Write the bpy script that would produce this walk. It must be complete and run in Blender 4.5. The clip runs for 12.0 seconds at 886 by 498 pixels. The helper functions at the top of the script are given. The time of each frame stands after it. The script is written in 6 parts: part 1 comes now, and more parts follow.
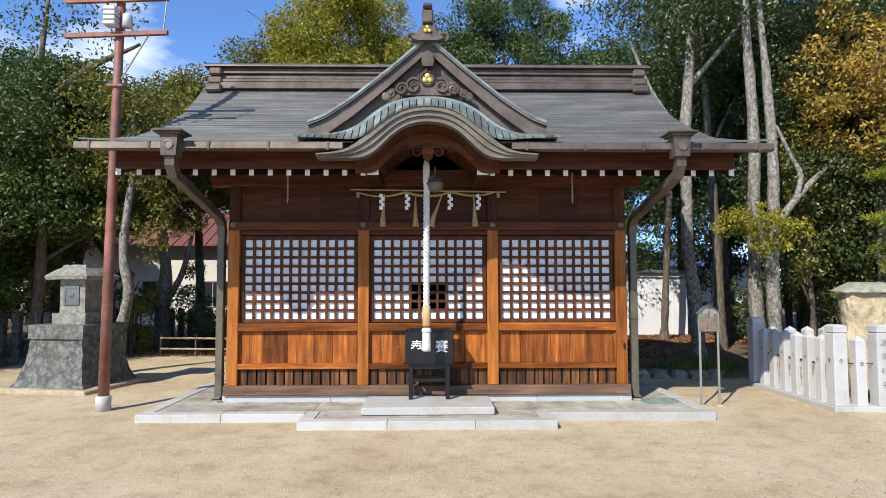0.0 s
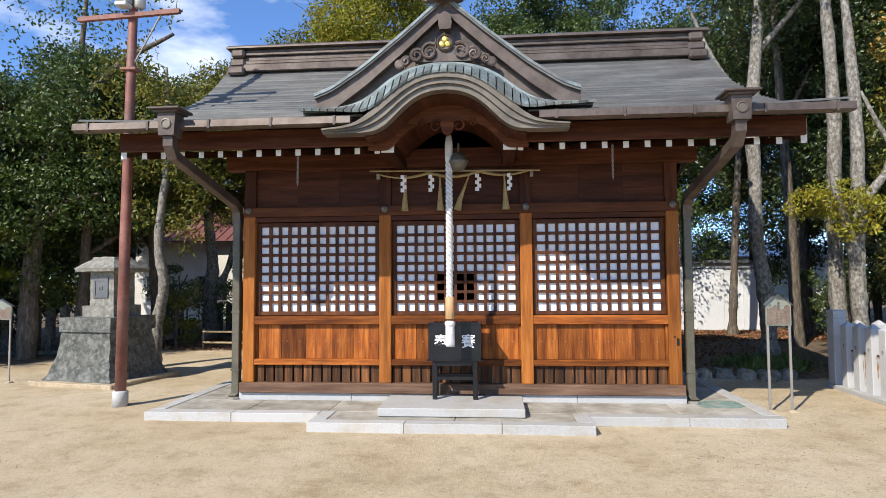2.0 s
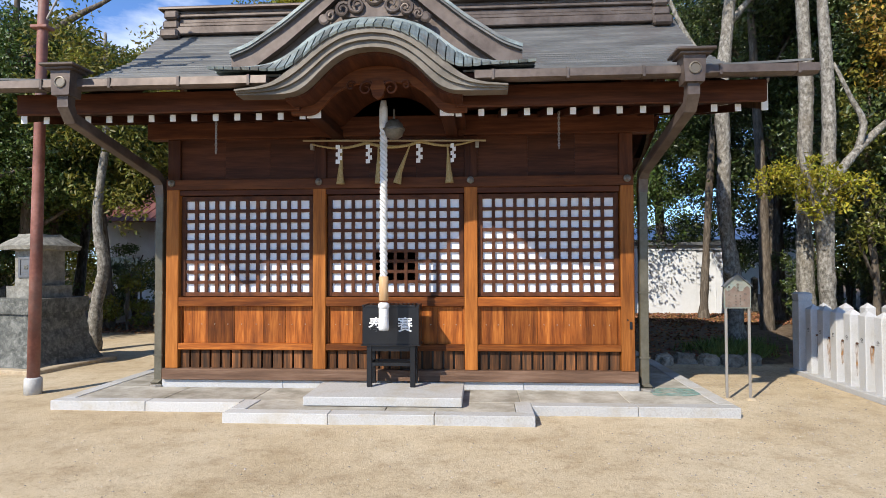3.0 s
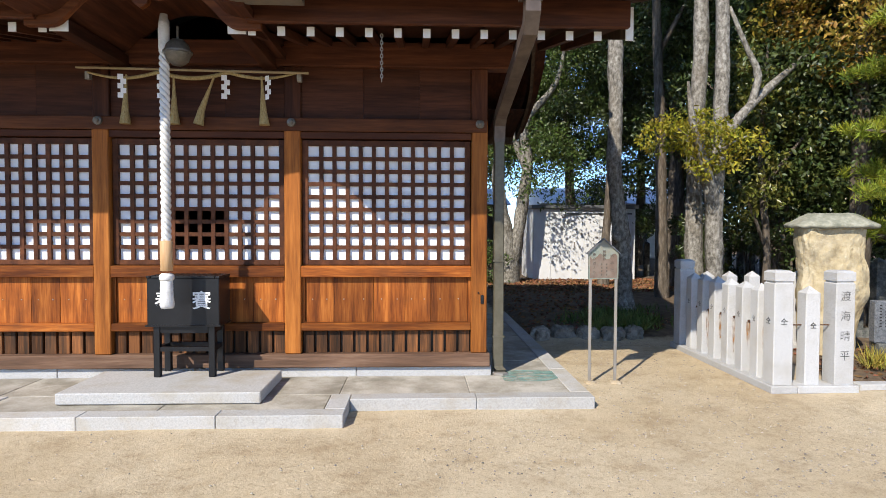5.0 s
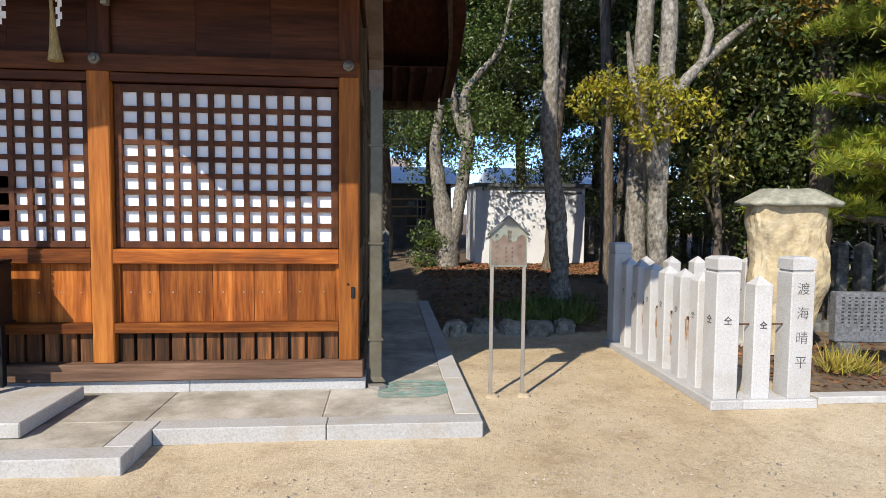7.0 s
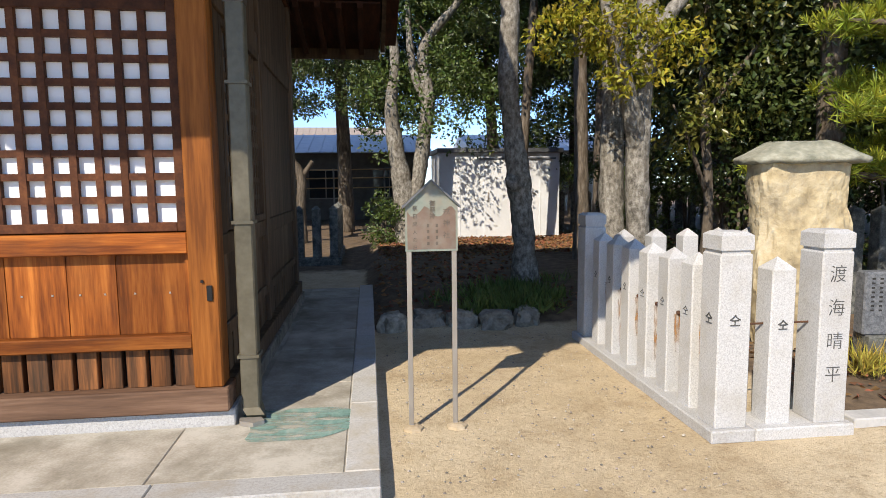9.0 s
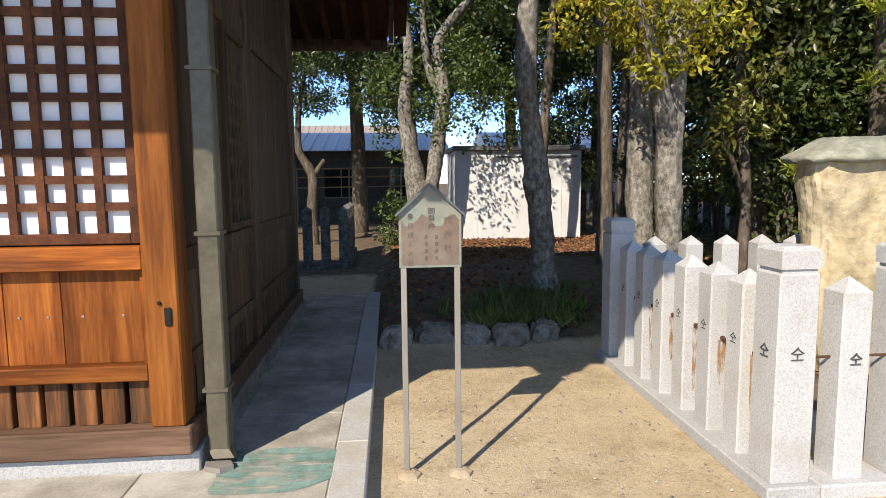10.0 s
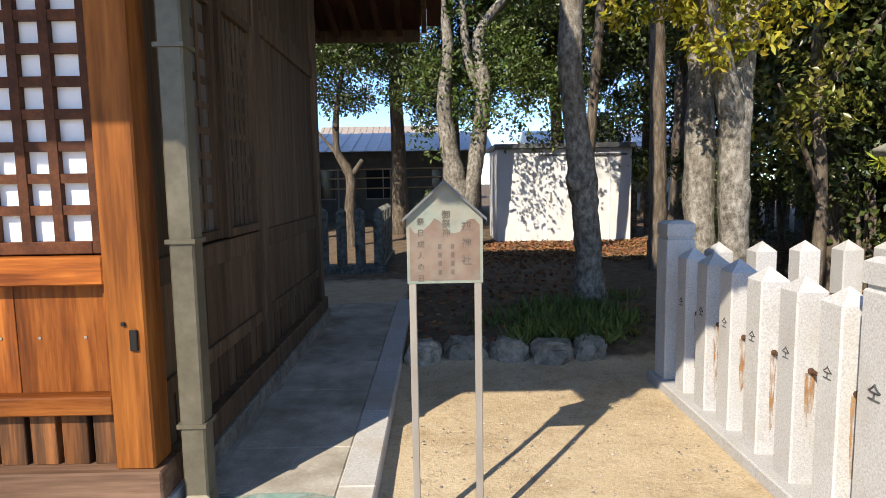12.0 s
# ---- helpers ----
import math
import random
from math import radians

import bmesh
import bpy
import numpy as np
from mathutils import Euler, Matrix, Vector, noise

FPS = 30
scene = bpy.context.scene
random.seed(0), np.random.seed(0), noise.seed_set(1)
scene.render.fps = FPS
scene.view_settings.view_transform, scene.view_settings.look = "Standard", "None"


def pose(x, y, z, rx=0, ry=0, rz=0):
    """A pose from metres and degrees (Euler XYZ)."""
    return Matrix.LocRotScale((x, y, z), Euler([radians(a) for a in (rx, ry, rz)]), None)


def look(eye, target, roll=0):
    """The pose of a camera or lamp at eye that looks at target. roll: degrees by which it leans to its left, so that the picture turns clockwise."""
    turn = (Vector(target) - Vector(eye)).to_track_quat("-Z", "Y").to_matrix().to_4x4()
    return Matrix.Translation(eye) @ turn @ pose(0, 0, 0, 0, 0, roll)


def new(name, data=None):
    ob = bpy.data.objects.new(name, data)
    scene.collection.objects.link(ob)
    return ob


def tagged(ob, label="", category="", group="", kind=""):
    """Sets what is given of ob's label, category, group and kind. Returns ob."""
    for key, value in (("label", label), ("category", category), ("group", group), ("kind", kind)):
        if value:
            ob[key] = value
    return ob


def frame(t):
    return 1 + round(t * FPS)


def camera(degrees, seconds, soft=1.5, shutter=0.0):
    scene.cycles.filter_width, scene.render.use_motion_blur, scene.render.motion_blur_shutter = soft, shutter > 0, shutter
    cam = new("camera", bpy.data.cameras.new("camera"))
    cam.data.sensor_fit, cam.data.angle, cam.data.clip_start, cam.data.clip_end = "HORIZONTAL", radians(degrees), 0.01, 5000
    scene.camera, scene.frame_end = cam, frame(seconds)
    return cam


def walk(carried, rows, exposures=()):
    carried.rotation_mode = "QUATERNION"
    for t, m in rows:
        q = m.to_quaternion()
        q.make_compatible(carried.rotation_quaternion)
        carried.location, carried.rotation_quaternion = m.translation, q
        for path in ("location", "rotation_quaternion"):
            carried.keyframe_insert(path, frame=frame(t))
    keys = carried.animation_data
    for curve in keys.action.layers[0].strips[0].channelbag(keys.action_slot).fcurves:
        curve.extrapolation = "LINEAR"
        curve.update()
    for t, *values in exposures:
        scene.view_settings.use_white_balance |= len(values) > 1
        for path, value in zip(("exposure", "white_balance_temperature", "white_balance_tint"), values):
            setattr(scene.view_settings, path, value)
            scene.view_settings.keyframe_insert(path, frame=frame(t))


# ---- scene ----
EXPOSURES = [(0.0, 0.85, 6500, 10), (2.5, 0.84, 6550, 10.5), (5.5, 0.85, 6650, 11), (7.0, 0.84, 6800, 11.5), (9.0, 0.84, 7050, 12), (12.0, 1.12, 7200, 12)]
cam = camera(71.45, 12.0, soft=0.8)
PATH = [
    (0.0, 0.042, -8.734, 1.675, 93.53, 0.10, -1.09),
    (0.5, 0.117, -8.548, 1.668, 93.10, 0.18, -0.02),
    (1.0, 0.218, -8.407, 1.657, 93.17, 0.36, 2.26),
    (1.5, 0.347, -8.244, 1.635, 93.14, 0.59, 4.26),
    (2.0, 0.511, -7.948, 1.598, 93.10, 0.38, 4.83),
    (2.5, 0.738, -7.687, 1.561, 92.73, 0.42, 4.19),
    (3.0, 1.041, -7.335, 1.544, 91.55, 0.18, 3.63),
    (3.5, 1.341, -6.983, 1.539, 90.50, 0.06, 1.67),
    (5.5, 2.366, -5.802, 1.538, 87.85, -0.35, -3.14),
    (6.0, 2.598, -5.497, 1.518, 87.84, -0.50, -3.89),
    (6.5, 2.806, -5.156, 1.492, 87.44, -0.40, -4.45),
    (7.0, 3.017, -4.821, 1.476, 86.48, -0.51, -5.22),
    (9.0, 3.632, -3.491, 1.430, 83.83, 0.55, -6.85),
    (9.5, 3.741, -3.205, 1.434, 83.78, 0.57, -5.98),
    (10.0, 3.790, -2.952, 1.456, 83.66, 0.58, -4.98),
    (10.5, 3.890, -2.783, 1.451, 83.87, 1.27, -3.70),
    (11.0, 3.973, -2.664, 1.443, 83.98, 1.34, -1.93),
    (11.5, 3.981, -2.554, 1.441, 83.90, 1.18, -0.57),
    (12.0, 3.951, -2.424, 1.439, 83.79, 0.91, -0.66),
]
walk(cam, [(t, pose(x, y, z, rx, ry, rz)) for t, x, y, z, rx, ry, rz in PATH], EXPOSURES)


# world and sun
SUN_DIR = Vector((0.90, 1.355, -1.30)).normalized()
world = bpy.data.worlds.new("world")
scene.world = world
world.use_nodes = True
wn = world.node_tree
wn.nodes.clear()
w_out = wn.nodes.new("ShaderNodeOutputWorld")
w_bg = wn.nodes.new("ShaderNodeBackground")
w_sky = wn.nodes.new("ShaderNodeTexSky")
w_sky.sky_type = "NISHITA"
w_sky.sun_disc = False
w_sky.sun_elevation = math.asin(-SUN_DIR.z)
w_sky.sun_rotation = math.atan2(-SUN_DIR.x, -SUN_DIR.y)
w_sky.air_density = 1.0
w_sky.dust_density = 0.0
w_sky.altitude = 3000
w_sky.ozone_density = 8.0
w_bg.inputs["Strength"].default_value = 0.15
# thin fair-weather cloud over the whole sky
w_tc = wn.nodes.new("ShaderNodeTexCoord")
w_map = wn.nodes.new("ShaderNodeMapping")
w_map.inputs["Scale"].default_value = (1.0, 1.0, 2.6)
w_map.inputs["Location"].default_value = (0.35, 0.6, 0.2)
w_noise = wn.nodes.new("ShaderNodeTexNoise")
w_noise.inputs["Scale"].default_value = 3.4
w_noise.inputs["Detail"].default_value = 7
w_noise.inputs["Roughness"].default_value = 0.55
w_range = wn.nodes.new("ShaderNodeMapRange")
w_range.inputs[1].default_value, w_range.inputs[2].default_value, w_range.inputs[4].default_value = 0.54, 0.74, 0.85
w_mix = wn.nodes.new("ShaderNodeMix")
w_mix.data_type = "RGBA"
w_mix.inputs["B"].default_value = (5.2, 5.5, 5.9, 1)
wn.links.new(w_tc.outputs["Generated"], w_map.inputs["Vector"])
wn.links.new(w_map.outputs[0], w_noise.inputs["Vector"])
wn.links.new(w_noise.outputs[0], w_range.inputs[0])
wn.links.new(w_range.outputs[0], w_mix.inputs["Factor"])
wn.links.new(w_sky.outputs[0], w_mix.inputs["A"])
wn.links.new(w_mix.outputs["Result"], w_bg.inputs["Color"])
wn.links.new(w_bg.outputs[0], w_out.inputs["Surface"])
sun = new("sun", bpy.data.lights.new("sun", "SUN"))
sun.data.energy = 3.45
sun.data.angle = radians(0.5)
sun.data.color = (1.0, 0.94, 0.84)
sun.matrix_world = look((-6, -10, 12), Vector((-6, -10, 12)) + SUN_DIR)


# ---- materials ----
def material(name, colors, rough=0.7, scale=4.0, stretch=(1, 1, 1), fine=40.0, bump=0.15, metal=0.0, spec=0.4, stain=None,
             stain_scale=0.8, stain_amount=0.5, island=0.0, per_object=0.0, through_light=0.0, bump_dist=0.01):
    """Two scales of noise between colours, stains with a shape of their own, fine bump."""
    m = bpy.data.materials.new(name)
    m.use_nodes = True
    nt = m.node_tree
    N, L = nt.nodes, nt.links
    bs = N["Principled BSDF"]
    tc = N.new("ShaderNodeTexCoord")
    mp = N.new("ShaderNodeMapping")
    mp.inputs["Scale"].default_value = stretch
    L.new(tc.outputs["Object"], mp.inputs["Vector"])
    info = N.new("ShaderNodeObjectInfo")
    add = N.new("ShaderNodeVectorMath")
    add.operation = "MULTIPLY_ADD"
    add.inputs[1].default_value = (17.0 * per_object,) * 3 if per_object else (0, 0, 0)
    comb = N.new("ShaderNodeCombineXYZ")
    for k in range(3):
        L.new(info.outputs["Random"], comb.inputs[k])
    L.new(comb.outputs[0], add.inputs[0])
    L.new(mp.outputs[0], add.inputs[2])
    n1 = N.new("ShaderNodeTexNoise")
    n1.inputs["Scale"].default_value = scale
    n1.inputs["Detail"].default_value = 5
    n1.inputs["Roughness"].default_value = 0.6
    L.new(add.outputs[0], n1.inputs["Vector"])
    n2 = N.new("ShaderNodeTexNoise")
    n2.inputs["Scale"].default_value = fine
    n2.inputs["Detail"].default_value = 3
    L.new(add.outputs[0], n2.inputs["Vector"])
    ramp = N.new("ShaderNodeValToRGB")
    el = ramp.color_ramp.elements
    el[0].position, el[1].position = 0.32, 0.68
    el[0].color, el[1].color = (*colors[0], 1), (*colors[-1], 1)
    if len(colors) == 3:
        e = el.new(0.5)
        e.color = (*colors[1], 1)
    mixv = N.new("ShaderNodeMath")
    mixv.operation = "MULTIPLY_ADD"
    mixv.inputs[1].default_value = 0.35
    L.new(n2.outputs[0], mixv.inputs[0])
    sub = N.new("ShaderNodeMath")
    sub.operation = "SUBTRACT"
    L.new(n1.outputs[0], sub.inputs[0])
    sub.inputs[1].default_value = 0.175
    L.new(sub.outputs[0], mixv.inputs[2])
    L.new(mixv.outputs[0], ramp.inputs[0])
    color = ramp.outputs[0]
    if stain:
        n3 = N.new("ShaderNodeTexNoise")
        n3.inputs["Scale"].default_value = stain_scale
        n3.inputs["Detail"].default_value = 6
        n3.inputs["Roughness"].default_value = 0.65
        L.new(tc.outputs["Object"], n3.inputs["Vector"])
        r3 = N.new("ShaderNodeMapRange")
        r3.inputs[1].default_value, r3.inputs[2].default_value = 0.5, 0.68
        r3.inputs[4].default_value = stain_amount
        L.new(n3.outputs[0], r3.inputs[0])
        mx = N.new("ShaderNodeMix")
        mx.data_type = "RGBA"
        L.new(r3.outputs[0], mx.inputs["Factor"])
        L.new(color, mx.inputs["A"])
        mx.inputs["B"].default_value = (*stain, 1)
        color = mx.outputs["Result"]
    if island or per_object:
        hsv = N.new("ShaderNodeHueSaturation")
        mr = N.new("ShaderNodeMapRange")
        amount = island or 0.5 * per_object
        mr.inputs[3].default_value, mr.inputs[4].default_value = 1 - amount, 1 + amount
        if island:
            geo = N.new("ShaderNodeNewGeometry")
            L.new(geo.outputs["Random Per Island"], mr.inputs[0])
            mh = N.new("ShaderNodeMapRange")
            mh.inputs[3].default_value, mh.inputs[4].default_value = 0.5 - 0.035, 0.5 + 0.02
            wn2 = N.new("ShaderNodeTexWhiteNoise")
            wn2.noise_dimensions = "1D"
            L.new(geo.outputs["Random Per Island"], wn2.inputs["W"])
            L.new(wn2.outputs["Value"], mh.inputs[0])
            L.new(mh.outputs[0], hsv.inputs["Hue"])
        else:
            L.new(info.outputs["Random"], mr.inputs[0])
        L.new(mr.outputs[0], hsv.inputs["Value"])
        L.new(color, hsv.inputs["Color"])
        color = hsv.outputs[0]
    L.new(color, bs.inputs["Base Color"])
    bs.inputs["Roughness"].default_value = rough
    bs.inputs["Metallic"].default_value = metal
    bs.inputs["Specular IOR Level"].default_value = spec
    if bump:
        bp = N.new("ShaderNodeBump")
        bp.inputs["Strength"].default_value = bump
        bp.inputs["Distance"].default_value = bump_dist
        L.new(mixv.outputs[0], bp.inputs["Height"])
        L.new(bp.outputs[0], bs.inputs["Normal"])
    if through_light:
        tr = N.new("ShaderNodeBsdfTranslucent")
        L.new(color, tr.inputs["Color"])
        ms = N.new("ShaderNodeMixShader")
        ms.inputs[0].default_value = through_light
        L.new(bs.outputs[0], ms.inputs[1])
        L.new(tr.outputs[0], ms.inputs[2])
        L.new(ms.outputs[0], N["Material Output"].inputs["Surface"])
    return m


WOOD = ((0.105, 0.028, 0.0065), (0.228, 0.065, 0.0118), (0.375, 0.125, 0.0245))
# Cedar with eave and indoor shade put into its colour.
SHADE_WOOD = ((0.044, 0.015, 0.008), (0.072, 0.024, 0.0115), (0.11, 0.038, 0.0165))
wood_z = material("cedar_upright", WOOD, 0.55, 1.6, (9, 9, 0.7), 9.0, 0.2, per_object=1.0, stain=(0.07, 0.03, 0.014), stain_scale=1.6, stain_amount=0.35, spec=0.16)
wood_x = material("cedar_level", WOOD, 0.55, 1.6, (0.7, 9, 9), 9.0, 0.2, per_object=1.0, stain=(0.07, 0.03, 0.014), stain_scale=1.6, stain_amount=0.4, spec=0.16)
# Rafters and soffits: the eave's shadow is put into this colour.
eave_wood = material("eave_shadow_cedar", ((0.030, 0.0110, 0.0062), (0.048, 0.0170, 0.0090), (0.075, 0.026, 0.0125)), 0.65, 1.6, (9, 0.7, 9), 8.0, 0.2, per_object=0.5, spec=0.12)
post_wood = material("post_cedar", ((0.170, 0.054, 0.0115), (0.30, 0.099, 0.019), (0.42, 0.153, 0.032)), 0.55, 1.4, (8, 8, 0.6), 9.0, 0.15, per_object=0.4, spec=0.16)
# Upper wall boards coloured darker to carry the shade under the eave.
shaded_board = material("shaded_upper_board", ((0.035, 0.0120, 0.0066), (0.060, 0.0205, 0.0102), (0.092, 0.032, 0.0148)), 0.6, 1.6, (0.7, 9, 9), 8.0, 0.2, per_object=0.4, spec=0.16)
sill_wood = material("weathered_sill", ((0.085, 0.048, 0.030), (0.13, 0.074, 0.046), (0.19, 0.115, 0.075)), 0.75, 1.6, (0.7, 9, 9), 8.0, 0.3, per_object=0.3, spec=0.2)
# Cedar of lintel and arch board, colour darkened for the gutter's shade.
fascia_wood = material("eave_cedar", ((0.06, 0.020, 0.008), (0.10, 0.033, 0.012), (0.15, 0.052, 0.018)), 0.6, 1.6, (0.7, 9, 9), 8.0, 0.2, per_object=0.4, spec=0.16)
dark_x = material("shaded_cedar_level", SHADE_WOOD, 0.6, 1.6, (0.7, 9, 9), 8.0, 0.2, per_object=0.6, spec=0.16)
dark_z = material("shaded_cedar_upright", SHADE_WOOD, 0.6, 1.6, (9, 9, 0.7), 8.0, 0.2, per_object=0.6, spec=0.16)
dark_y = material("shaded_cedar_deep", SHADE_WOOD, 0.6, 1.6, (9, 0.7, 9), 8.0, 0.2, per_object=0.6, spec=0.16)
slat_wood = material("weathered_slat", ((0.035, 0.022, 0.014), (0.10, 0.045, 0.020), (0.25, 0.098, 0.034)), 0.7, 1.5, (9, 9, 0.6), 9.0, 0.25, per_object=1.0, spec=0.16)
lattice_wood = material("lattice_cedar", ((0.05, 0.019, 0.010), (0.085, 0.031, 0.014), (0.13, 0.048, 0.019)), 0.6, 3.0, (3, 3, 3), 20.0, 0.1, per_object=0.5, spec=0.16)
# Side cedar in a darker colour that carries the walls' unlit look.
side_wood = material("unlit_side_cedar", ((0.048, 0.031, 0.019), (0.080, 0.052, 0.032), (0.125, 0.082, 0.050)), 0.65, 1.5, (9, 9, 0.6), 9.0, 0.2, per_object=0.6, spec=0.16)
paper = material("shoji_paper", ((0.82, 0.82, 0.83), (0.88, 0.88, 0.89)), 0.8, 2.0, fine=60, bump=0.03)
# Side-window paper: its lack of light is put into the grey.
unlit_paper = material("unlit_shoji_paper", ((0.085, 0.08, 0.072), (0.12, 0.112, 0.10)), 0.8, 3.0, fine=60, bump=0.03)
white_paint = material("white_paint", ((0.72, 0.72, 0.70), (0.82, 0.82, 0.80)), 0.6, 6.0, bump=0.05)
roof_metal = material("aged_copper_sheet", ((0.082, 0.082, 0.078), (0.125, 0.125, 0.118), (0.185, 0.18, 0.166)), 0.6, 1.2, (0.6, 3, 3), 14.0, 0.12, metal=0.15, per_object=0.3,
                      stain=(0.095, 0.075, 0.068), stain_scale=0.7, stain_amount=0.6)
brown_metal = material("brown_copper", ((0.062, 0.045, 0.036), (0.10, 0.075, 0.060), (0.145, 0.113, 0.092)), 0.5, 2.5, fine=18, bump=0.1, metal=0.35,
                       stain=(0.17, 0.145, 0.125), stain_scale=2.2, stain_amount=0.35)
verdigris = material("verdigris_copper", ((0.10, 0.115, 0.11), (0.17, 0.205, 0.20), (0.26, 0.30, 0.285)), 0.5, 3.0, fine=20, bump=0.12, metal=0.25, per_object=0.5,
                     stain=(0.15, 0.11, 0.085), stain_scale=2.5, stain_amount=0.6)
moulding_metal = material("grey_copper_moulding", ((0.105, 0.090, 0.068), (0.15, 0.128, 0.098), (0.20, 0.175, 0.138)), 0.5, 2.0, fine=20, bump=0.08, metal=0.3)
pipe_metal = material("olive_downpipe", ((0.084, 0.074, 0.050), (0.118, 0.105, 0.072), (0.150, 0.134, 0.096)), 0.45, 3.0, fine=30, bump=0.05, metal=0.3)
gold = material("gold_leaf", ((0.55, 0.42, 0.08), (0.75, 0.60, 0.16)), 0.35, 12.0, bump=0.05, metal=0.7)
granite = material("pale_granite", ((0.34, 0.336, 0.325), (0.45, 0.446, 0.434), (0.53, 0.524, 0.508)), 0.8, 110.0, fine=260, bump=0.2, bump_dist=0.004,
                   stain=(0.33, 0.30, 0.25), stain_scale=3.0, stain_amount=0.45, per_object=0.2)
paving = material("weathered_paving", ((0.27, 0.245, 0.195), (0.37, 0.34, 0.28), (0.48, 0.45, 0.385)), 0.8, 3.4, fine=70, bump=0.2,
                  stain=(0.19, 0.17, 0.125), stain_scale=1.9, stain_amount=0.9, per_object=0.2)
kerb_granite = material("weathered_kerb_granite", ((0.36, 0.352, 0.33), (0.44, 0.432, 0.41), (0.50, 0.49, 0.465)), 0.85, 70.0, fine=180, bump=0.2, bump_dist=0.004,
                        stain=(0.36, 0.31, 0.225), stain_scale=2.4, stain_amount=0.7, per_object=0.25)
verdigris_stain = material("verdigris_stain", ((0.14, 0.26, 0.22), (0.22, 0.36, 0.31), (0.33, 0.42, 0.36)), 0.8, 6.0, (2.5, 1, 1), 30, 0.1)
vt = verdigris_stain.node_tree
v_noise = vt.nodes.new("ShaderNodeTexNoise")
v_noise.inputs["Scale"].default_value, v_noise.inputs["Detail"].default_value = 5.0, 6
v_map = vt.nodes.new("ShaderNodeMapping")
v_map.inputs["Scale"].default_value = (1.0, 3.0, 1.0)
v_tc = vt.nodes.new("ShaderNodeTexCoord")
v_range = vt.nodes.new("ShaderNodeMapRange")
v_range.inputs[1].default_value, v_range.inputs[2].default_value, v_range.inputs[4].default_value = 0.36, 0.58, 0.85
vt.links.new(v_tc.outputs["Object"], v_map.inputs["Vector"])
vt.links.new(v_map.outputs[0], v_noise.inputs["Vector"])
vt.links.new(v_noise.outputs[0], v_range.inputs[0])
vt.links.new(v_range.outputs[0], vt.nodes["Principled BSDF"].inputs["Alpha"])
old_stone = material("lichened_stone", ((0.045, 0.048, 0.042), (0.095, 0.098, 0.086), (0.18, 0.178, 0.158)), 0.85, 9.0, fine=70, bump=0.5,
                     stain=(0.30, 0.295, 0.26), stain_scale=15.0, stain_amount=0.5)
lantern_stone = material("weathered_lantern_granite", ((0.14, 0.135, 0.11), (0.22, 0.21, 0.175), (0.31, 0.295, 0.25)), 0.85, 12.0, fine=80, bump=0.4,
                         stain=(0.14, 0.135, 0.115), stain_scale=9.0, stain_amount=0.5)
tan_stone = material("ochre_boulder", ((0.27, 0.215, 0.125), (0.45, 0.36, 0.21), (0.57, 0.48, 0.31)), 0.9, 5.0, (1, 1, 0.8), 16, 1.0, bump_dist=0.04,
                     stain=(0.40, 0.37, 0.30), stain_scale=1.6, stain_amount=0.5)
cap_stone = material("mossy_capstone", ((0.17, 0.175, 0.13), (0.28, 0.275, 0.21), (0.40, 0.39, 0.31)), 0.9, 5.0, fine=25, bump=0.6, bump_dist=0.03)
rock = material("edging_rock", ((0.12, 0.108, 0.085), (0.225, 0.205, 0.165), (0.33, 0.30, 0.245)), 0.9, 9.0, fine=40, bump=0.5, per_object=0.5)
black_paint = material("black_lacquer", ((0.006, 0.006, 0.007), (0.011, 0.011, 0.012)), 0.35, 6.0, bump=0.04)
faded_ink = material("faded_ink", ((0.10, 0.082, 0.062), (0.15, 0.12, 0.095)), 0.8, 20.0, bump=0)
carved_ink = material("carved_letter", ((0.05, 0.05, 0.048), (0.10, 0.10, 0.095)), 0.9, 20.0, bump=0)
ink = material("ink", ((0.018, 0.017, 0.016), (0.03, 0.028, 0.026)), 0.8, 20.0, bump=0)
rope_white = material("white_cotton_rope", ((0.52, 0.51, 0.48), (0.66, 0.65, 0.62), (0.74, 0.73, 0.70)), 0.9, 9.0, fine=70, bump=0.3)
straw = material("rice_straw", ((0.24, 0.17, 0.07), (0.36, 0.27, 0.12), (0.46, 0.36, 0.18)), 0.9, 30.0, (4, 4, 1), 90, 0.3)
pale_wood = material("bare_cypress", ((0.46, 0.27, 0.12), (0.58, 0.37, 0.19)), 0.6, 3.0, (8, 8, 0.7), 12, 0.1)
bell_metal = material("old_bell_brass", ((0.11, 0.10, 0.08), (0.20, 0.18, 0.15)), 0.5, 6.0, bump=0.15, metal=0.5)
red_iron = material("rust_red_iron", ((0.15, 0.058, 0.042), (0.22, 0.086, 0.062), (0.29, 0.13, 0.10)), 0.6, 3.0, fine=25, bump=0.15, stain=(0.16, 0.12, 0.10), stain_scale=2.0, stain_amount=0.6)
mortar = material("sandy_mortar", ((0.36, 0.28, 0.18), (0.50, 0.41, 0.28)), 0.95, 12.0, bump=0.4)
slate_stone = material("dark_granite", ((0.07, 0.075, 0.08), (0.12, 0.127, 0.135), (0.18, 0.185, 0.19)), 0.7, 40.0, fine=120, bump=0.15, bump_dist=0.004)
concrete = material("concrete", ((0.38, 0.37, 0.35), (0.52, 0.51, 0.48)), 0.9, 8.0, bump=0.25)
grey_box = material("grey_enamel", ((0.50, 0.50, 0.47), (0.60, 0.60, 0.56)), 0.5, 8.0, bump=0.05)
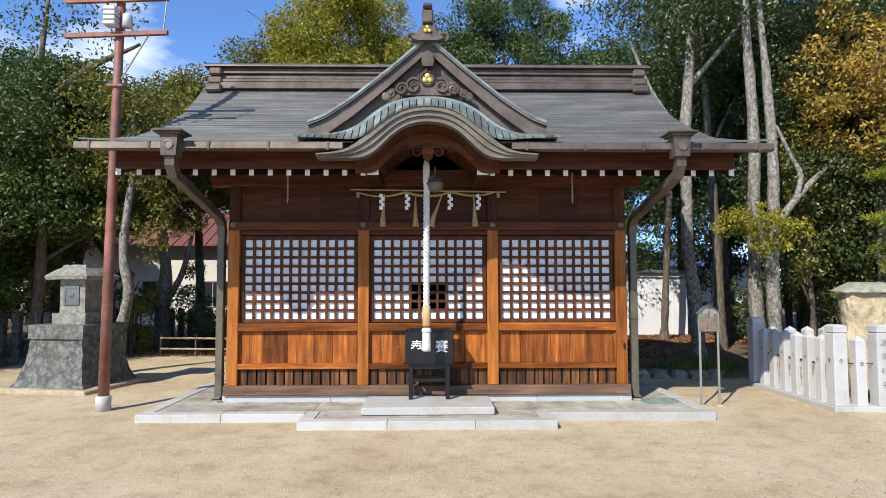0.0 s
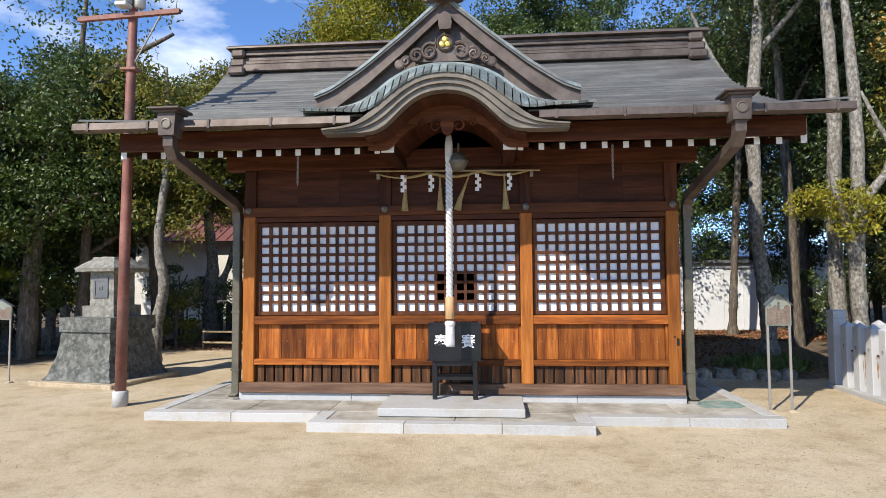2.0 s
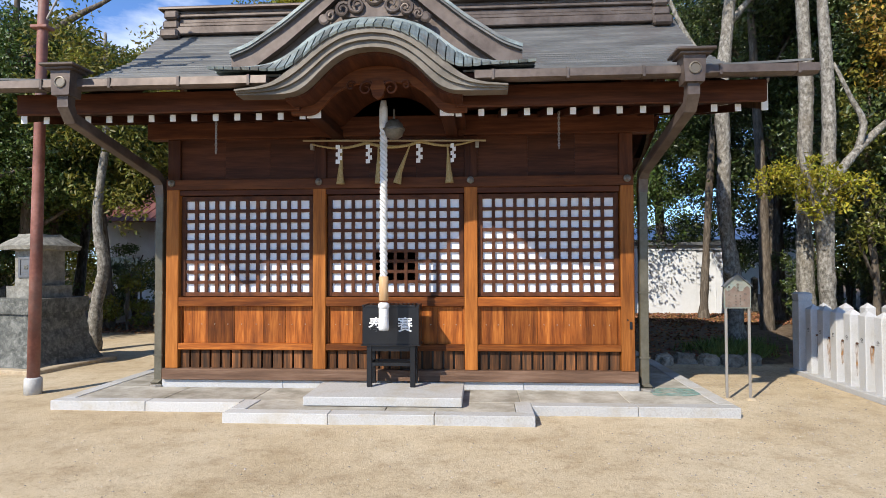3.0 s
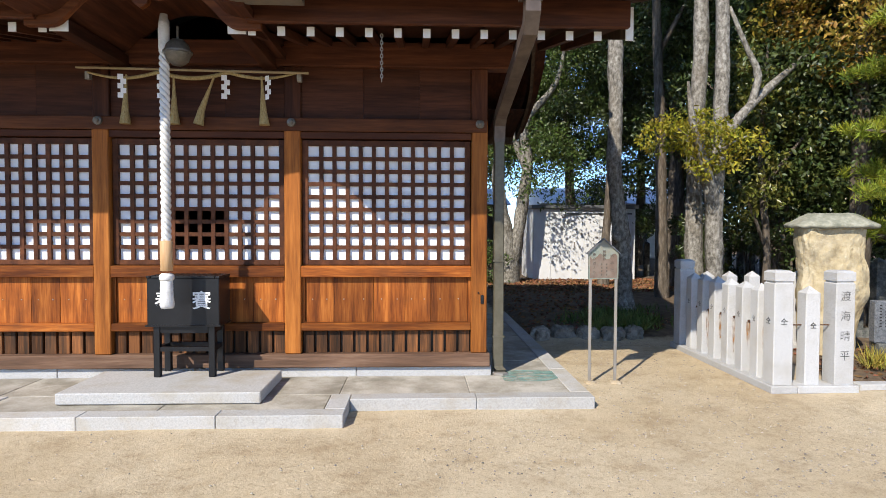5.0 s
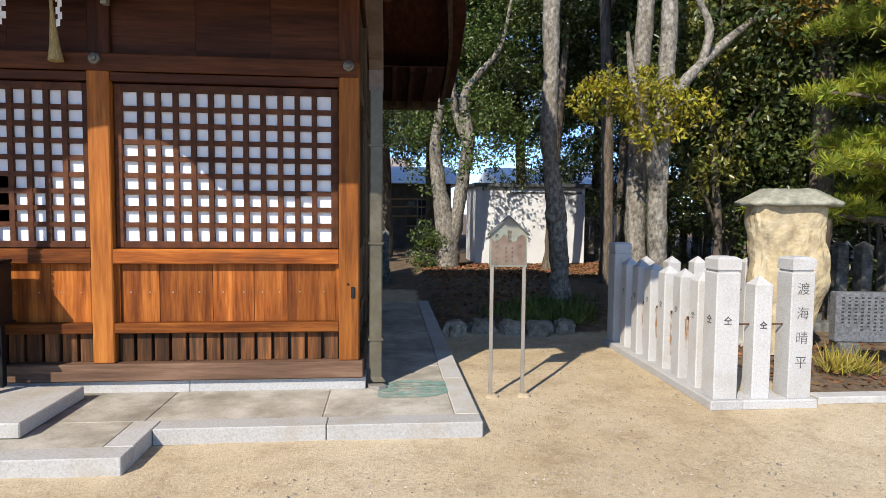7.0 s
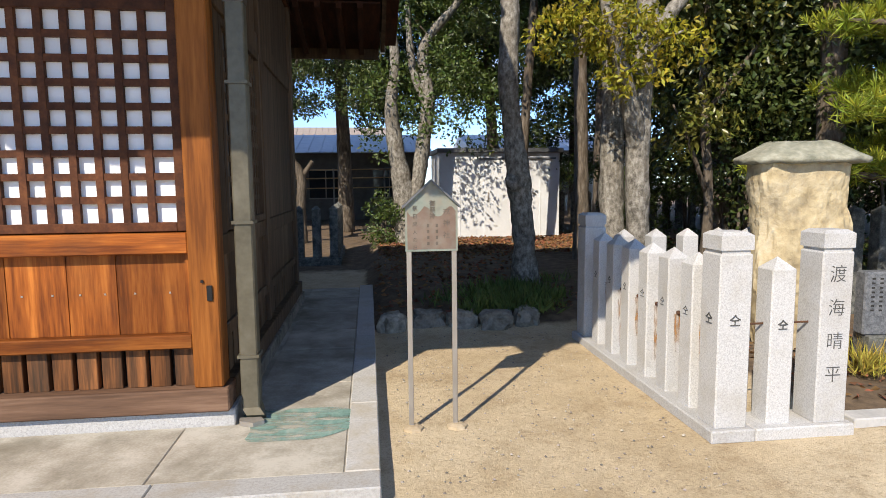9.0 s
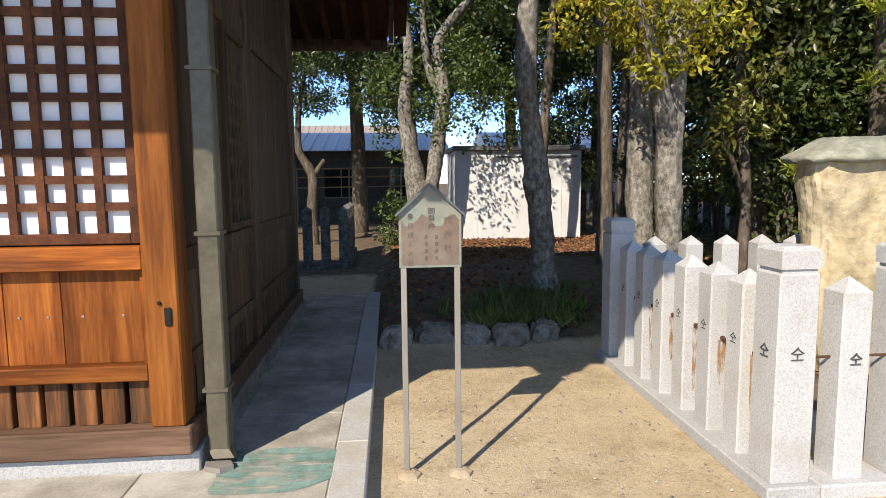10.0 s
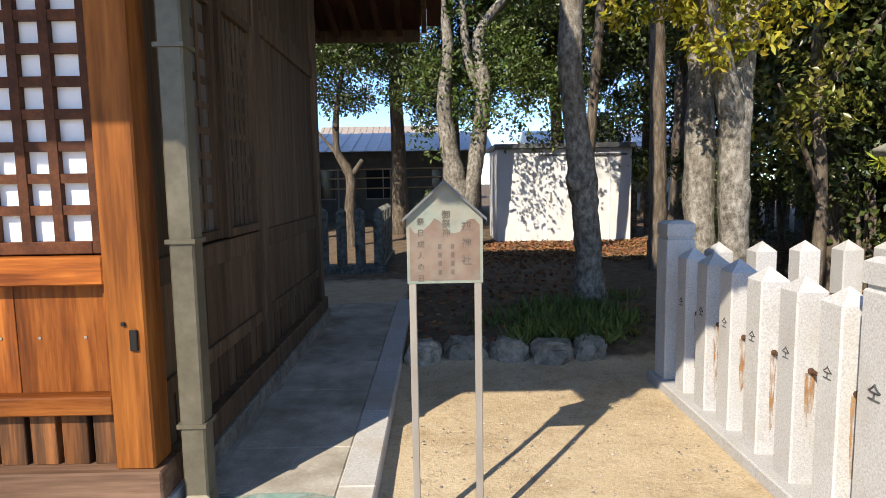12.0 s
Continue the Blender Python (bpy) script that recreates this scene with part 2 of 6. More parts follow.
board_copper = material("patinated_copper_board", ((0.13, 0.083, 0.060), (0.175, 0.118, 0.086), (0.22, 0.168, 0.128)), 0.55, 3.0, fine=20, bump=0.08, metal=0.1,
                        stain=(0.20, 0.215, 0.175), stain_scale=5.4, stain_amount=0.5)
board_green = material("verdigris_board_edge", ((0.16, 0.19, 0.155), (0.22, 0.25, 0.205), (0.27, 0.28, 0.23)), 0.6, 5.0, fine=25, bump=0.08, metal=0.1,
                       stain=(0.28, 0.19, 0.13), stain_scale=4.0, stain_amount=0.5)
tube_metal = material("dull_steel_tube", ((0.26, 0.235, 0.20), (0.34, 0.31, 0.27)), 0.5, 6.0, (1, 1, 0.3), 30, 0.05, metal=0.3)
rust = material("rust_iron", ((0.05, 0.026, 0.016), (0.11, 0.05, 0.024)), 0.9, 20.0, bump=0.2)
rust_streak = material("rust_streak", ((0.30, 0.13, 0.035), (0.46, 0.26, 0.09)), 0.85, 10.0, (3, 3, 0.5), 40, 0.05)
rt = rust_streak.node_tree
r_noise = rt.nodes.new("ShaderNodeTexNoise")
r_noise.inputs["Scale"].default_value, r_noise.inputs["Detail"].default_value = 30.0, 6
r_map = rt.nodes.new("ShaderNodeMapping")
r_map.inputs["Scale"].default_value = (2.2, 2.2, 0.35)
r_tc = rt.nodes.new("ShaderNodeTexCoord")
r_range = rt.nodes.new("ShaderNodeMapRange")
r_range.inputs[1].default_value, r_range.inputs[2].default_value, r_range.inputs[4].default_value = 0.38, 0.66, 0.75
rt.links.new(r_tc.outputs["Object"], r_map.inputs["Vector"])
rt.links.new(r_map.outputs[0], r_noise.inputs["Vector"])
rt.links.new(r_noise.outputs[0], r_range.inputs[0])
rt.links.new(r_range.outputs[0], rt.nodes["Principled BSDF"].inputs["Alpha"])
shed_paint = material("white_steel_shed", ((0.62, 0.63, 0.63), (0.70, 0.71, 0.71)), 0.5, 2.0, fine=20, bump=0.04, stain=(0.50, 0.50, 0.47), stain_scale=1.5, stain_amount=0.3)
shed_dark = material("grey_shed_roof", ((0.09, 0.095, 0.10), (0.14, 0.145, 0.15)), 0.5, 3.0, bump=0.05)
plaster = material("cream_plaster", ((0.55, 0.52, 0.46), (0.66, 0.63, 0.57)), 0.85, 2.0, bump=0.08)
red_tile = material("red_brown_tile", ((0.13, 0.045, 0.035), (0.20, 0.075, 0.055)), 0.7, 4.0, (2, 6, 6), 20, 0.3)
tan_tile = material("faded_beige_tile", ((0.26, 0.215, 0.18), (0.38, 0.325, 0.28)), 0.8, 4.0, (2, 6, 6), 20, 0.3)
blue_metal = material("pale_blue_sheet_roof", ((0.50, 0.54, 0.58), (0.62, 0.65, 0.68)), 0.4, 3.0, bump=0.05, metal=0.2)
dull_wall = material("dull_grey_wall", ((0.09, 0.08, 0.068), (0.15, 0.135, 0.115)), 0.85, 3.0, bump=0.1)
glass_dark = material("dark_window_glass", ((0.02, 0.022, 0.025), (0.03, 0.032, 0.035)), 0.1, 3.0, bump=0)
soil_wood = material("bamboo_rail", ((0.30, 0.22, 0.12), (0.40, 0.31, 0.18)), 0.7, 6.0, bump=0.1)
# Mottling is the bark's own flecks plus dappled sun put into the colour.
bark_pale = material("pale_bark", ((0.075, 0.066, 0.052), (0.20, 0.182, 0.150), (0.36, 0.34, 0.295)), 0.9, 17.0, (1.2, 1.2, 0.8), 95, 0.7, bump_dist=0.025, stain=(0.13, 0.105, 0.075), stain_scale=2.2, stain_amount=0.55)
bark_brown = material("brown_bark", ((0.055, 0.042, 0.030), (0.105, 0.084, 0.062), (0.19, 0.158, 0.122)), 0.9, 9.0, (2, 2, 0.5), 30, 0.7, bump_dist=0.03, stain=(0.15, 0.10, 0.06), stain_scale=1.2, stain_amount=0.4)
leaf_green = material("evergreen_leaf", ((0.050, 0.085, 0.016), (0.080, 0.125, 0.024)), 0.45, 3.0, fine=10, bump=0, spec=0.5, island=0.5, through_light=0.25)
leaf_dark = material("dark_evergreen_leaf", ((0.040, 0.066, 0.016), (0.076, 0.106, 0.025)), 0.4, 3.0, fine=10, bump=0, spec=0.6, island=0.55, through_light=0.22)
leaf_yellow = material("yellow_green_leaf", ((0.165, 0.20, 0.018), (0.375, 0.325, 0.029)), 0.5, 2.2, fine=8, bump=0, island=0.45, through_light=0.38)
leaf_olive = material("olive_leaf", ((0.105, 0.125, 0.018), (0.205, 0.19, 0.026)), 0.5, 1.0, fine=8, bump=0, island=0.5, through_light=0.36)
leaf_glossy = material("glossy_olive_leaf", ((0.10, 0.125, 0.022), (0.19, 0.18, 0.034)), 0.35, 2.2, fine=8, bump=0, spec=0.6, island=0.6, through_light=0.3)
leaf_bronze = material("bronze_leaf", ((0.24, 0.20, 0.026), (0.38, 0.24, 0.040)), 0.5, 1.0, fine=8, bump=0, island=0.5, through_light=0.25)
pine_green = material("pine_needle", ((0.15, 0.21, 0.018), (0.30, 0.33, 0.030)), 0.5, 2.0, fine=8, bump=0, island=0.4, through_light=0.2)
dead_leaf = material("fallen_leaf", ((0.16, 0.075, 0.03), (0.26, 0.13, 0.05)), 0.8, 2.0, bump=0, island=0.5)
grass_green = material("shade_grass", ((0.075, 0.125, 0.028), (0.15, 0.20, 0.05)), 0.6, 2.0, bump=0, island=0.4, through_light=0.2)
grass_yellow = material("dry_yellow_grass", ((0.30, 0.26, 0.04), (0.42, 0.36, 0.07)), 0.6, 2.0, bump=0, island=0.4, through_light=0.2)
pebble_grey = material("pebble", ((0.20, 0.18, 0.15), (0.34, 0.30, 0.24)), 0.85, 5.0, bump=0, island=0.5)


# ---- mesh helpers ----
def part(name, bm, mat, parent=None, label="", smooth=False):
    """One mesh object from a bmesh, under parent."""
    me = bpy.data.meshes.new(name)
    if smooth:
        for fc in bm.faces:
            fc.smooth = True
    bm.to_mesh(me)
    bm.free()
    me.materials.append(mat)
    ob = new(name, me)
    ob.parent = parent
    if parent is not None and parent.type == "EMPTY":
        ob.matrix_parent_inverse = parent.matrix_world.inverted()
    if label:
        tagged(ob, label)
    return ob


def thing(name, at, label, category, group="", kind=""):
    ob = new(name)
    ob.empty_display_size = 0.1
    ob.matrix_world = at if isinstance(at, Matrix) else Matrix.Translation(at)
    return tagged(ob, label, category, group, kind)


def box(x0, x1, y0, y1, z0, z1, bevel=0.0, bm=None):
    bm = bm or bmesh.new()
    vs = [bm.verts.new((x, y, z)) for z in (z0, z1) for y in (y0, y1) for x in (x0, x1)]
    fs = [bm.faces.new([vs[i] for i in q]) for q in ((0, 2, 3, 1), (4, 5, 7, 6), (0, 1, 5, 4), (2, 6, 7, 3), (0, 4, 6, 2), (1, 3, 7, 5))]
    if bevel:
        edges = list({e for f_ in fs for e in f_.edges})
        bmesh.ops.bevel(bm, geom=edges, offset=bevel, segments=1, affect="EDGES")
    return bm


def prism(outline, a0, a1, axis="y", bm=None):
    """A closed outline swept from a0 to a1 along an axis. The outline is (x, z) for y, (y, z) for x, (x, y) for z."""
    bm = bm or bmesh.new()
    place = {"y": lambda p, a: (p[0], a, p[1]), "x": lambda p, a: (a, p[0], p[1]), "z": lambda p, a: (p[0], p[1], a)}[axis]
    r0 = [bm.verts.new(place(p, a0)) for p in outline]
    r1 = [bm.verts.new(place(p, a1)) for p in outline]
    n = len(outline)
    bm.faces.new(r0)
    bm.faces.new(r1[::-1])
    for i in range(n):
        bm.faces.new((r0[i], r1[i], r1[(i + 1) % n], r0[(i + 1) % n]))
    bmesh.ops.recalc_face_normals(bm, faces=bm.faces[:])
    return bm


def strip(top, bottom, a0, a1, bm=None):
    """A band between two curves of (x, z), as thick as a0 to a1 in y."""
    bm = bm or bmesh.new()
    rows = []
    for (xt, zt), (xb, zb) in zip(top, bottom):
        rows.append([bm.verts.new(v) for v in ((xt, a0, zt), (xb, a0, zb), (xb, a1, zb), (xt, a1, zt))])
    for a, b in zip(rows, rows[1:]):
        for k in range(4):
            bm.faces.new((a[k], a[(k + 1) % 4], b[(k + 1) % 4], b[k]))
    bm.faces.new(rows[0])
    bm.faces.new(rows[-1][::-1])
    bmesh.ops.recalc_face_normals(bm, faces=bm.faces[:])
    return bm


def tube(points, radii, seg=10, bm=None, rough=0.0, rnd=None):
    """A tapered round limb along a path, closed at both ends."""
    bm = bm or bmesh.new()
    pts = [Vector(p) for p in points]
    rings = []
    side = Vector((1, 0, 0))
    for i, p in enumerate(pts):
        d = (pts[min(i + 1, len(pts) - 1)] - pts[max(i - 1, 0)]).normalized()
        side = (side - d * side.dot(d))
        if side.length < 1e-3:
            side = d.orthogonal()
        side.normalize()
        up = d.cross(side)
        r = radii[i] if isinstance(radii, (list, tuple)) else radii
        ring = []
        for k in range(seg):
            a = 2 * math.pi * k / seg
            rr = r * (1 + (rnd.uniform(-rough, rough) if rnd else 0))
            ring.append(bm.verts.new(p + (side * math.cos(a) + up * math.sin(a)) * rr))
        rings.append(ring)
    for a, b in zip(rings, rings[1:]):
        for k in range(seg):
            bm.faces.new((a[k], a[(k + 1) % seg], b[(k + 1) % seg], b[k]))
    bm.faces.new(rings[0][::-1])
    bm.faces.new(rings[-1])
    return bm


def smooth_path(points, n=6):
    """Catmull-Rom through the points, with a radius as fourth number."""
    P = [Vector(p) for p in points]
    P = [P[0] * 2 - P[1]] + P + [P[-1] * 2 - P[-2]]
    out = []
    for i in range(1, len(P) - 2):
        a, b, c, d = P[i - 1:i + 3]
        for k in range(n):
            t = k / n
            out.append(0.5 * ((2 * b) + (c - a) * t + (2 * a - 5 * b + 4 * c - d) * t * t + (3 * b - a - 3 * c + d) * t ** 3))
    out.append(P[-2])
    return out


def lathe(profile, seg=20, center=(0, 0, 0), bm=None):
    bm = bm or bmesh.new()
    rings = [[bm.verts.new((center[0] + r * math.cos(2 * math.pi * k / seg), center[1] + r * math.sin(2 * math.pi * k / seg), center[2] + z)) for k in range(seg)] for r, z in profile]
    for a, b in zip(rings, rings[1:]):
        for k in range(seg):
            bm.faces.new((a[k], a[(k + 1) % seg], b[(k + 1) % seg], b[k]))
    bm.faces.new(rings[0][::-1])
    bm.faces.new(rings[-1])
    return bm


def written(text, size, m, mat, parent, name="lettering", depth=0.002, bold=0.0):
    """Characters as a thin mesh: local x along the line, local y up, facing local z."""
    cu = bpy.data.curves.new(name, "FONT")
    cu.body, cu.size, cu.extrude, cu.offset = text, size, depth, bold
    cu.align_x, cu.align_y = "CENTER", "CENTER"
    cu.resolution_u = 3
    tmp = bpy.data.objects.new(name, cu)
    me = bpy.data.meshes.new_from_object(tmp)
    bpy.data.objects.remove(tmp)
    me.materials.clear()
    me.materials.append(mat)
    ob = new(name, me)
    ob.parent = parent
    ob.matrix_world = m
    if parent:
        ob.matrix_parent_inverse = Matrix.Identity(4)
        ob.matrix_basis = parent.matrix_world.inverted() @ m
    return ob


def leaf_mesh(name, P, length, width, mat, rng, droop=0.2, aim=None):
    """Many folded leaves, four corners each, at the places P."""
    n = len(P)
    d = rng.normal(size=(n, 3))
    d[:, 2] -= droop
    if aim is not None:
        d = aim + 0.25 * d
    d /= np.linalg.norm(d, axis=1, keepdims=True)
    u = np.cross(d, rng.normal(size=(n, 3)) + np.array((0, 0, 0.001)))
    u /= np.linalg.norm(u, axis=1, keepdims=True)
    nn = np.cross(d, u)
    L_ = (length * rng.uniform(0.65, 1.25, n))[:, None]
    W_ = (width * rng.uniform(0.7, 1.2, n))[:, None]
    a = P
    b = P + d * L_ * 0.5 + u * W_ * 0.5 + nn * W_ * 0.22
    c = P + d * L_
    e = P + d * L_ * 0.5 - u * W_ * 0.5 + nn * W_ * 0.22
    V = np.stack([a, b, c, e], 1).reshape(-1, 3)
    me = bpy.data.meshes.new(name)
    me.vertices.add(4 * n)
    me.vertices.foreach_set("co", V.ravel())
    i = 4 * np.arange(n)
    tri = np.stack([i, i + 1, i + 2, i, i + 2, i + 3], 1).ravel()
    me.loops.add(6 * n)
    me.loops.foreach_set("vertex_index", tri)
    me.polygons.add(2 * n)
    me.polygons.foreach_set("loop_start", 3 * np.arange(2 * n))
    me.update(calc_edges=True)
    me.materials.append(mat)
    return me


def foliage(name, clumps, per, length, width, mat, parent, seed, label="", droop=0.2):
    """A crown of leaves gathered in many uneven clumps: (x, y, z, radius)."""
    rng = np.random.default_rng(seed)
    P = []
    for x, y, z, r in clumps:
        k = max(20, int(per * (r / 0.6) ** 2))
        q = rng.normal(size=(k, 3))
        q /= np.linalg.norm(q, axis=1, keepdims=True)
        rad = r * rng.uniform(0.25, 1.0, k) ** 0.6
        q *= rad[:, None] * np.array((1.1, 1.1, 0.75)) * rng.uniform(0.7, 1.3, (1, 3))
        P.append(q + np.array((x, y, z)))
    ob = new(name, leaf_mesh(name, np.concatenate(P), length, width, mat, rng, droop))
    ob.parent = parent
    ob.matrix_parent_inverse = parent.matrix_world.inverted()
    if label:
        tagged(ob, label)
    return ob


# ---- ground ----
def bed_height(x, y):
    """The planted ground behind the edging stones lies a little higher."""
    h = 0.0
    if y > 2.3 and x > 3.55:
        h = (0.10 * min(1.0, (y - 2.3) / 0.35) + 0.09 * min(1.0, max(0.0, y - 2.7) / 1.2)) * min(1.0, (x - 3.55) / 0.3)
    if y > 9 or x < -7.8:
        h = max(h, 0.06 * min(1.0, max((y - 9), (-7.8 - x)) / 2.0))
    return h


def soil_share(x, y):
    s = max(0.0, min(1.0, (y - 2.35) / 0.15)) * max(0.0, min(1.0, (x - 3.5) / 0.12))
    s = max(s, max(0.0, min(1.0, (y - 6.2) / 1.2)))
    s = max(s, max(0.0, min(1.0, (-8.6 - x) / 0.5)) * max(0.0, min(1.0, (y - 3.0) / 1.0)))
    s = max(s, max(0.0, min(1.0, (x - 6.35) / 0.15)) * max(0.0, min(1.0, (y + 0.42) / 0.12)))
    return s


def build_ground():
    def steps(lo, hi, fine_lo, fine_hi, d):
        a = [fine_lo - d * 1.35 ** k * 2 for k in range(1, 22)]
        a = [v for v in a if v > lo][::-1]
        b = [fine_hi + (fine_lo - v) for v in a[::-1]]
        return [lo] + a + list(np.arange(fine_lo, fine_hi + 1e-6, d)) + [v for v in b if v < hi] + [hi]
    xs = steps(-220, 220, -10, 12, 0.11)
    ys = steps(-160, 260, -9, 11, 0.11)
    verts, shares = [], []
    for y in ys:
        for x in xs:
            near = -12 < x < 14 and -11 < y < 13
            z = bed_height(x, y)
            if near:
                z += 0.012 * (noise.noise((x * 0.9, y * 0.9, 3.1)) - 0.3) + 0.006 * noise.noise((x * 4.5, y * 4.5, 7.7)) - 0.010
                s = soil_share(x, y)
                if s > 0:
                    z += s * 0.025 * noise.noise((x * 2.7, y * 2.7, 1.2))
            verts.append((x, y, z))
            shares.append(soil_share(x, y))
    nx = len(xs)
    faces = [(j * nx + i, j * nx + i + 1, (j + 1) * nx + i + 1, (j + 1) * nx + i) for j in range(len(ys) - 1) for i in range(nx - 1)]
    me = bpy.data.meshes.new("ground")
    me.from_pydata(verts, [], faces)
    at = me.attributes.new("soil", "FLOAT", "POINT")
    at.data.foreach_set("value", shares)
    for pl in me.polygons:
        pl.use_smooth = True
    m = bpy.data.materials.new("sandy_yard")
    m.use_nodes = True
    N, L = m.node_tree.nodes, m.node_tree.links
    bs = N["Principled BSDF"]
    tc = N.new("ShaderNodeTexCoord")

    def nz(scale, detail=5, rough=0.6):
        n = N.new("ShaderNodeTexNoise")
        n.inputs["Scale"].default_value, n.inputs["Detail"].default_value, n.inputs["Roughness"].default_value = scale, detail, rough
        L.new(tc.outputs["Object"], n.inputs["Vector"])
        return n.outputs[0]

    def ramp(src, stops):
        r = N.new("ShaderNodeValToRGB")
        e = r.color_ramp.elements
        e[0].position, e[0].color = stops[0][0], (*stops[0][1], 1)
        e[1].position, e[1].color = stops[-1][0], (*stops[-1][1], 1)
        for p_, c_ in stops[1:-1]:
            k = e.new(p_)
            k.color = (*c_, 1)
        L.new(src, r.inputs[0])
        return r.outputs[0]

    def mix(f, a, b, kind="MIX"):
        x = N.new("ShaderNodeMix")
        x.data_type, x.blend_type = "RGBA", kind
        if isinstance(f, float):
            x.inputs["Factor"].default_value = f
        else:
            L.new(f, x.inputs["Factor"])
        L.new(a, x.inputs["A"])
        L.new(b, x.inputs["B"])
        return x.outputs["Result"]
    sand = ramp(nz(0.45, 7, 0.6), [(0.3, (0.42, 0.325, 0.20)), (0.46, (0.49, 0.39, 0.255)), (0.7, (0.575, 0.485, 0.345))])
    grit = ramp(nz(75, 5, 0.8), [(0.34, (0.42, 0.40, 0.37)), (0.46, (0.97, 0.97, 0.96)), (0.70, (1.25, 1.25, 1.24))])
    damp = N.new("ShaderNodeMapRange")
    damp.inputs[1].default_value, damp.inputs[2].default_value, damp.inputs[4].default_value = 0.57, 0.76, 0.6
    L.new(nz(0.9, 6, 0.7), damp.inputs[0])
    tan = N.new("ShaderNodeRGB")
    tan.outputs[0].default_value = (0.36, 0.235, 0.10, 1)
    sand = mix(damp.outputs[0], sand, tan.outputs[0])
    sand = mix(0.6, sand, grit, "MULTIPLY")
    clod = ramp(nz(2.6, 12, 0.75), [(0.36, (0.60, 0.53, 0.45)), (0.49, (0.96, 0.96, 0.95)), (0.64, (1.15, 1.15, 1.15))])
    sand = mix(0.5, sand, clod, "MULTIPLY")
    crumb = ramp(nz(22, 8, 0.8), [(0.38, (0.62, 0.57, 0.50)), (0.47, (1, 1, 1)), (0.75, (1.08, 1.08, 1.06))])
    sand = mix(0.5, sand, crumb, "MULTIPLY")
    soil = ramp(nz(6.0, 8, 0.7), [(0.3, (0.075, 0.056, 0.040)), (0.5, (0.145, 0.105, 0.070)), (0.7, (0.23, 0.165, 0.105))])
    attr = N.new("ShaderNodeAttribute")
    attr.attribute_name = "soil"
    edge = N.new("ShaderNodeMath")
    edge.operation = "MULTIPLY_ADD"
    L.new(nz(5.0, 4), edge.inputs[0])
    edge.inputs[1].default_value = 0.8
    L.new(attr.outputs["Fac"], edge.inputs[2])
    er = N.new("ShaderNodeMapRange")
    er.inputs[1].default_value, er.inputs[2].default_value = 0.65, 1.05
    L.new(edge.outputs[0], er.inputs[0])
    L.new(mix(er.outputs[0], sand, soil), bs.inputs["Base Color"])
    bs.inputs["Roughness"].default_value = 0.95
    bs.inputs["Specular IOR Level"].default_value = 0.15
    bp = N.new("ShaderNodeBump")
    bp.inputs["Strength"].default_value, bp.inputs["Distance"].default_value = 0.6, 0.016
    L.new(nz(30, 7, 0.75), bp.inputs["Height"])
    L.new(bp.outputs[0], bs.inputs["Normal"])
    me.materials.append(m)
    return tagged(new("ground", me), "pale sandy yard with darker leafy soil under trees", "ground", kind="structure")


build_ground()

# ---- stone platform ----
Z_SLAB = 0.09
platform = thing("pavement", (0, 1.8, 0), "granite-edged platform of weathered paving around the shrine", "pavement", kind="structure")
part("core", box(-3.50, 3.50, -0.74, 4.50, 0.0, Z_SLAB - 0.012), paving, platform, "mortar bed")


def kerb_run(name, pieces, mat):
    for x0, x1, y0, y1, z1 in pieces:
        part(name, box(x0 + 0.002, x1 - 0.002, y0 + 0.002, y1 - 0.002, -0.02, z1, 0.006), mat, platform)


def split(a, b, n, rnd, jitter=0.06):
    cuts = [a + (b - a) * k / n + (rnd.uniform(-jitter, jitter) if 0 < k < n else 0) for k in range(n + 1)]
    return list(zip(cuts, cuts[1:]))


rnd = random.Random(5)
kerbs = [(a, b, -0.875, -0.70, Z_SLAB) for a, b in split(-3.66, -1.55, 2, rnd)] + [(a, b, -0.875, -0.70, Z_SLAB) for a, b in split(1.55, 3.66, 2, rnd)]
kerbs += [(a, b, -1.325, -1.15, Z_SLAB) for a, b in split(-1.55, 1.55, 3, rnd)]
kerbs += [(sx, sx + 0.175, a, b, Z_SLAB) for sx in (-1.55, 1.375) for a, b in ((-1.15, -0.70),)]
kerbs += [(sx, sx + 0.17, a, b, Z_SLAB) for sx in (-3.66, 3.49) for a, b in split(-0.70, 4.65, 6, rnd)]
kerb_run("kerb", kerbs, kerb_granite)
slabs = [(a, b, -0.70, -0.03, Z_SLAB - 0.006) for a, b in split(-3.49, 3.49, 7, rnd, 0.12)]
slabs += [(a, b, -1.15, -0.70, Z_SLAB - 0.006) for a, b in split(-1.375, 1.375, 2, rnd, 0.1)]
slabs += [(sx, sx + 0.60, a, b, Z_SLAB - 0.006) for sx in (-3.49, 2.89) for a, b in split(-0.03, 4.5, 6, rnd, 0.08)]
kerb_run("slab", slabs, paving)
kerb_run("foundation_stone", [(a, b, -0.03, 0.20, 0.178) for a, b in split(-2.86, 2.86, 4, rnd, 0.1)], granite)
kerb_run("foundation_stone", [(sx, sx + 0.16, a, b, 0.178) for sx in (-2.86, 2.70) for a, b in split(0.20, 3.80, 3, rnd, 0.1)], rock)
kerb_run("foundation_stone", [(-2.70, 2.70, 3.62, 3.80, 0.178)], granite)
bm = bmesh.new()
ring = [bm.verts.new((3.20 + 0.33 * math.cos(a) * (1 + 0.25 * math.sin(3 * a + 1)), -0.06 + 0.30 * math.sin(a) * (1 + 0.2 * math.cos(2 * a)), Z_SLAB - 0.002)) for a in [2 * math.pi * k / 28 for k in range(28)]]
bm.faces.new(ring)
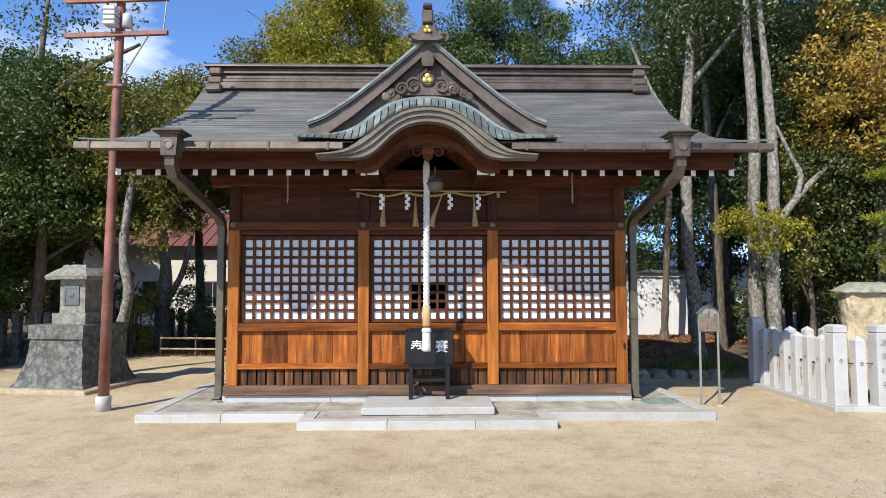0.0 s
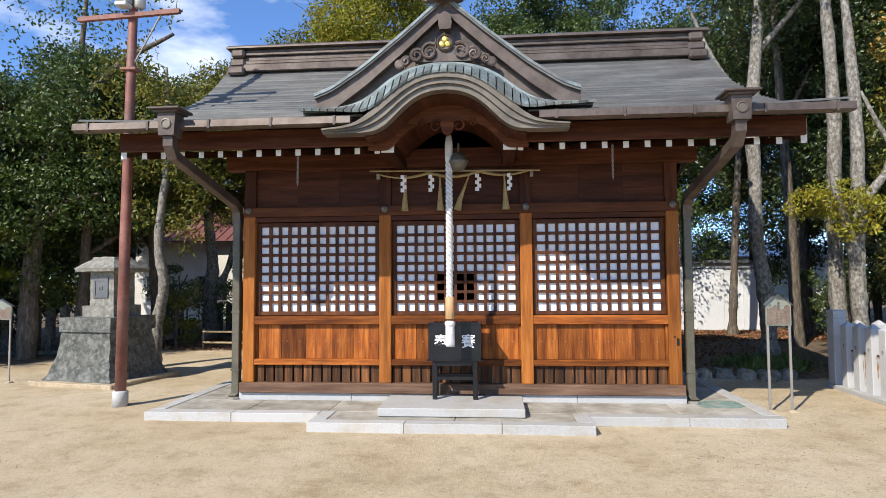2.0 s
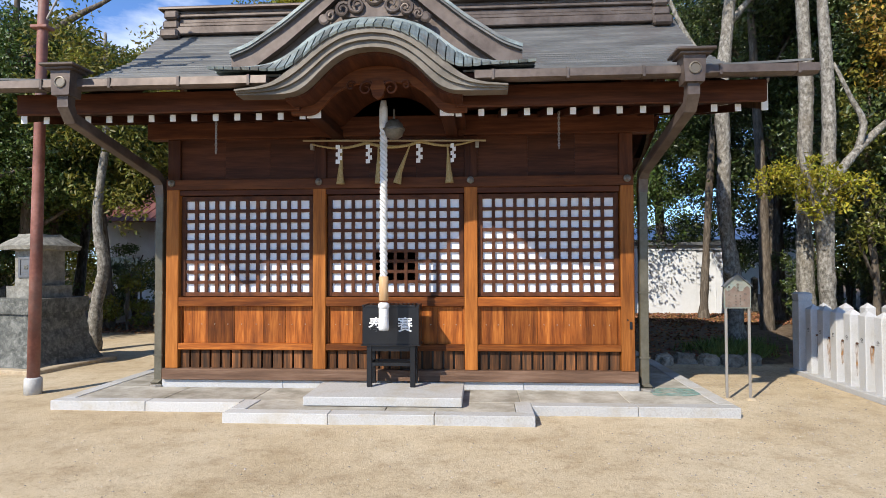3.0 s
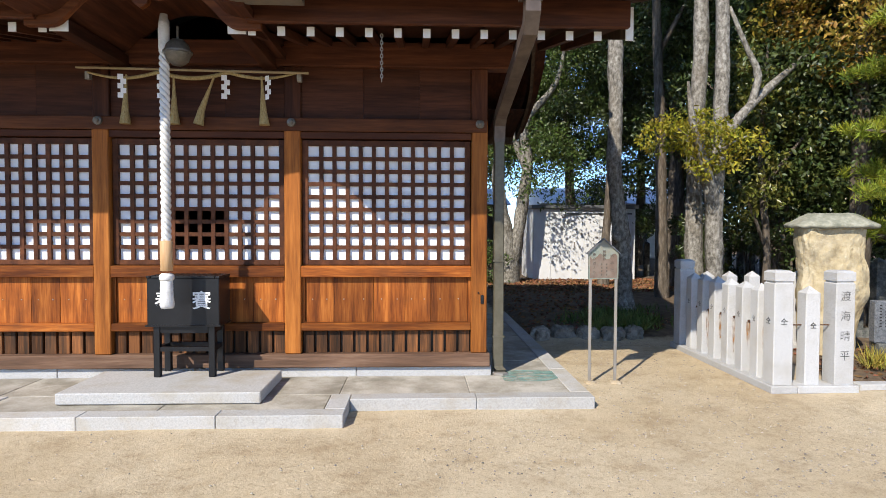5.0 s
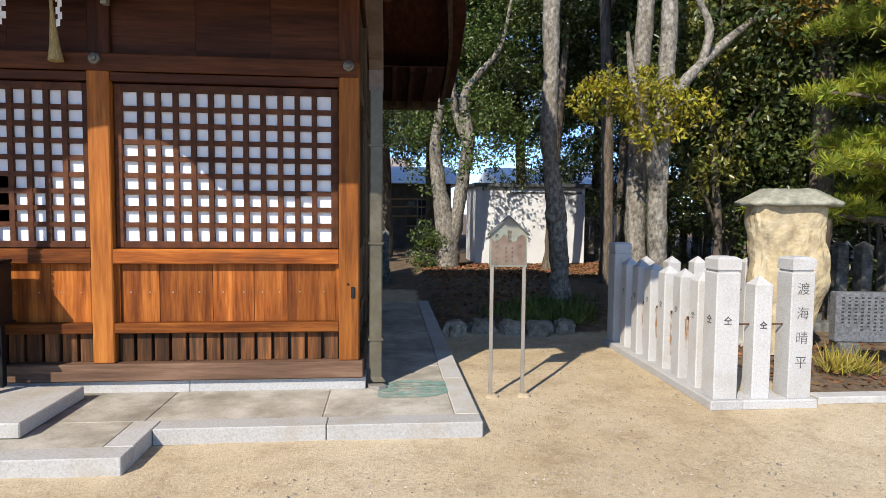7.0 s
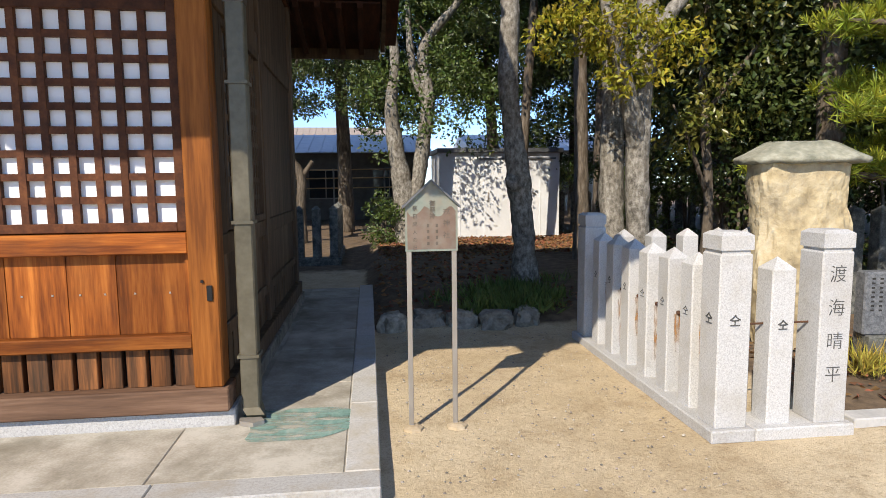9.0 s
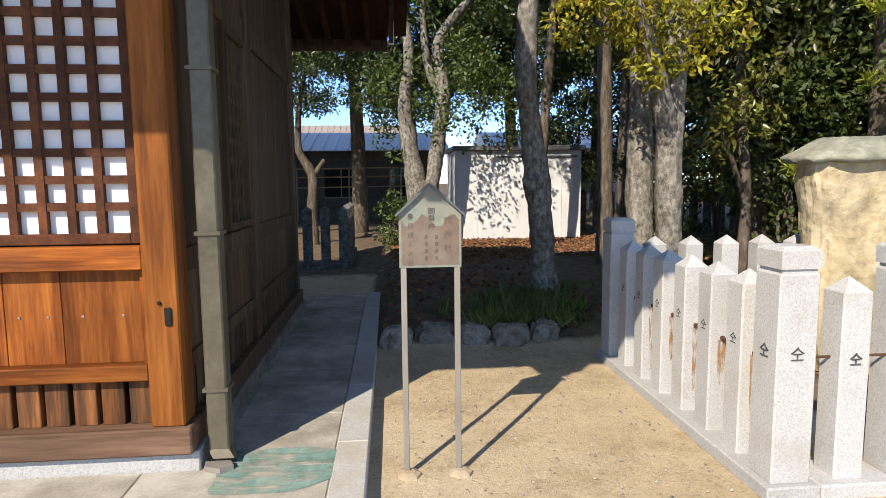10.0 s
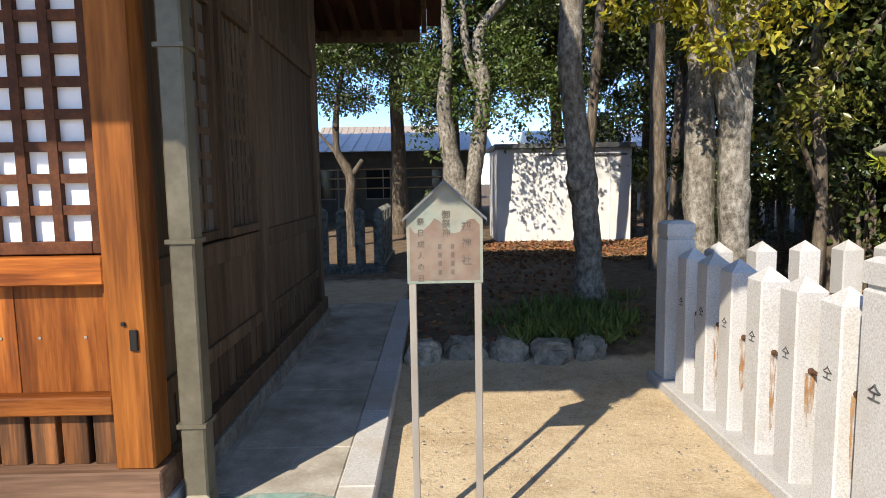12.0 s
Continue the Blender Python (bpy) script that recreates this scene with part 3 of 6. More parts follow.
part("drip_stain", bm, verdigris_stain, platform, "green verdigris drip stain")
step = tagged(part("stone_step", box(-0.83, 0.83, -0.99, -0.19, Z_SLAB, 0.185, 0.008), kerb_granite), "pale granite block step before the offering box", "step")

# ---- shrine ----
shrine = thing("shrine_building", (0, 1.8, 0.178), "small cedar shrine hall with latticed paper windows and copper roof", "shrine")
POSTS = (-2.73, -0.91, 0.91, 2.73)
for i, x in enumerate(POSTS):
    part("post", box(x - 0.078, x + 0.078, -0.05, 0.106, 0.31, 2.60, 0.008), post_wood, shrine)
    # The post above the lintel, coloured dark for the eave's shade.
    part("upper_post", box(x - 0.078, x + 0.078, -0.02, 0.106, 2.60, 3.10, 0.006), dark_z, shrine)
    boss = lathe([(0.004, 0.05), (0.02, 0.045), (0.024, 0.03), (0.040, 0.024), (0.043, 0.0)], 16)
    bmesh.ops.rotate(boss, verts=boss.verts[:], cent=(0, 0, 0), matrix=Matrix.Rotation(radians(90), 3, "X"))
    bmesh.ops.translate(boss, verts=boss.verts[:], vec=(x, -0.072, 2.555))
    part("post_boss", boss, bell_metal, shrine, "round metal flower boss")
part("ground_sill", box(-2.84, 2.84, -0.075, 0.12, 0.178, 0.31, 0.008), sill_wood, shrine, "weathered brown ground beam")
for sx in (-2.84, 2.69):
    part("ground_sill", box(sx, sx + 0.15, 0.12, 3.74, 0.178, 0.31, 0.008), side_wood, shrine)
part("lintel", box(-2.80, 2.80, -0.068, -0.05, 2.475, 2.60, 0.005), fascia_wood, shrine)
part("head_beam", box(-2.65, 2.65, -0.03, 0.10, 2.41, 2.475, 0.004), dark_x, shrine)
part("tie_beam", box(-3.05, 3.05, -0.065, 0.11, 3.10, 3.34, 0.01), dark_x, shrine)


def lattice_window(x0, x1, y, z0, z1, cols, rows, hole=None, side=False, wood=None):
    """A frame with crossed slats before paper. side: the window lies along y at x = y."""
    wood = wood or lattice_wood

    def bx(a0, a1, d0, d1, c0, c1, bev=0.0):
        return box(d0, d1, a0, a1, c0, c1, bev) if side else box(a0, a1, d0, d1, c0, c1, bev)
    sgn = -1 if side else 1
    fr = part("lattice_window", bx(x0 - 0.055, x0, y, y + sgn * 0.05, z0 - 0.05, z1 + 0.055, 0.004), wood, shrine, "cedar lattice window frame with white paper")
    part("frame_stile", bx(x1, x1 + 0.055, y, y + sgn * 0.05, z0 - 0.05, z1 + 0.055, 0.004), wood, fr)
    part("frame_rail", bx(x0, x1, y, y + sgn * 0.05, z0 - 0.05, z0, 0.003), wood, fr)
    part("frame_rail", bx(x0, x1, y, y + sgn * 0.05, z1, z1 + 0.055, 0.003), wood, fr)
    px, pz = (x1 - x0) / cols, (z1 - z0) / rows
    w = 0.019
    for i in range(1, cols):
        c = x0 + i * px
        part("slat", bx(c - w, c + w, y + sgn * (0.026 if side else 0.004), y + sgn * 0.034, z0, z1), wood, fr)
    for j in range(1, rows):
        c = z0 + j * pz
        part("slat", bx(x0, x1, y + sgn * (0.028 if side else 0.008), y + sgn * 0.034, c - w, c + w), wood, fr)
    ya, yb = y + sgn * 0.038, y + sgn * 0.041
    if hole:
        i0, i1, j0, j1 = hole
        a, b, c, d = x0 + i0 * px, x0 + i1 * px, z1 - j1 * pz, z1 - j0 * pz
        for q in ((x0, a, z0, z1), (b, x1, z0, z1), (a, b, z0, c), (a, b, d, z1)):
            part("paper", bx(q[0], q[1], ya, yb, q[2], q[3]), paper, fr, "white shoji paper")
    else:
        part("paper", bx(x0, x1, ya, yb, z0, z1), unlit_paper if side else paper, fr, "shoji paper greyed as unlit" if side else "white shoji paper")
    return fr


def front_bay(x0, x1, hole, rnd):
    """One bay between two post faces."""
    lattice_window(x0 + 0.062, x1 - 0.062, 0.012, 1.228, 2.345, 12, 9, hole)
    part("rail", box(x0, x1, -0.045, 0.05, 1.06, 1.172, 0.006), wood_x, shrine)
    part("rail", box(x0, x1, -0.045, 0.05, 0.535, 0.612, 0.006), wood_x, shrine)
    part("batten", box(x0, x0 + 0.03, 0.0, 0.05, 0.612, 1.06), wood_z, shrine)
    part("batten", box(x1 - 0.03, x1, 0.0, 0.05, 0.612, 1.06), wood_z, shrine)
    for a, b in split(x0 + 0.03, x1 - 0.03, 5, rnd, 0.05):
        pl = part("panel_board", box(a + 0.0015, b - 0.0015, 0.022, 0.05, 0.612, 1.06, 0.002), wood_z, shrine)
        bm = bmesh.new()
        for k in (0.25, 0.75):
            xk = a + (b - a) * k
            box(xk - 0.005, xk + 0.005, 0.018, 0.0225, 0.835, 0.845, 0, bm)
        part("nail", bm, tube_metal, pl, "bright nail heads")
    n = 13
    d = (x1 - x0) / n
    # Added black sheet: the shade in the slat gaps is put into its colour.
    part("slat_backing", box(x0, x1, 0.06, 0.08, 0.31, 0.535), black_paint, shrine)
    for k in range(n):
        a = x0 + k * d
        part("skirt_slat", box(a + 0.012, a + d - 0.012, 0.012, 0.06, 0.31, 0.535, 0.003), slat_wood, shrine)
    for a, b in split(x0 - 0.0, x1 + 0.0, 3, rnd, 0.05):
        part("upper_board", box(a + 0.001, b - 0.001, 0.02, 0.05, 2.60, 3.10), shaded_board, shrine)


rnd = random.Random(11)
for x0, x1, hole in ((-2.652, -0.988, None), (-0.832, 0.832, (4, 8, 5, 8)), (0.988, 2.652, None)):
    front_bay(x0, x1, hole, rnd)

# side and back walls
for sgn in (-1, 1):
    xo = sgn * 2.79
    xi = sgn * 2.70
    lo, hi = min(xo, xi), max(xo, xi)
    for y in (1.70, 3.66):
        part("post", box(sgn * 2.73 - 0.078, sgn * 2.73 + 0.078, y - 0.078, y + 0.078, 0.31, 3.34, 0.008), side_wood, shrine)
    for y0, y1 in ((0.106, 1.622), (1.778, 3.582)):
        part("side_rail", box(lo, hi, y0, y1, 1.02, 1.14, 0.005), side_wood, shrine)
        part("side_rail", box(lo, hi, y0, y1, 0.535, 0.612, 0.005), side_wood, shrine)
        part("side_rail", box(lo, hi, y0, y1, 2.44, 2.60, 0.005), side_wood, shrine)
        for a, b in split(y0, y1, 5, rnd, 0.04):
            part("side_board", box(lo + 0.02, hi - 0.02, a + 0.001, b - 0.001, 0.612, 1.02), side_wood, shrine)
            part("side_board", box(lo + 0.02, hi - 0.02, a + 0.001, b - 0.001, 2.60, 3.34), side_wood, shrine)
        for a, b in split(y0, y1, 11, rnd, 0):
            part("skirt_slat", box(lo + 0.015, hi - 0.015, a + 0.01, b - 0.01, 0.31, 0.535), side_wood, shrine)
        # Black sheet standing in for shade between the side slats.
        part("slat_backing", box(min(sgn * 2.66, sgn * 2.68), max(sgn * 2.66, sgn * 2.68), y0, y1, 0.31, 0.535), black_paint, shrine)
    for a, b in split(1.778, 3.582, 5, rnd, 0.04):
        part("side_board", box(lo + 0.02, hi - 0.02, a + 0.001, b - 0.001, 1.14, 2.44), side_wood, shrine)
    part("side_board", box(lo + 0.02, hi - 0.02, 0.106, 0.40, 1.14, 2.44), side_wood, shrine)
    part("tie_beam", box(sgn * 2.73 - 0.08, sgn * 2.73 + 0.08, 0.11, 4.1, 3.34, 3.50), dark_y, shrine)
    if sgn > 0:
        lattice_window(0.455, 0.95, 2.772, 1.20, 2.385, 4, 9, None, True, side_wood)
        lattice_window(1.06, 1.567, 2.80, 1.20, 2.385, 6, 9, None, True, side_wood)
    else:
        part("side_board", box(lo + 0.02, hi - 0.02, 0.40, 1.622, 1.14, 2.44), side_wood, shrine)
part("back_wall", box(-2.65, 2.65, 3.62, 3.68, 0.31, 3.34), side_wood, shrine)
part("floor_boards", box(-2.68, 2.68, 0.09, 3.60, 0.50, 0.534), dark_y, shrine)
part("inner_ceiling", box(-2.64, 2.64, 0.13, 3.58, 3.30, 3.335), dark_y, shrine)

# ---- roof ----
RIDGE_Y = 1.80
PROFILE = [(-1.58, 3.365), (-0.95, 3.52), (-0.27, 3.73), (0.40, 4.03), (1.05, 4.43), (1.45, 4.79), (1.75, 5.12)]


def roof_z(y):
    y = y if y <= RIDGE_Y else 2 * RIDGE_Y - y
    for (a, za), (b, zb) in zip(PROFILE, PROFILE[1:]):
        if y <= b:
            break
    return za + (zb - za) * (y - a) / (b - a)


def rake_x(y):
    d = min(1.0, abs(y - RIDGE_Y) / 3.4)
    return 3.84 + 0.21 * min(1.0, d * 2.2)


def roof_courses(front):
    """Sheet courses, each lapping over the next one down."""
    n = 34
    ys = [-1.60 + (1.78 + 1.60) * k / n for k in range(n + 1)]
    seg = 28
    for k in range(n):
        bm = bmesh.new()
        y0, y1 = ys[k], ys[k + 1]
        rows = []
        for y, lift in ((y0, 0.0), (y0, 0.021), (y1, 0.004)):
            row = []
            for i in range(seg + 1):
                u = -1 + 2 * i / seg
                x = u * rake_x(y)
                up = 0.035 * max(0, abs(u) - 0.75) / 0.25 * max(0.0, (0.2 - y) / 1.8)
                wave = 0.004 * noise.noise((x * 1.3, y * 2.0, 5.0))
                row.append(bm.verts.new((x, y if front else 2 * RIDGE_Y - y, roof_z(y) + lift + up + wave)))
            rows.append(row)
        for a, b in zip(rows, rows[1:]):
            for i in range(seg):
                if front and y1 < -0.25 and max(abs(a[i].co.x), abs(a[i + 1].co.x)) < 0.95:
                    continue
                bm.faces.new((a[i], a[i + 1], b[i + 1], b[i]) if front else (a[i], b[i], b[i + 1], a[i + 1]))
        part("roof_course", bm, roof_metal, shrine, "grey weathered copper roofing course")


roof_courses(True)
roof_courses(False)


def roof_under(front, u0, u1, y_from):
    """Soffit boards and the closed edge under the sheets, from share u0 to u1 of the width."""
    bm = bmesh.new()
    rows = []
    for y in [p_[0] for p_ in PROFILE]:
        if y < y_from:
            continue
        yy = y if front else 2 * RIDGE_Y - y
        x = rake_x(y) - 0.01
        a, b = (u if abs(u) < 1 else math.copysign(x, u) for u in (u0, u1))
        rows.append([bm.verts.new(v) for v in ((a, yy, roof_z(y) - 0.012), (b, yy, roof_z(y) - 0.012), (b, yy, roof_z(y) - 0.075), (a, yy, roof_z(y) - 0.075))])
    for a, b in zip(rows, rows[1:]):
        for k in range(4):
            bm.faces.new((a[k], a[(k + 1) % 4], b[(k + 1) % 4], b[k]))
    bm.faces.new(rows[0])
    bm.faces.new(rows[-1])
    bmesh.ops.recalc_face_normals(bm, faces=bm.faces[:])
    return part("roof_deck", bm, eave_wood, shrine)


roof_under(True, -1, -0.82, -9)
roof_under(True, 0.82, 1, -9)
roof_under(True, -0.82, 0.82, -0.3)
roof_under(False, -1, 1, -9)
for front in (True, False):
    def fy(y):
        return y if front else 2 * RIDGE_Y - y
    a, b = sorted((fy(-1.24), fy(-1.18)))
    for x0, x1 in (((-3.80, -0.80), (0.80, 3.80)) if front else ((-3.80, 3.80),)):
        # Shade below the gutter is put into the board's colour.
        part("fascia", box(x0, x1, a, b, 3.13 if front else 3.03, 3.34, 0.006), dark_x if front else side_wood, shrine, "cedar eave board toned dark for shade")
        so = bmesh.new()
        q = [so.verts.new(v) for v in ((x0, fy(-1.18), 3.16), (x1, fy(-1.18), 3.16), (x1, fy(0.0), 3.40), (x0, fy(0.0), 3.40))]
        q2 = [so.verts.new((v.co.x, v.co.y, v.co.z + 0.02)) for v in q]
        so.faces.new(q)
        so.faces.new(q2[::-1])
        for k in range(4):
            so.faces.new((q[k], q[(k + 1) % 4], q2[(k + 1) % 4], q2[k]))
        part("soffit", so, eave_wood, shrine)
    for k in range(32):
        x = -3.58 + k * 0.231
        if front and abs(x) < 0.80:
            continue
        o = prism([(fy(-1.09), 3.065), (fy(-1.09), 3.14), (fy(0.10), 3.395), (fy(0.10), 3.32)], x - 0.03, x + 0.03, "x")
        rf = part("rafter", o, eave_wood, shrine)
        if front:
            part("rafter_tip", box(x - 0.030, x + 0.030, -1.098, -1.088, 3.066, 3.138), white_paint, rf, "white painted rafter end")

# rake boards at both gable ends
for sgn in (-1, 1):
    for front in (True, False):
        bm = bmesh.new()
        rows = []
        for k in range(13):
            y = -1.06 + (RIDGE_Y + 1.06) * k / 12
            yy = y if front else 2 * RIDGE_Y - y
            x = sgn * (rake_x(y) - 0.20)
            zt = roof_z(min(y, 1.74)) - 0.14
            rows.append([bm.verts.new(v) for v in ((x - 0.025, yy, zt), (x + 0.025, yy, zt), (x + 0.025, yy, zt - 0.26), (x - 0.025, yy, zt - 0.26))])
        for a, b in zip(rows, rows[1:]):
            for k in range(4):
                bm.faces.new((a[k], a[(k + 1) % 4], b[(k + 1) % 4], b[k]))
        bm.faces.new(rows[0])
        bm.faces.new(rows[-1])
        bmesh.ops.recalc_face_normals(bm, faces=bm.faces[:])
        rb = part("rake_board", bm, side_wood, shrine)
        x = sgn * (rake_x(-1.06) - 0.20)
        ye = -1.06 if front else 2 * RIDGE_Y + 1.06
        ya, yb = sorted((ye, ye - 0.012 if front else ye + 0.012))
        part("rake_tip", box(x - 0.032, x + 0.032, ya, yb, roof_z(-1.06) - 0.415, roof_z(-1.06) - 0.145), white_paint, rb, "white painted end of the rake board")
    g = prism([(0.0, 3.34), (3.6, 3.34), (3.0, roof_z(3.0) - 0.08), (2.4, roof_z(2.4) - 0.08), (RIDGE_Y, 4.9), (1.2, roof_z(1.2) - 0.08), (0.6, roof_z(0.6) - 0.08)], sgn * 2.70, sgn * 2.78, "x")
    part("gable_wall", g, dark_y, shrine)

# ridge
for x0, x1, dy, z0, z1 in ((-3.62, 3.62, 0.22, 5.04, 5.16), (-3.65, 3.65, 0.20, 5.16, 5.22), (-3.62, 3.62, 0.17, 5.22, 5.30), (-3.65, 3.65, 0.21, 5.30, 5.35), (-3.68, 3.68, 0.18, 5.35, 5.41)):
    part("ridge_course", box(x0, x1, RIDGE_Y - dy, RIDGE_Y + dy, z0, z1, 0.012), brown_metal, shrine, "brown copper ridge course")
cap = [(RIDGE_Y - 0.27, 5.41), (RIDGE_Y + 0.27, 5.41), (RIDGE_Y + 0.26, 5.44), (RIDGE_Y + 0.1, 5.52), (RIDGE_Y - 0.1, 5.52), (RIDGE_Y - 0.26, 5.44)]
part("ridge_cap", prism(cap, -3.80, 3.80, "x"), brown_metal, shrine)
for sgn in (-1, 1):
    for k, (w, z0, z1) in enumerate(((0.28, 4.98, 5.12), (0.24, 5.12, 5.26), (0.27, 5.26, 5.40))):
        a, b = sorted((sgn * 3.50, sgn * (3.78 - 0.03 * k)))
        part("ridge_end", box(a, b, RIDGE_Y - w, RIDGE_Y + w, z0, z1, 0.03), brown_metal, shrine)

# eave gutters, rain heads and downpipes
for sgn in (-1, 1):
    a, b = sorted((sgn * 0.98, sgn * 4.05))
    g = prism([(-1.60, 3.34), (-1.70, 3.345), (-1.71, 3.27), (-1.66, 3.255), (-1.58, 3.26)], a, b, "x")
    gut = part("gutter", g, brown_metal, shrine, "brown copper box gutter")
    for k in range(5):
        x = sgn * (1.15 + 0.68 * k)
        part("gutter_joint", box(x - 0.012, x + 0.012, -1.716, -1.60, 3.252, 3.35), brown_metal, gut)
    x = sgn * 2.93
    hd = part("rain_head", prism([(x - 0.10, 3.41), (x + 0.10, 3.41), (x + 0.085, 3.17), (x - 0.085, 3.17)], -1.80, -1.62, "y"), brown_metal, shrine, "tapered copper rain head with crest")
    part("rim", box(x - 0.17, x + 0.17, -1.87, -1.55, 3.435, 3.46, 0.006), brown_metal, hd)
    part("rim", box(x - 0.135, x + 0.135, -1.83, -1.59, 3.41, 3.435, 0.004), brown_metal, hd)
    cr = lathe([(0.055, 0.0), (0.055, 0.012), (0.045, 0.015), (0.040, 0.006)], 14)
    bmesh.ops.rotate(cr, verts=cr.verts[:], cent=(0, 0, 0), matrix=Matrix.Rotation(radians(90), 3, "X"))
    bmesh.ops.translate(cr, verts=cr.verts[:], vec=(x, -1.80, 3.29))
    part("crest", cr, moulding_metal, hd)
    px = sgn * 2.935
    def square_pipe(path, w, mat, label):
        bm = bmesh.new()
        rings = []
        for i, p_ in enumerate(path):
            d = (Vector(path[min(i + 1, len(path) - 1)]) - Vector(path[max(i - 1, 0)])).normalized()
            n_ = d.cross(Vector((1, 0, 0))).normalized()
            rings.append([bm.verts.new(Vector(p_) + Vector((sx * w, 0, 0)) + n_ * sy * w) for sx, sy in ((-1, -1), (1, -1), (1, 1), (-1, 1))])
        for a_, b_ in zip(rings, rings[1:]):
            for k in range(4):
                bm.faces.new((a_[k], a_[(k + 1) % 4], b_[(k + 1) % 4], b_[k]))
        bm.faces.new(rings[0])
        bm.faces.new(rings[-1])
        bmesh.ops.recalc_face_normals(bm, faces=bm.faces[:])
        bmesh.ops.bevel(bm, geom=[e for e in bm.edges if e.calc_length() > 0.2], offset=0.008, segments=1, affect="EDGES")
        return part("downpipe", bm, mat, shrine, label)
    # Offset run in darker copper, putting the eave's shade into its colour.
    square_pipe([(x, -1.71, 3.20), (x, -1.71, 3.08), (x, -1.64, 2.98), (px, -0.08, 2.66), (px, 0.04, 2.58), (px, 0.07, 2.44), (px, 0.07, 2.40)], 0.054, brown_metal, "square brown copper offset pipe toned for the eave's shade")
    dp = square_pipe([(px, 0.07, 2.41), (px, 0.07, 0.16), (px + sgn * 0.03, 0.03, 0.10)], 0.050, pipe_metal, "square olive-brown metal downpipe")
    for z in (0.46, 1.22, 1.98):
        part("pipe_clip", box(px - 0.060, px + 0.060, 0.010, 0.13, z - 0.009, z + 0.009), pipe_metal, dp)
    part("pipe_shoe", prism([(px - 0.06, 0.00), (px + 0.06, 0.00), (px + 0.085, -0.05), (px + 0.03, -0.09), (px - 0.05, -0.055)], Z_SLAB - 0.004, Z_SLAB + 0.022, "z"), tube_metal, dp)

# ---- curved porch gable ----
def sym(pts):
    """Mirror a half curve given from the middle outwards."""
    return [(-x, z) for x, z in pts[:0:-1]] + pts


def resample(pts, xs):
    """Smooth z over x for the half curve."""
    px = [p_[0] for p_ in pts]
    pz = [p_[1] for p_ in pts]
    t = np.interp(xs, px, pz)
    for _ in range(1):
        t[1:-1] = 0.25 * t[:-2] + 0.5 * t[1:-1] + 0.25 * t[2:]
    return list(zip([float(v) for v in xs], [float(v) for v in t]))


XS = np.linspace(0, 1.55, 38)
TOP = resample([(0, 3.945), (0.15, 3.94), (0.32, 3.91), (0.46, 3.86), (0.60, 3.78), (0.76, 3.65), (0.90, 3.56), (1.02, 3.515), (1.18, 3.49), (1.55, 3.485)], XS)
MID = resample([(0, 3.785), (0.15, 3.775), (0.28, 3.74), (0.42, 3.67), (0.56, 3.57), (0.70, 3.45), (0.82, 3.39), (0.94, 3.385), (1.1, 3.40), (1.55, 3.42)], XS)
XB = np.linspace(0, 1.29, 33)
MID2 = resample([(0, 3.785), (0.15, 3.775), (0.28, 3.74), (0.42, 3.67), (0.56, 3.57), (0.70, 3.45), (0.82, 3.345), (0.94, 3.27), (1.08, 3.235), (1.29, 3.215)], XB)
LOW2 = resample([(0, 3.61), (0.13, 3.60), (0.25, 3.565), (0.36, 3.50), (0.47, 3.405), (0.56, 3.31), (0.66, 3.225), (0.76, 3.185), (0.9, 3.175), (1.29, 3.175)], XB)
porch = part("porch_gable", strip(sym(TOP), sym([(x, z - 0.05) for x, z in TOP]), -1.52, 0.9), verdigris, shrine, "curved copper porch gable")
for k, (f0, f1, dy) in enumerate(((0.0, 0.34, 0.0), (0.34, 0.66, 0.03), (0.66, 1.0, 0.06))):
    up = [(x, z + (zl - z) * f0) for (x, z), (_, zl) in zip(MID2, LOW2)]
    dn = [(x, z + (zl - z) * f1) for (x, z), (_, zl) in zip(MID2, LOW2)]
    part("moulding", strip(sym(up), sym(dn), -1.70 + dy, -1.46), moulding_metal, porch, "stepped grey-brown copper moulding")
full_t, full_m = sym(TOP), sym(MID)
n = len(full_t)
for k in range(0, n - 2, 2):
    bm = bmesh.new()
    a = full_t[k:k + 3]
    b = full_m[k:k + 3]
    g = 0.006
    rows = []
    for i, (t_, m_) in enumerate(zip(a, b)):
        s = g if i == 0 else -g if i == 2 else 0
        rows.append([bm.verts.new(v) for v in ((t_[0] + s, -1.47, t_[1] + 0.016), (m_[0] + s, -1.725, m_[1] + 0.012), (m_[0] + s, -1.715, m_[1] - 0.012), (t_[0] + s, -1.46, t_[1] - 0.02))])
    for p_, q in zip(rows, rows[1:]):
        for j in range(4):
            bm.faces.new((p_[j], p_[(j + 1) % 4], q[(j + 1) % 4], q[j]))
    bm.faces.new(rows[0])
    bm.faces.new(rows[-1])
    bmesh.ops.recalc_face_normals(bm, faces=bm.faces[:])
    part("rim_tile", bm, verdigris, porch)
XA = np.linspace(0, 0.86, 24)
ARCH_T = resample([(0, 3.63), (0.13, 3.62), (0.25, 3.585), (0.36, 3.52), (0.47, 3.425), (0.56, 3.33), (0.66, 3.24), (0.86, 3.20)], XA)
ARCH_B = resample([(0, 3.33), (0.12, 3.34), (0.3, 3.31), (0.42, 3.25), (0.52, 3.15), (0.60, 3.06), (0.66, 3.03), (0.86, 3.03)], XA)
def set_back(pts, f_=1.045):
    """Same curve enlarged about eye height, fitting the camera's view at the eave-board plane."""
    return [(x * f_, 1.675 + (z - 1.675) * f_) for x, z in pts]


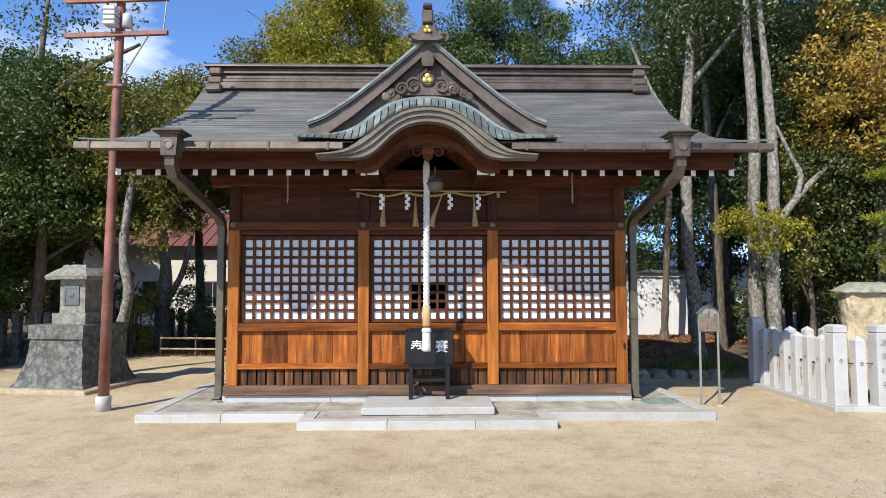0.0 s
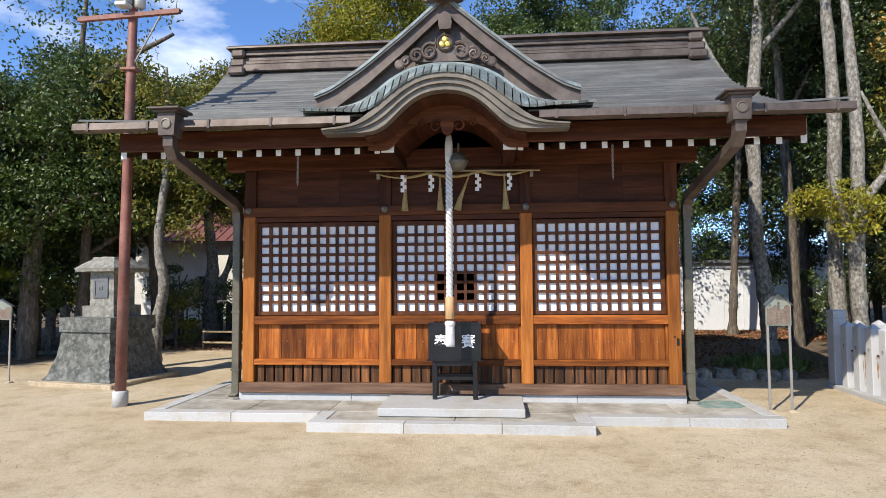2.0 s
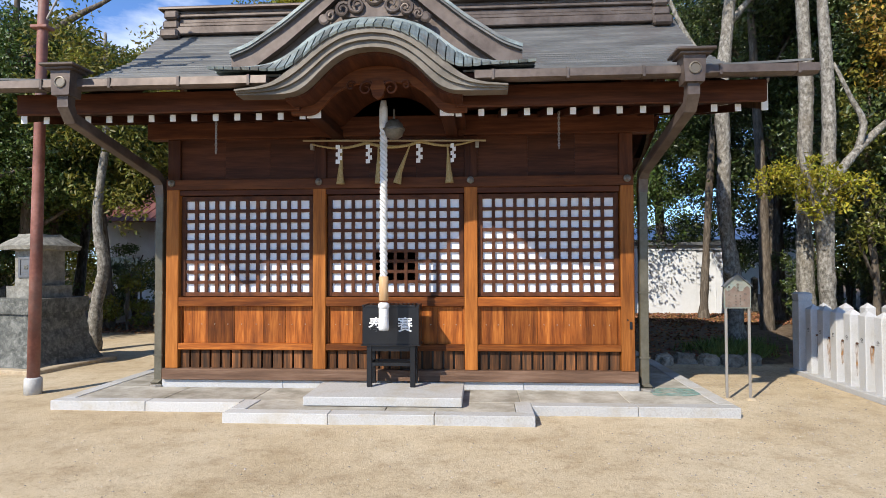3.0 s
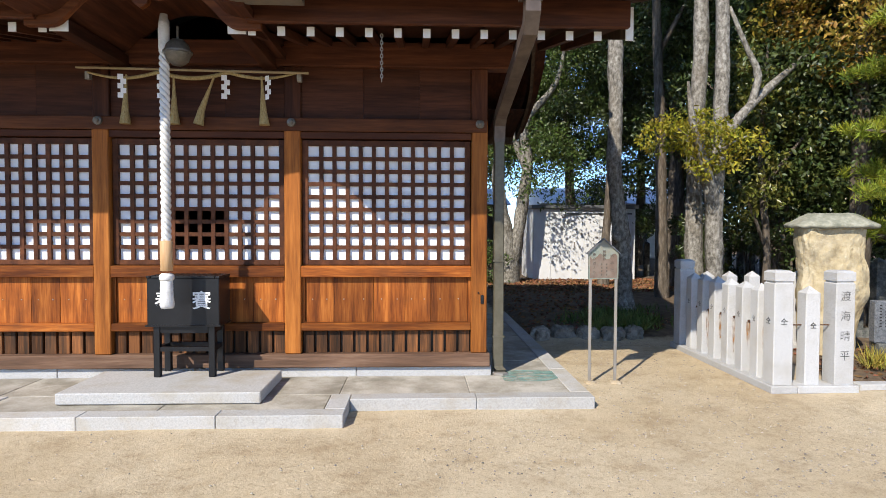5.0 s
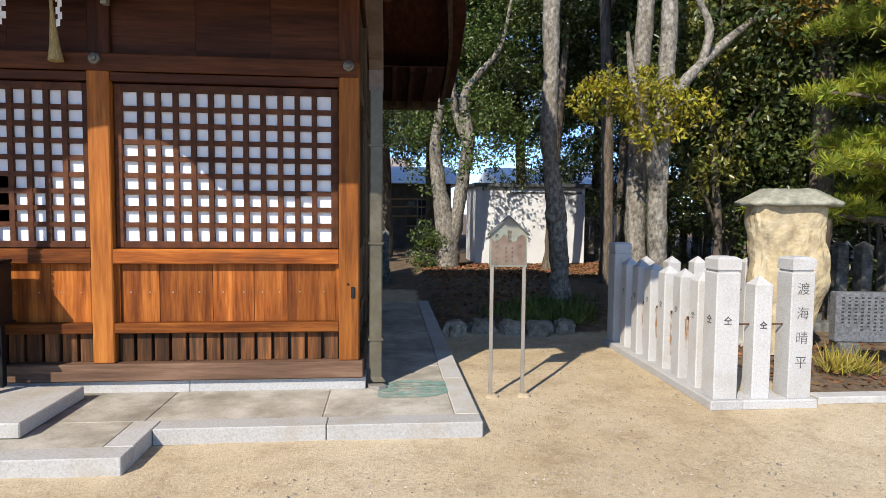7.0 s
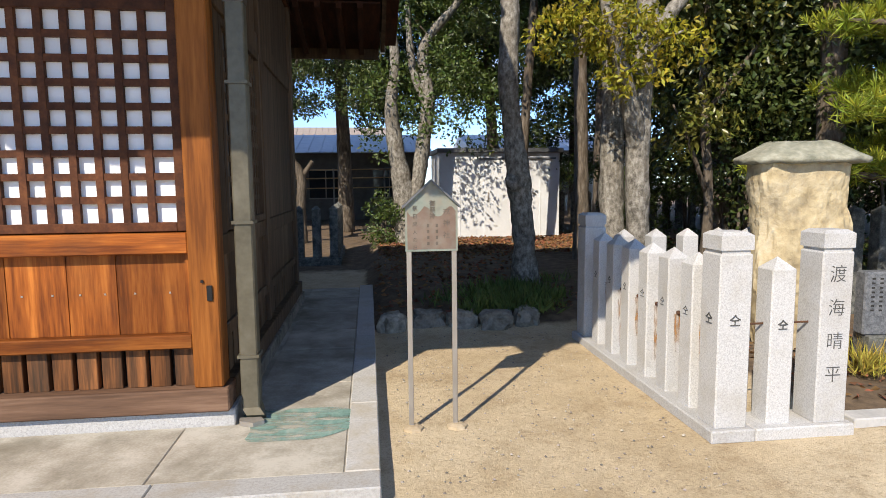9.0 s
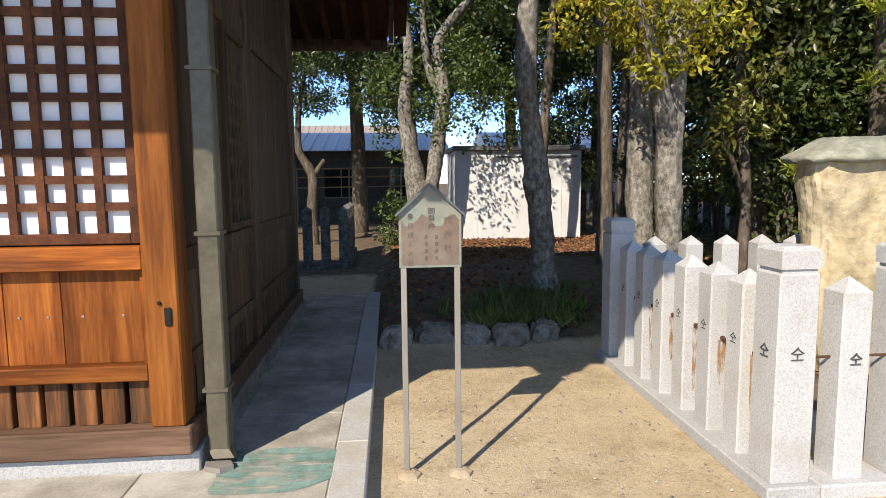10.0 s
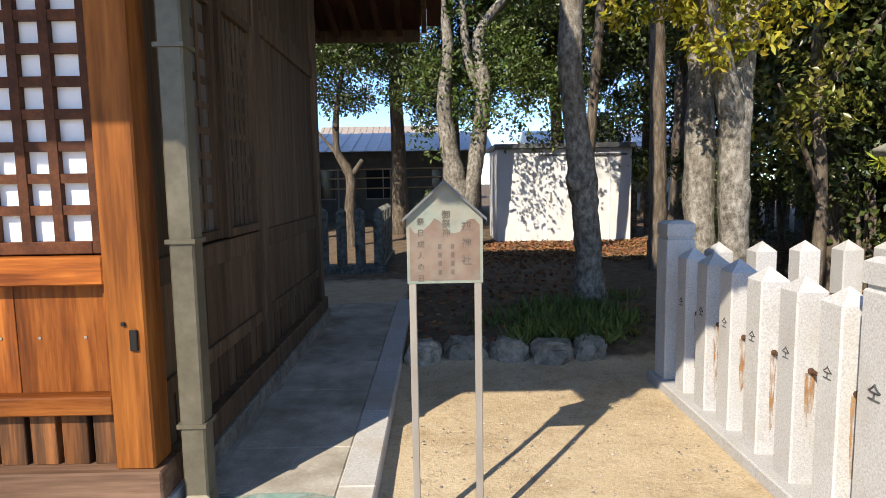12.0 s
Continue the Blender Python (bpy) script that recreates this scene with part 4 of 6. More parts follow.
part("arch_board", strip(sym(set_back(ARCH_T)), sym(set_back(ARCH_B)), -1.18, -1.12), fascia_wood, porch, "reddish cedar arch board")
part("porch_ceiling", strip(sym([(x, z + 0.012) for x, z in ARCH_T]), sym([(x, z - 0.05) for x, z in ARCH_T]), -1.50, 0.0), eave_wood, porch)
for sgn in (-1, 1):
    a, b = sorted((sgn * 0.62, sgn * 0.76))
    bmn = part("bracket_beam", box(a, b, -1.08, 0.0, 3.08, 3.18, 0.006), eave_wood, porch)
    part("beam_tip", box(a - 0.003, b + 0.003, -1.088, -1.08, 3.077, 3.183), white_paint, bmn, "white painted beam end")
# hanging pendant with scrolls under the arch
bm = prism(set_back([(-0.05, 3.34), (0.05, 3.34), (0.075, 3.27), (0.05, 3.19), (0.0, 3.155), (-0.05, 3.19), (-0.075, 3.27)]), -1.23, -1.175, "y")
pend = part("gable_pendant", bm, wood_x, porch, "carved pendant with dark scrolls")
for sgn in (-1, 1):
    for cx, cz, r0 in ((0.125, 3.34, 0.078), (0.28, 3.372, 0.047)):
        pts = [(sgn * (cx + r0 * (1 - k / 20) * math.cos(2.6 - 0.5 * k)), -1.195, cz + r0 * (1 - k / 20) * math.sin(2.6 - 0.5 * k)) for k in range(17)]
        part("scroll", tube(pts, [0.016 - 0.0006 * k for k in range(17)], 6), dark_x, pend)

# ---- triangular dormer gable ----
XD = np.linspace(0, 1.44, 24)
DT = resample([(0, 4.72), (0.45, 4.33), (0.9, 3.97), (1.25, 3.74), (1.44, 3.67)], XD)
DB = [(x, max(z - 0.185 - 0.05 * x, 3.42)) for x, z in DT]
dormer = part("dormer_gable", strip(sym(DT), sym([(x, z - 0.055) for x, z in DT]), -1.44, 1.7), roof_metal, shrine, "steep copper dormer gable")
part("barge_board", strip(sym([(x, z - 0.03) for x, z in DT]), sym(DB), -1.40, -1.32), brown_metal, dormer, "dark brown barge boards")
part("barge_edge", strip(sym([(x, z + 0.006) for x, z in DT]), sym([(x, z - 0.03) for x, z in DT]), -1.45, -1.38), verdigris, dormer)
part("gable_panel", prism([(-1.30, 3.45), (-0.75, 3.50), (-0.40, 3.74), (0.40, 3.74), (0.75, 3.50), (1.30, 3.45), (0.0, 4.60)], -1.30, -1.26, "y"), brown_metal, dormer)
for k in range(-5, 6):
    x = k * 0.115
    part("panel_rib", box(x - 0.006, x + 0.006, -1.315, -1.30, 3.76, 4.46 - abs(x) * 0.96), brown_metal, dormer)
# crest with clouds
disc = lathe([(0.095, 0.0), (0.095, 0.03), (0.08, 0.045), (0.07, 0.03)], 20)
bmesh.ops.rotate(disc, verts=disc.verts[:], cent=(0, 0, 0), matrix=Matrix.Rotation(radians(90), 3, "X"))
bmesh.ops.translate(disc, verts=disc.verts[:], vec=(0, -1.40, 4.19))
crest = part("gable_crest", disc, brown_metal, dormer, "copper cloud carving with gold three-leaf crest")


def trefoil(x, y, z, r, parent):
    for k in range(3):
        a = math.pi / 2 + k * 2 * math.pi / 3
        bm = lathe([(r * 0.5, 0.0), (r * 0.45, 0.012), (r * 0.2, 0.018)], 12)
        bmesh.ops.rotate(bm, verts=bm.verts[:], cent=(0, 0, 0), matrix=Matrix.Rotation(radians(90), 3, "X"))
        bmesh.ops.translate(bm, verts=bm.verts[:], vec=(x + 0.55 * r * math.cos(a), y, z + 0.55 * r * math.sin(a)))
        part("crest_leaf", bm, gold, parent, "gold leaf of the crest")


trefoil(0, -1.43, 4.19, 0.065, crest)
for sgn in (-1, 1):
    for cx, cz, r0 in ((0.17, 4.10, 0.10), (0.31, 4.06, 0.075), (0.43, 4.00, 0.05)):
        pts = [(sgn * (cx + r0 * (1 - k / 22) * math.cos(2.2 - 0.55 * k)), -1.41 - 0.002 * k, cz + r0 * (1 - k / 22) * math.sin(2.2 - 0.55 * k)) for k in range(18)]
        part("cloud_scroll", tube(pts, [0.026 - 0.0009 * k for k in range(18)], 7), brown_metal, crest)
    bm = lathe([(0.055, 0.0), (0.055, 0.02), (0.035, 0.03)], 14)
    bmesh.ops.rotate(bm, verts=bm.verts[:], cent=(0, 0, 0), matrix=Matrix.Rotation(radians(90), 3, "X"))
    bmesh.ops.translate(bm, verts=bm.verts[:], vec=(sgn * 0.50, -1.405, 3.97))
    part("rosette", bm, brown_metal, crest)
part("cloud_base", prism([(-0.33, 3.99), (0.33, 3.99), (0.24, 4.08), (0.1, 4.14), (-0.1, 4.14), (-0.24, 4.08)], -1.41, -1.36, "y"), brown_metal, crest)
part("pendant_board", prism([(-0.06, 4.34), (0.06, 4.34), (0.075, 4.40), (0.065, 4.50), (0.0, 4.54), (-0.065, 4.50), (-0.075, 4.40)], -1.44, -1.39, "y"), brown_metal, dormer)
# finial
fin = part("gable_finial", prism([(-0.20, 4.66), (-0.12, 4.63), (0.12, 4.63), (0.20, 4.66), (0.13, 4.71), (0.09, 4.80), (0.0, 4.83), (-0.09, 4.80), (-0.13, 4.71)], -1.52, -1.38, "y"), brown_metal, dormer, "copper ridge-end ornament with gold crest")
trefoil(0, -1.53, 4.755, 0.05, fin)
part("finial_post", box(-0.065, 0.065, -1.56, -1.38, 4.83, 5.00, 0.015), brown_metal, fin)
part("finial_cap", box(-0.055, 0.055, -1.60, -1.30, 5.00, 5.06, 0.02), brown_metal, fin)
for sgn in (-1, 1):
    pts = [(sgn * (0.2 + 0.07 * (1 - k / 16) * math.cos(2.6 - 0.5 * k)), -1.46, 4.68 + 0.07 * (1 - k / 16) * math.sin(2.6 - 0.5 * k)) for k in range(13)]
    part("finial_scroll", tube(pts, [0.022 - 0.001 * k for k in range(13)], 6), brown_metal, fin)
part("dormer_ridge", box(-0.07, 0.07, -1.42, 1.7, 4.69, 4.76, 0.015), brown_metal, dormer)


# ---- fence of granite posts ----
fence = thing("stone_fence", (5.6, 0.8, 0), "pale granite post fence round a stone monument", "fence")


def big_post(x, y, h=1.15, w=0.095):
    bm = box(-w, w, -w, w, 0.05, h - 0.12, 0.008)
    box(-w + 0.012, w - 0.012, -w + 0.012, w - 0.012, h - 0.12, h - 0.10, 0, bm)
    r = [bm.verts.new(v) for v in ((-w, -w, h - 0.10), (w, -w, h - 0.10), (w, w, h - 0.10), (-w, w, h - 0.10))]
    t = [bm.verts.new(v) for v in ((-w, -w, h - 0.02), (w, -w, h - 0.02), (w, w, h - 0.02), (-w, w, h - 0.02))]
    u = [bm.verts.new(v) for v in ((-w * .7, -w * .7, h), (w * .7, -w * .7, h), (w * .7, w * .7, h), (-w * .7, w * .7, h))]
    bm.faces.new(r[::-1])
    bm.faces.new(u)
    for A_, B_ in ((r, t), (t, u)):
        for k in range(4):
            bm.faces.new((A_[k], A_[(k + 1) % 4], B_[(k + 1) % 4], B_[k]))
    bmesh.ops.translate(bm, verts=bm.verts[:], vec=(x, y, 0))
    return part("corner_post", bm, granite, fence)


def small_post(x, y, h=1.0, w=0.072, mat=None, parent=None):
    bm = bmesh.new()
    r = [[bm.verts.new((sx * w, sy * w, z)) for sx, sy in ((-1, -1), (1, -1), (1, 1), (-1, 1))] for z in (0.05, h - 0.07)]
    tip = bm.verts.new((0, 0, h))
    bm.faces.new(r[0][::-1])
    for k in range(4):
        bm.faces.new((r[0][k], r[0][(k + 1) % 4], r[1][(k + 1) % 4], r[1][k]))
        bm.faces.new((r[1][k], r[1][(k + 1) % 4], tip))
    bmesh.ops.bevel(bm, geom=[e for e in bm.edges if abs(e.verts[0].co.z - e.verts[1].co.z) > 0.3], offset=0.008, segments=1, affect="EDGES")
    bmesh.ops.translate(bm, verts=bm.verts[:], vec=(x, y, 0))
    return part("fence_post", bm, mat or granite, parent or fence)


FX, FY, FD = 5.60, -0.31, 0.30
part("base_kerb", box(FX - 0.13, FX + 0.13, FY - 0.13, FY + 7 * FD + 0.13, -0.02, 0.055, 0.008), granite, fence)
part("base_kerb", box(FX + 0.132, FX + 2 * FD + 0.13, FY - 0.13, FY + 0.13, -0.02, 0.055, 0.008), granite, fence)
part("base_kerb", box(FX + 0.132, FX + 5 * FD + 0.13, FY + 7 * FD - 0.13, FY + 7 * FD + 0.13, -0.02, 0.055, 0.008), granite, fence)
corner = big_post(FX, FY)
name_post = big_post(FX + 2 * FD, FY)
big_post(FX, FY + 7 * FD)
mid = small_post(FX + FD, FY)
SAME = "\u4edd"
written(SAME, 0.062, pose(FX + FD, FY - 0.074, 0.62, 90, 0, 0), carved_ink, mid, "lettering", 0.002, 0.001)
written(SAME, 0.07, pose(FX, FY - 0.097, 0.66, 90, 0, 0), carved_ink, corner)
written(SAME, 0.07, pose(FX - 0.097, FY, 0.66, 90, 0, -90), carved_ink, corner)
for k, ch in enumerate("\u6e21\u6d77\u6674\u5e73"):
    written(ch, 0.105, pose(FX + 2 * FD, FY - 0.0955, 0.90 - 0.19 * k, 90, 0, 0), carved_ink, name_post, "lettering", 0.002, -0.0012)
for k in range(1, 7):
    y = FY + k * FD
    sp = small_post(FX, y)
    written(SAME, 0.062, pose(FX - 0.073, y, 0.64, 90, 0, -90), carved_ink, sp, "lettering", 0.002, -0.0008)
    rod = tube([(FX, y - FD + 0.06, 0.58), (FX, y - 0.06, 0.58)], 0.009, 6)
    part("tie_rod", rod, rust, fence, "rusty iron tie rod")
    w_, low_ = 0.016 + 0.005 * (k % 3), 0.12 + 0.05 * ((k * 2) % 5)
    part("rust_run", prism([(FX - w_ * 0.3, low_), (FX + w_ * 0.4, low_ + 0.03), (FX + w_ * 0.7, 0.42), (FX + w_, 0.57), (FX - w_, 0.57), (FX - w_ * 0.8, 0.36)], y - 0.0735, y - 0.0715, "y"), rust_streak, sp, "orange rust run")
    part("tie_rod", lathe([(0.011, -0.012), (0.014, -0.004), (0.014, 0.004), (0.009, 0.012)], 7, (FX, y - 0.078, 0.58)), rust, fence)
for k in (0, 1):
    part("tie_rod", tube([(FX + k * FD + 0.06, FY, 0.62), (FX + (k + 1) * FD - 0.06, FY, 0.62)], 0.007, 6), rust, fence)
for k in range(1, 6):
    small_post(FX + k * FD, FY + 7 * FD)
part("tie_rod", tube([(FX, FY + 7 * FD, 0.62), (FX + 5 * FD, FY + 7 * FD, 0.62)], 0.007, 6), rust, fence)
tagged(part("boundary_kerb", box(6.40, 9.2, -0.36, -0.22, -0.02, 0.045, 0.008), concrete), "low concrete kerb before the planted bed", "kerb", kind="structure")


# ---- things beside the hall ----
def stone_monument(x, y, turn):
    m = thing("stone_monument", pose(x, y, 0.0, 0, 0, turn), "tall ochre natural stone monument with a mossy capstone", "monument")
    rng = random.Random(3)
    bm = bmesh.new()
    seg, rows = 48, 34
    rings = []
    for j in range(rows + 1):
        z = 1.56 * j / rows
        k = j / rows
        w = 0.275 + 0.115 * min(1, k * 2.2) - 0.015 * k
        d = 0.18 + 0.04 * min(1, k * 2)
        ring = []
        for i in range(seg):
            a = 2 * math.pi * i / seg
            c, s = math.cos(a), math.sin(a)
            sx = math.copysign(abs(c) ** 0.55, c) * w
            sy = math.copysign(abs(s) ** 0.55, s) * d
            f_ = 1 + 0.20 * noise.noise((c * 1.3, s * 1.3, z * 1.6)) + 0.06 * noise.noise((c * 4, s * 4, z * 5)) + 0.03 * noise.noise((c * 11, s * 11, z * 13))
            ring.append(bm.verts.new((sx * f_, sy * f_, z)))
        rings.append(ring)
    for a, b in zip(rings, rings[1:]):
        for i in range(seg):
            bm.faces.new((a[i], a[(i + 1) % seg], b[(i + 1) % seg], b[i]))
    bm.faces.new(rings[-1])
    bm.faces.new(rings[0][::-1])
    o = part("shaft", bm, tan_stone, m)
    o.matrix_parent_inverse = Matrix.Identity(4)
    bm = bmesh.new()
    rings = []
    for w, d, z in ((0.37, 0.22, 1.555), (0.485, 0.32, 1.565), (0.495, 0.33, 1.60), (0.41, 0.26, 1.65), (0.28, 0.17, 1.725), (0.23, 0.12, 1.74)):
        ring = []
        for i in range(seg):
            a = 2 * math.pi * i / seg
            c, s = math.cos(a), math.sin(a)
            f_ = 1 + 0.12 * noise.noise((c * 2.2, s * 2.2, z * 5)) + 0.05 * noise.noise((c * 7, s * 7, z * 9))
            ring.append(bm.verts.new((math.copysign(abs(c) ** 0.6, c) * w * f_, math.copysign(abs(s) ** 0.6, s) * d * f_, z + 0.02 * noise.noise((c * 3, s * 3, 9)))))
        rings.append(ring)
    for a, b in zip(rings, rings[1:]):
        for i in range(seg):
            bm.faces.new((a[i], a[(i + 1) % seg], b[(i + 1) % seg], b[i]))
    bm.faces.new(rings[-1])
    bm.faces.new(rings[0][::-1])
    o = part("capstone", bm, cap_stone, m, "grey mossy capstone", smooth=True)
    o.matrix_parent_inverse = Matrix.Identity(4)
    return m


stone_monument(7.25, 1.36, -10)


def signboard(x, y, label, w=0.15, zb=1.04, zs=1.30, zt=1.436, texts=True):
    s = thing("signboard", (x, y, 0), label, "signboard")
    bd = part("board", prism([(x - w, zb), (x + w, zb), (x + w, zs), (x, zt), (x - w, zs)], y - 0.012, y + 0.012, "y"), board_green, s, "verdigris copper-clad board")
    rb = random.Random(6)
    edge = [(x - w + 0.012, zb + 0.012), (x + w - 0.012, zb + 0.012)]
    edge += [(x + w - 0.012 - (2 * w - 0.024) * k / 14, zs - 0.035 + 0.03 * math.sin(k * 0.9) + rb.uniform(-0.008, 0.008)) for k in range(15)]
    part("worn_face", prism(edge, y - 0.0135, y - 0.012, "y"), board_copper, bd, "brown worn copper patch")
    for sg in (-1, 1):
        sl = (zt - zs) / w
        part("roof_strip", prism([(x, zt), (x, zt + 0.012), (x + sg * (w + 0.015), zs - 0.015 * sl + 0.012), (x + sg * (w + 0.015), zs - 0.015 * sl)], y - 0.035, y + 0.03, "y"), shed_dark, s)
        part("leg", box(x + sg * (w - 0.02) - 0.0145, x + sg * (w - 0.02) + 0.0145, y - 0.010, y + 0.010, -0.02, zb, 0.003), tube_metal, s, "dull metal tube leg")
        part("footing", lathe([(0.065, -0.02), (0.06, 0.004), (0.03, 0.016)], 7, (x + sg * (w - 0.02) + 0.01, y - 0.01, 0)), mortar, s)
    if texts:
        for col, xx, size, top in (("\u620e\u795e\u793e", 0.085, 0.042, 1.265), ("\u5fa1\u796d\u795e", 0.005, 0.036, 1.31), ("\u796d\u65e5\u6210\u4eba\u306e\u65e5", -0.095, 0.030, 1.285)):
            for k, ch in enumerate(col):
                gap = 0.068 if len(col) == 3 and xx > 0.05 else 0.036 if len(col) == 3 else 0.045
                written(ch, size, pose(x + xx, y - 0.0145, top - gap * k, 90, 0, 0), faded_ink, bd, "lettering", 0.0008)
        for xx in (-0.02, 0.03):
            for k in range(4):
                part("lettering_bar", box(x + xx - 0.007, x + xx + 0.007, y - 0.0145, y - 0.013, 1.075 + 0.034 * k, 1.095 + 0.034 * k), faded_ink, bd)
    return s


signboard(3.982, 0.0, "gabled copper notice board with faded writing on two legs")
signboard(-7.72, 1.72, "dark gabled notice board on thin legs by the lantern", 0.2, 1.02, 1.25, 1.36, False)


def stone_tablet(x, y, turn):
    t = thing("stone_tablet", pose(x, y, 0, 0, 0, turn), "grey granite tablet engraved with small writing on two stone feet", "tablet")
    slab = part("tablet_slab", box(-0.42, 0.42, -0.06, 0.06, 0.26, 0.74, 0.012), slate_stone, t)
    slab.matrix_parent_inverse = Matrix.Identity(4)
    rng = random.Random(2)
    bm = bmesh.new()
    for c in range(13):
        xx = -0.36 + c * 0.06
        for r in range(rng.randint(8, 12)):
            zz = 0.69 - r * 0.034
            box(xx - 0.012, xx + 0.012, -0.0615, -0.059, zz - 0.008, zz + 0.006, 0, bm)
    o = tagged(part("engraving", bm, ink, slab), "columns of small engraved writing", kind="stuff")
    for sg in (-1, 1):
        o = part("foot", box(sg * 0.30 - 0.09, sg * 0.30 + 0.09, -0.10, 0.10, -0.02, 0.26, 0.01), old_stone, t)
        o.matrix_parent_inverse = Matrix.Identity(4)
    return t


stone_tablet(7.70, 0.62, -8)


def stone_lantern(x, y, turn):
    l = thing("stone_lantern", pose(x, y, 0, 0, 0, turn), "dark lichened stone lantern on a flared pedestal", "lantern")

    def p_(name, bm, label="", mat=old_stone):
        o = part(name, bm, mat, l, label)
        o.matrix_parent_inverse = Matrix.Identity(4)
        return o

    def block(levels):
        bm = bmesh.new()
        rs = [[bm.verts.new((sx * w, sy * w, z)) for sx, sy in ((-1, -1), (1, -1), (1, 1), (-1, 1))] for w, z in levels]
        bm.faces.new(rs[0][::-1])
        bm.faces.new(rs[-1])
        for a, b in zip(rs, rs[1:]):
            for k in range(4):
                bm.faces.new((a[k], a[(k + 1) % 4], b[(k + 1) % 4], b[k]))
        return bm
    def rough(bm, amount=0.012):
        """Chipped, uneven faces for old stone."""
        bmesh.ops.subdivide_edges(bm, edges=bm.edges[:], cuts=5, use_grid_fill=True)
        for v in bm.verts:
            v.co += Vector((noise.noise(v.co * 6), noise.noise(v.co * 6 + Vector((9, 0, 0))), 0.6 * noise.noise(v.co * 6 + Vector((0, 9, 0))))) * amount
        return bm
    p_("footing", rough(box(-0.82, 0.82, -0.80, 0.80, -0.03, 0.055, 0.015), 0.03), "cracked concrete footing", mortar)
    p_("pedestal", rough(block([(0.67, 0.055), (0.625, 0.12), (0.565, 0.28), (0.52, 0.48), (0.49, 0.68), (0.475, 0.83)]), 0.02), "flared dark stone pedestal")
    p_("ledge", rough(box(-0.51, 0.51, -0.51, 0.51, 0.83, 1.06)))
    p_("plinth", rough(box(-0.24, 0.38, -0.31, 0.31, 1.06, 1.25)), "pale granite plinth", lantern_stone)
    fb = p_("fire_box", rough(box(-0.17, 0.30, -0.235, 0.235, 1.25, 1.80), 0.008), "square fire box", lantern_stone)
    for nm, b in (("window_frame", box(-0.09, 0.20, -0.255, -0.225, 1.38, 1.42)), ("window_frame", box(-0.09, 0.20, -0.255, -0.225, 1.66, 1.70)),
                  ("window_frame", box(-0.09, -0.05, -0.255, -0.225, 1.42, 1.66)), ("window_frame", box(0.16, 0.20, -0.255, -0.225, 1.42, 1.66)),
                  ("window_recess", box(-0.05, 0.16, -0.245, -0.225, 1.42, 1.66)), ("window_knob", box(0.02, 0.09, -0.252, -0.225, 1.51, 1.57))):
        part(nm, b, shed_dark if nm != "window_knob" else old_stone, fb)
    bm = block([(0.25, 1.80), (0.385, 1.815), (0.40, 1.875), (0.31, 1.95), (0.22, 2.02), (0.20, 2.06)])
    bmesh.ops.translate(bm, verts=bm.verts[:], vec=(0.065, 0, 0))
    p_("roof", rough(bm, 0.02), "low hipped stone roof", lantern_stone)
    return l


stone_lantern(-6.04, 2.06, -10)


def utility_mast(x, y):
    p = thing("utility_mast", (x, y, 0), "rust-red iron mast with two crossbars and grey boxes", "mast")
    part("footing", lathe([(0.10, -0.02), (0.10, 0.17), (0.085, 0.19)], 16, (x, y, 0)), concrete, p, "concrete collar", True)
    part("pole", tube([(x, y, 0.15), (x + 0.02, y, 2.2), (x + 0.05, y, 4.2), (x + 0.09, y, 6.6)], [0.072, 0.068, 0.062, 0.056], 14), red_iron, p, "", True)
    for z, dz in ((5.22, 0.02), (5.72, 0.03)):
        part("crossbar", prism([(x - 0.66, z - 0.03), (x + 0.78, z + 0.03), (x + 0.78, z + 0.09), (x - 0.66, z + 0.03)], y - 0.11, y - 0.05, "y"), red_iron, p)
    part("brace", tube([(x + 0.52, y - 0.08, 5.25), (x + 0.06, y, 4.55)], 0.013, 6), tube_metal, p)
    part("brace", tube([(x + 0.72, y - 0.08, 5.30), (x + 0.76, y - 0.08, 5.78)], 0.010, 6), tube_metal, p)
    part("clamp", box(x - 0.05, x + 0.17, y - 0.09, y + 0.07, 4.50, 4.54, 0.008), red_iron, p)
    for k in range(4):
        part("switch_box", box(x - 0.07, x + 0.10, y - 0.22, y - 0.06, 5.34 + k * 0.07, 5.40 + k * 0.07, 0.012), grey_box, p, "stack of grey enamelled insulator boxes")
    part("meter", lathe([(0.07, 0), (0.07, 0.16), (0.05, 0.19)], 12, (x + 0.20, y - 0.06, 5.36)), grey_box, p, "", True)
    return p


utility_mast(-4.47, -0.06)


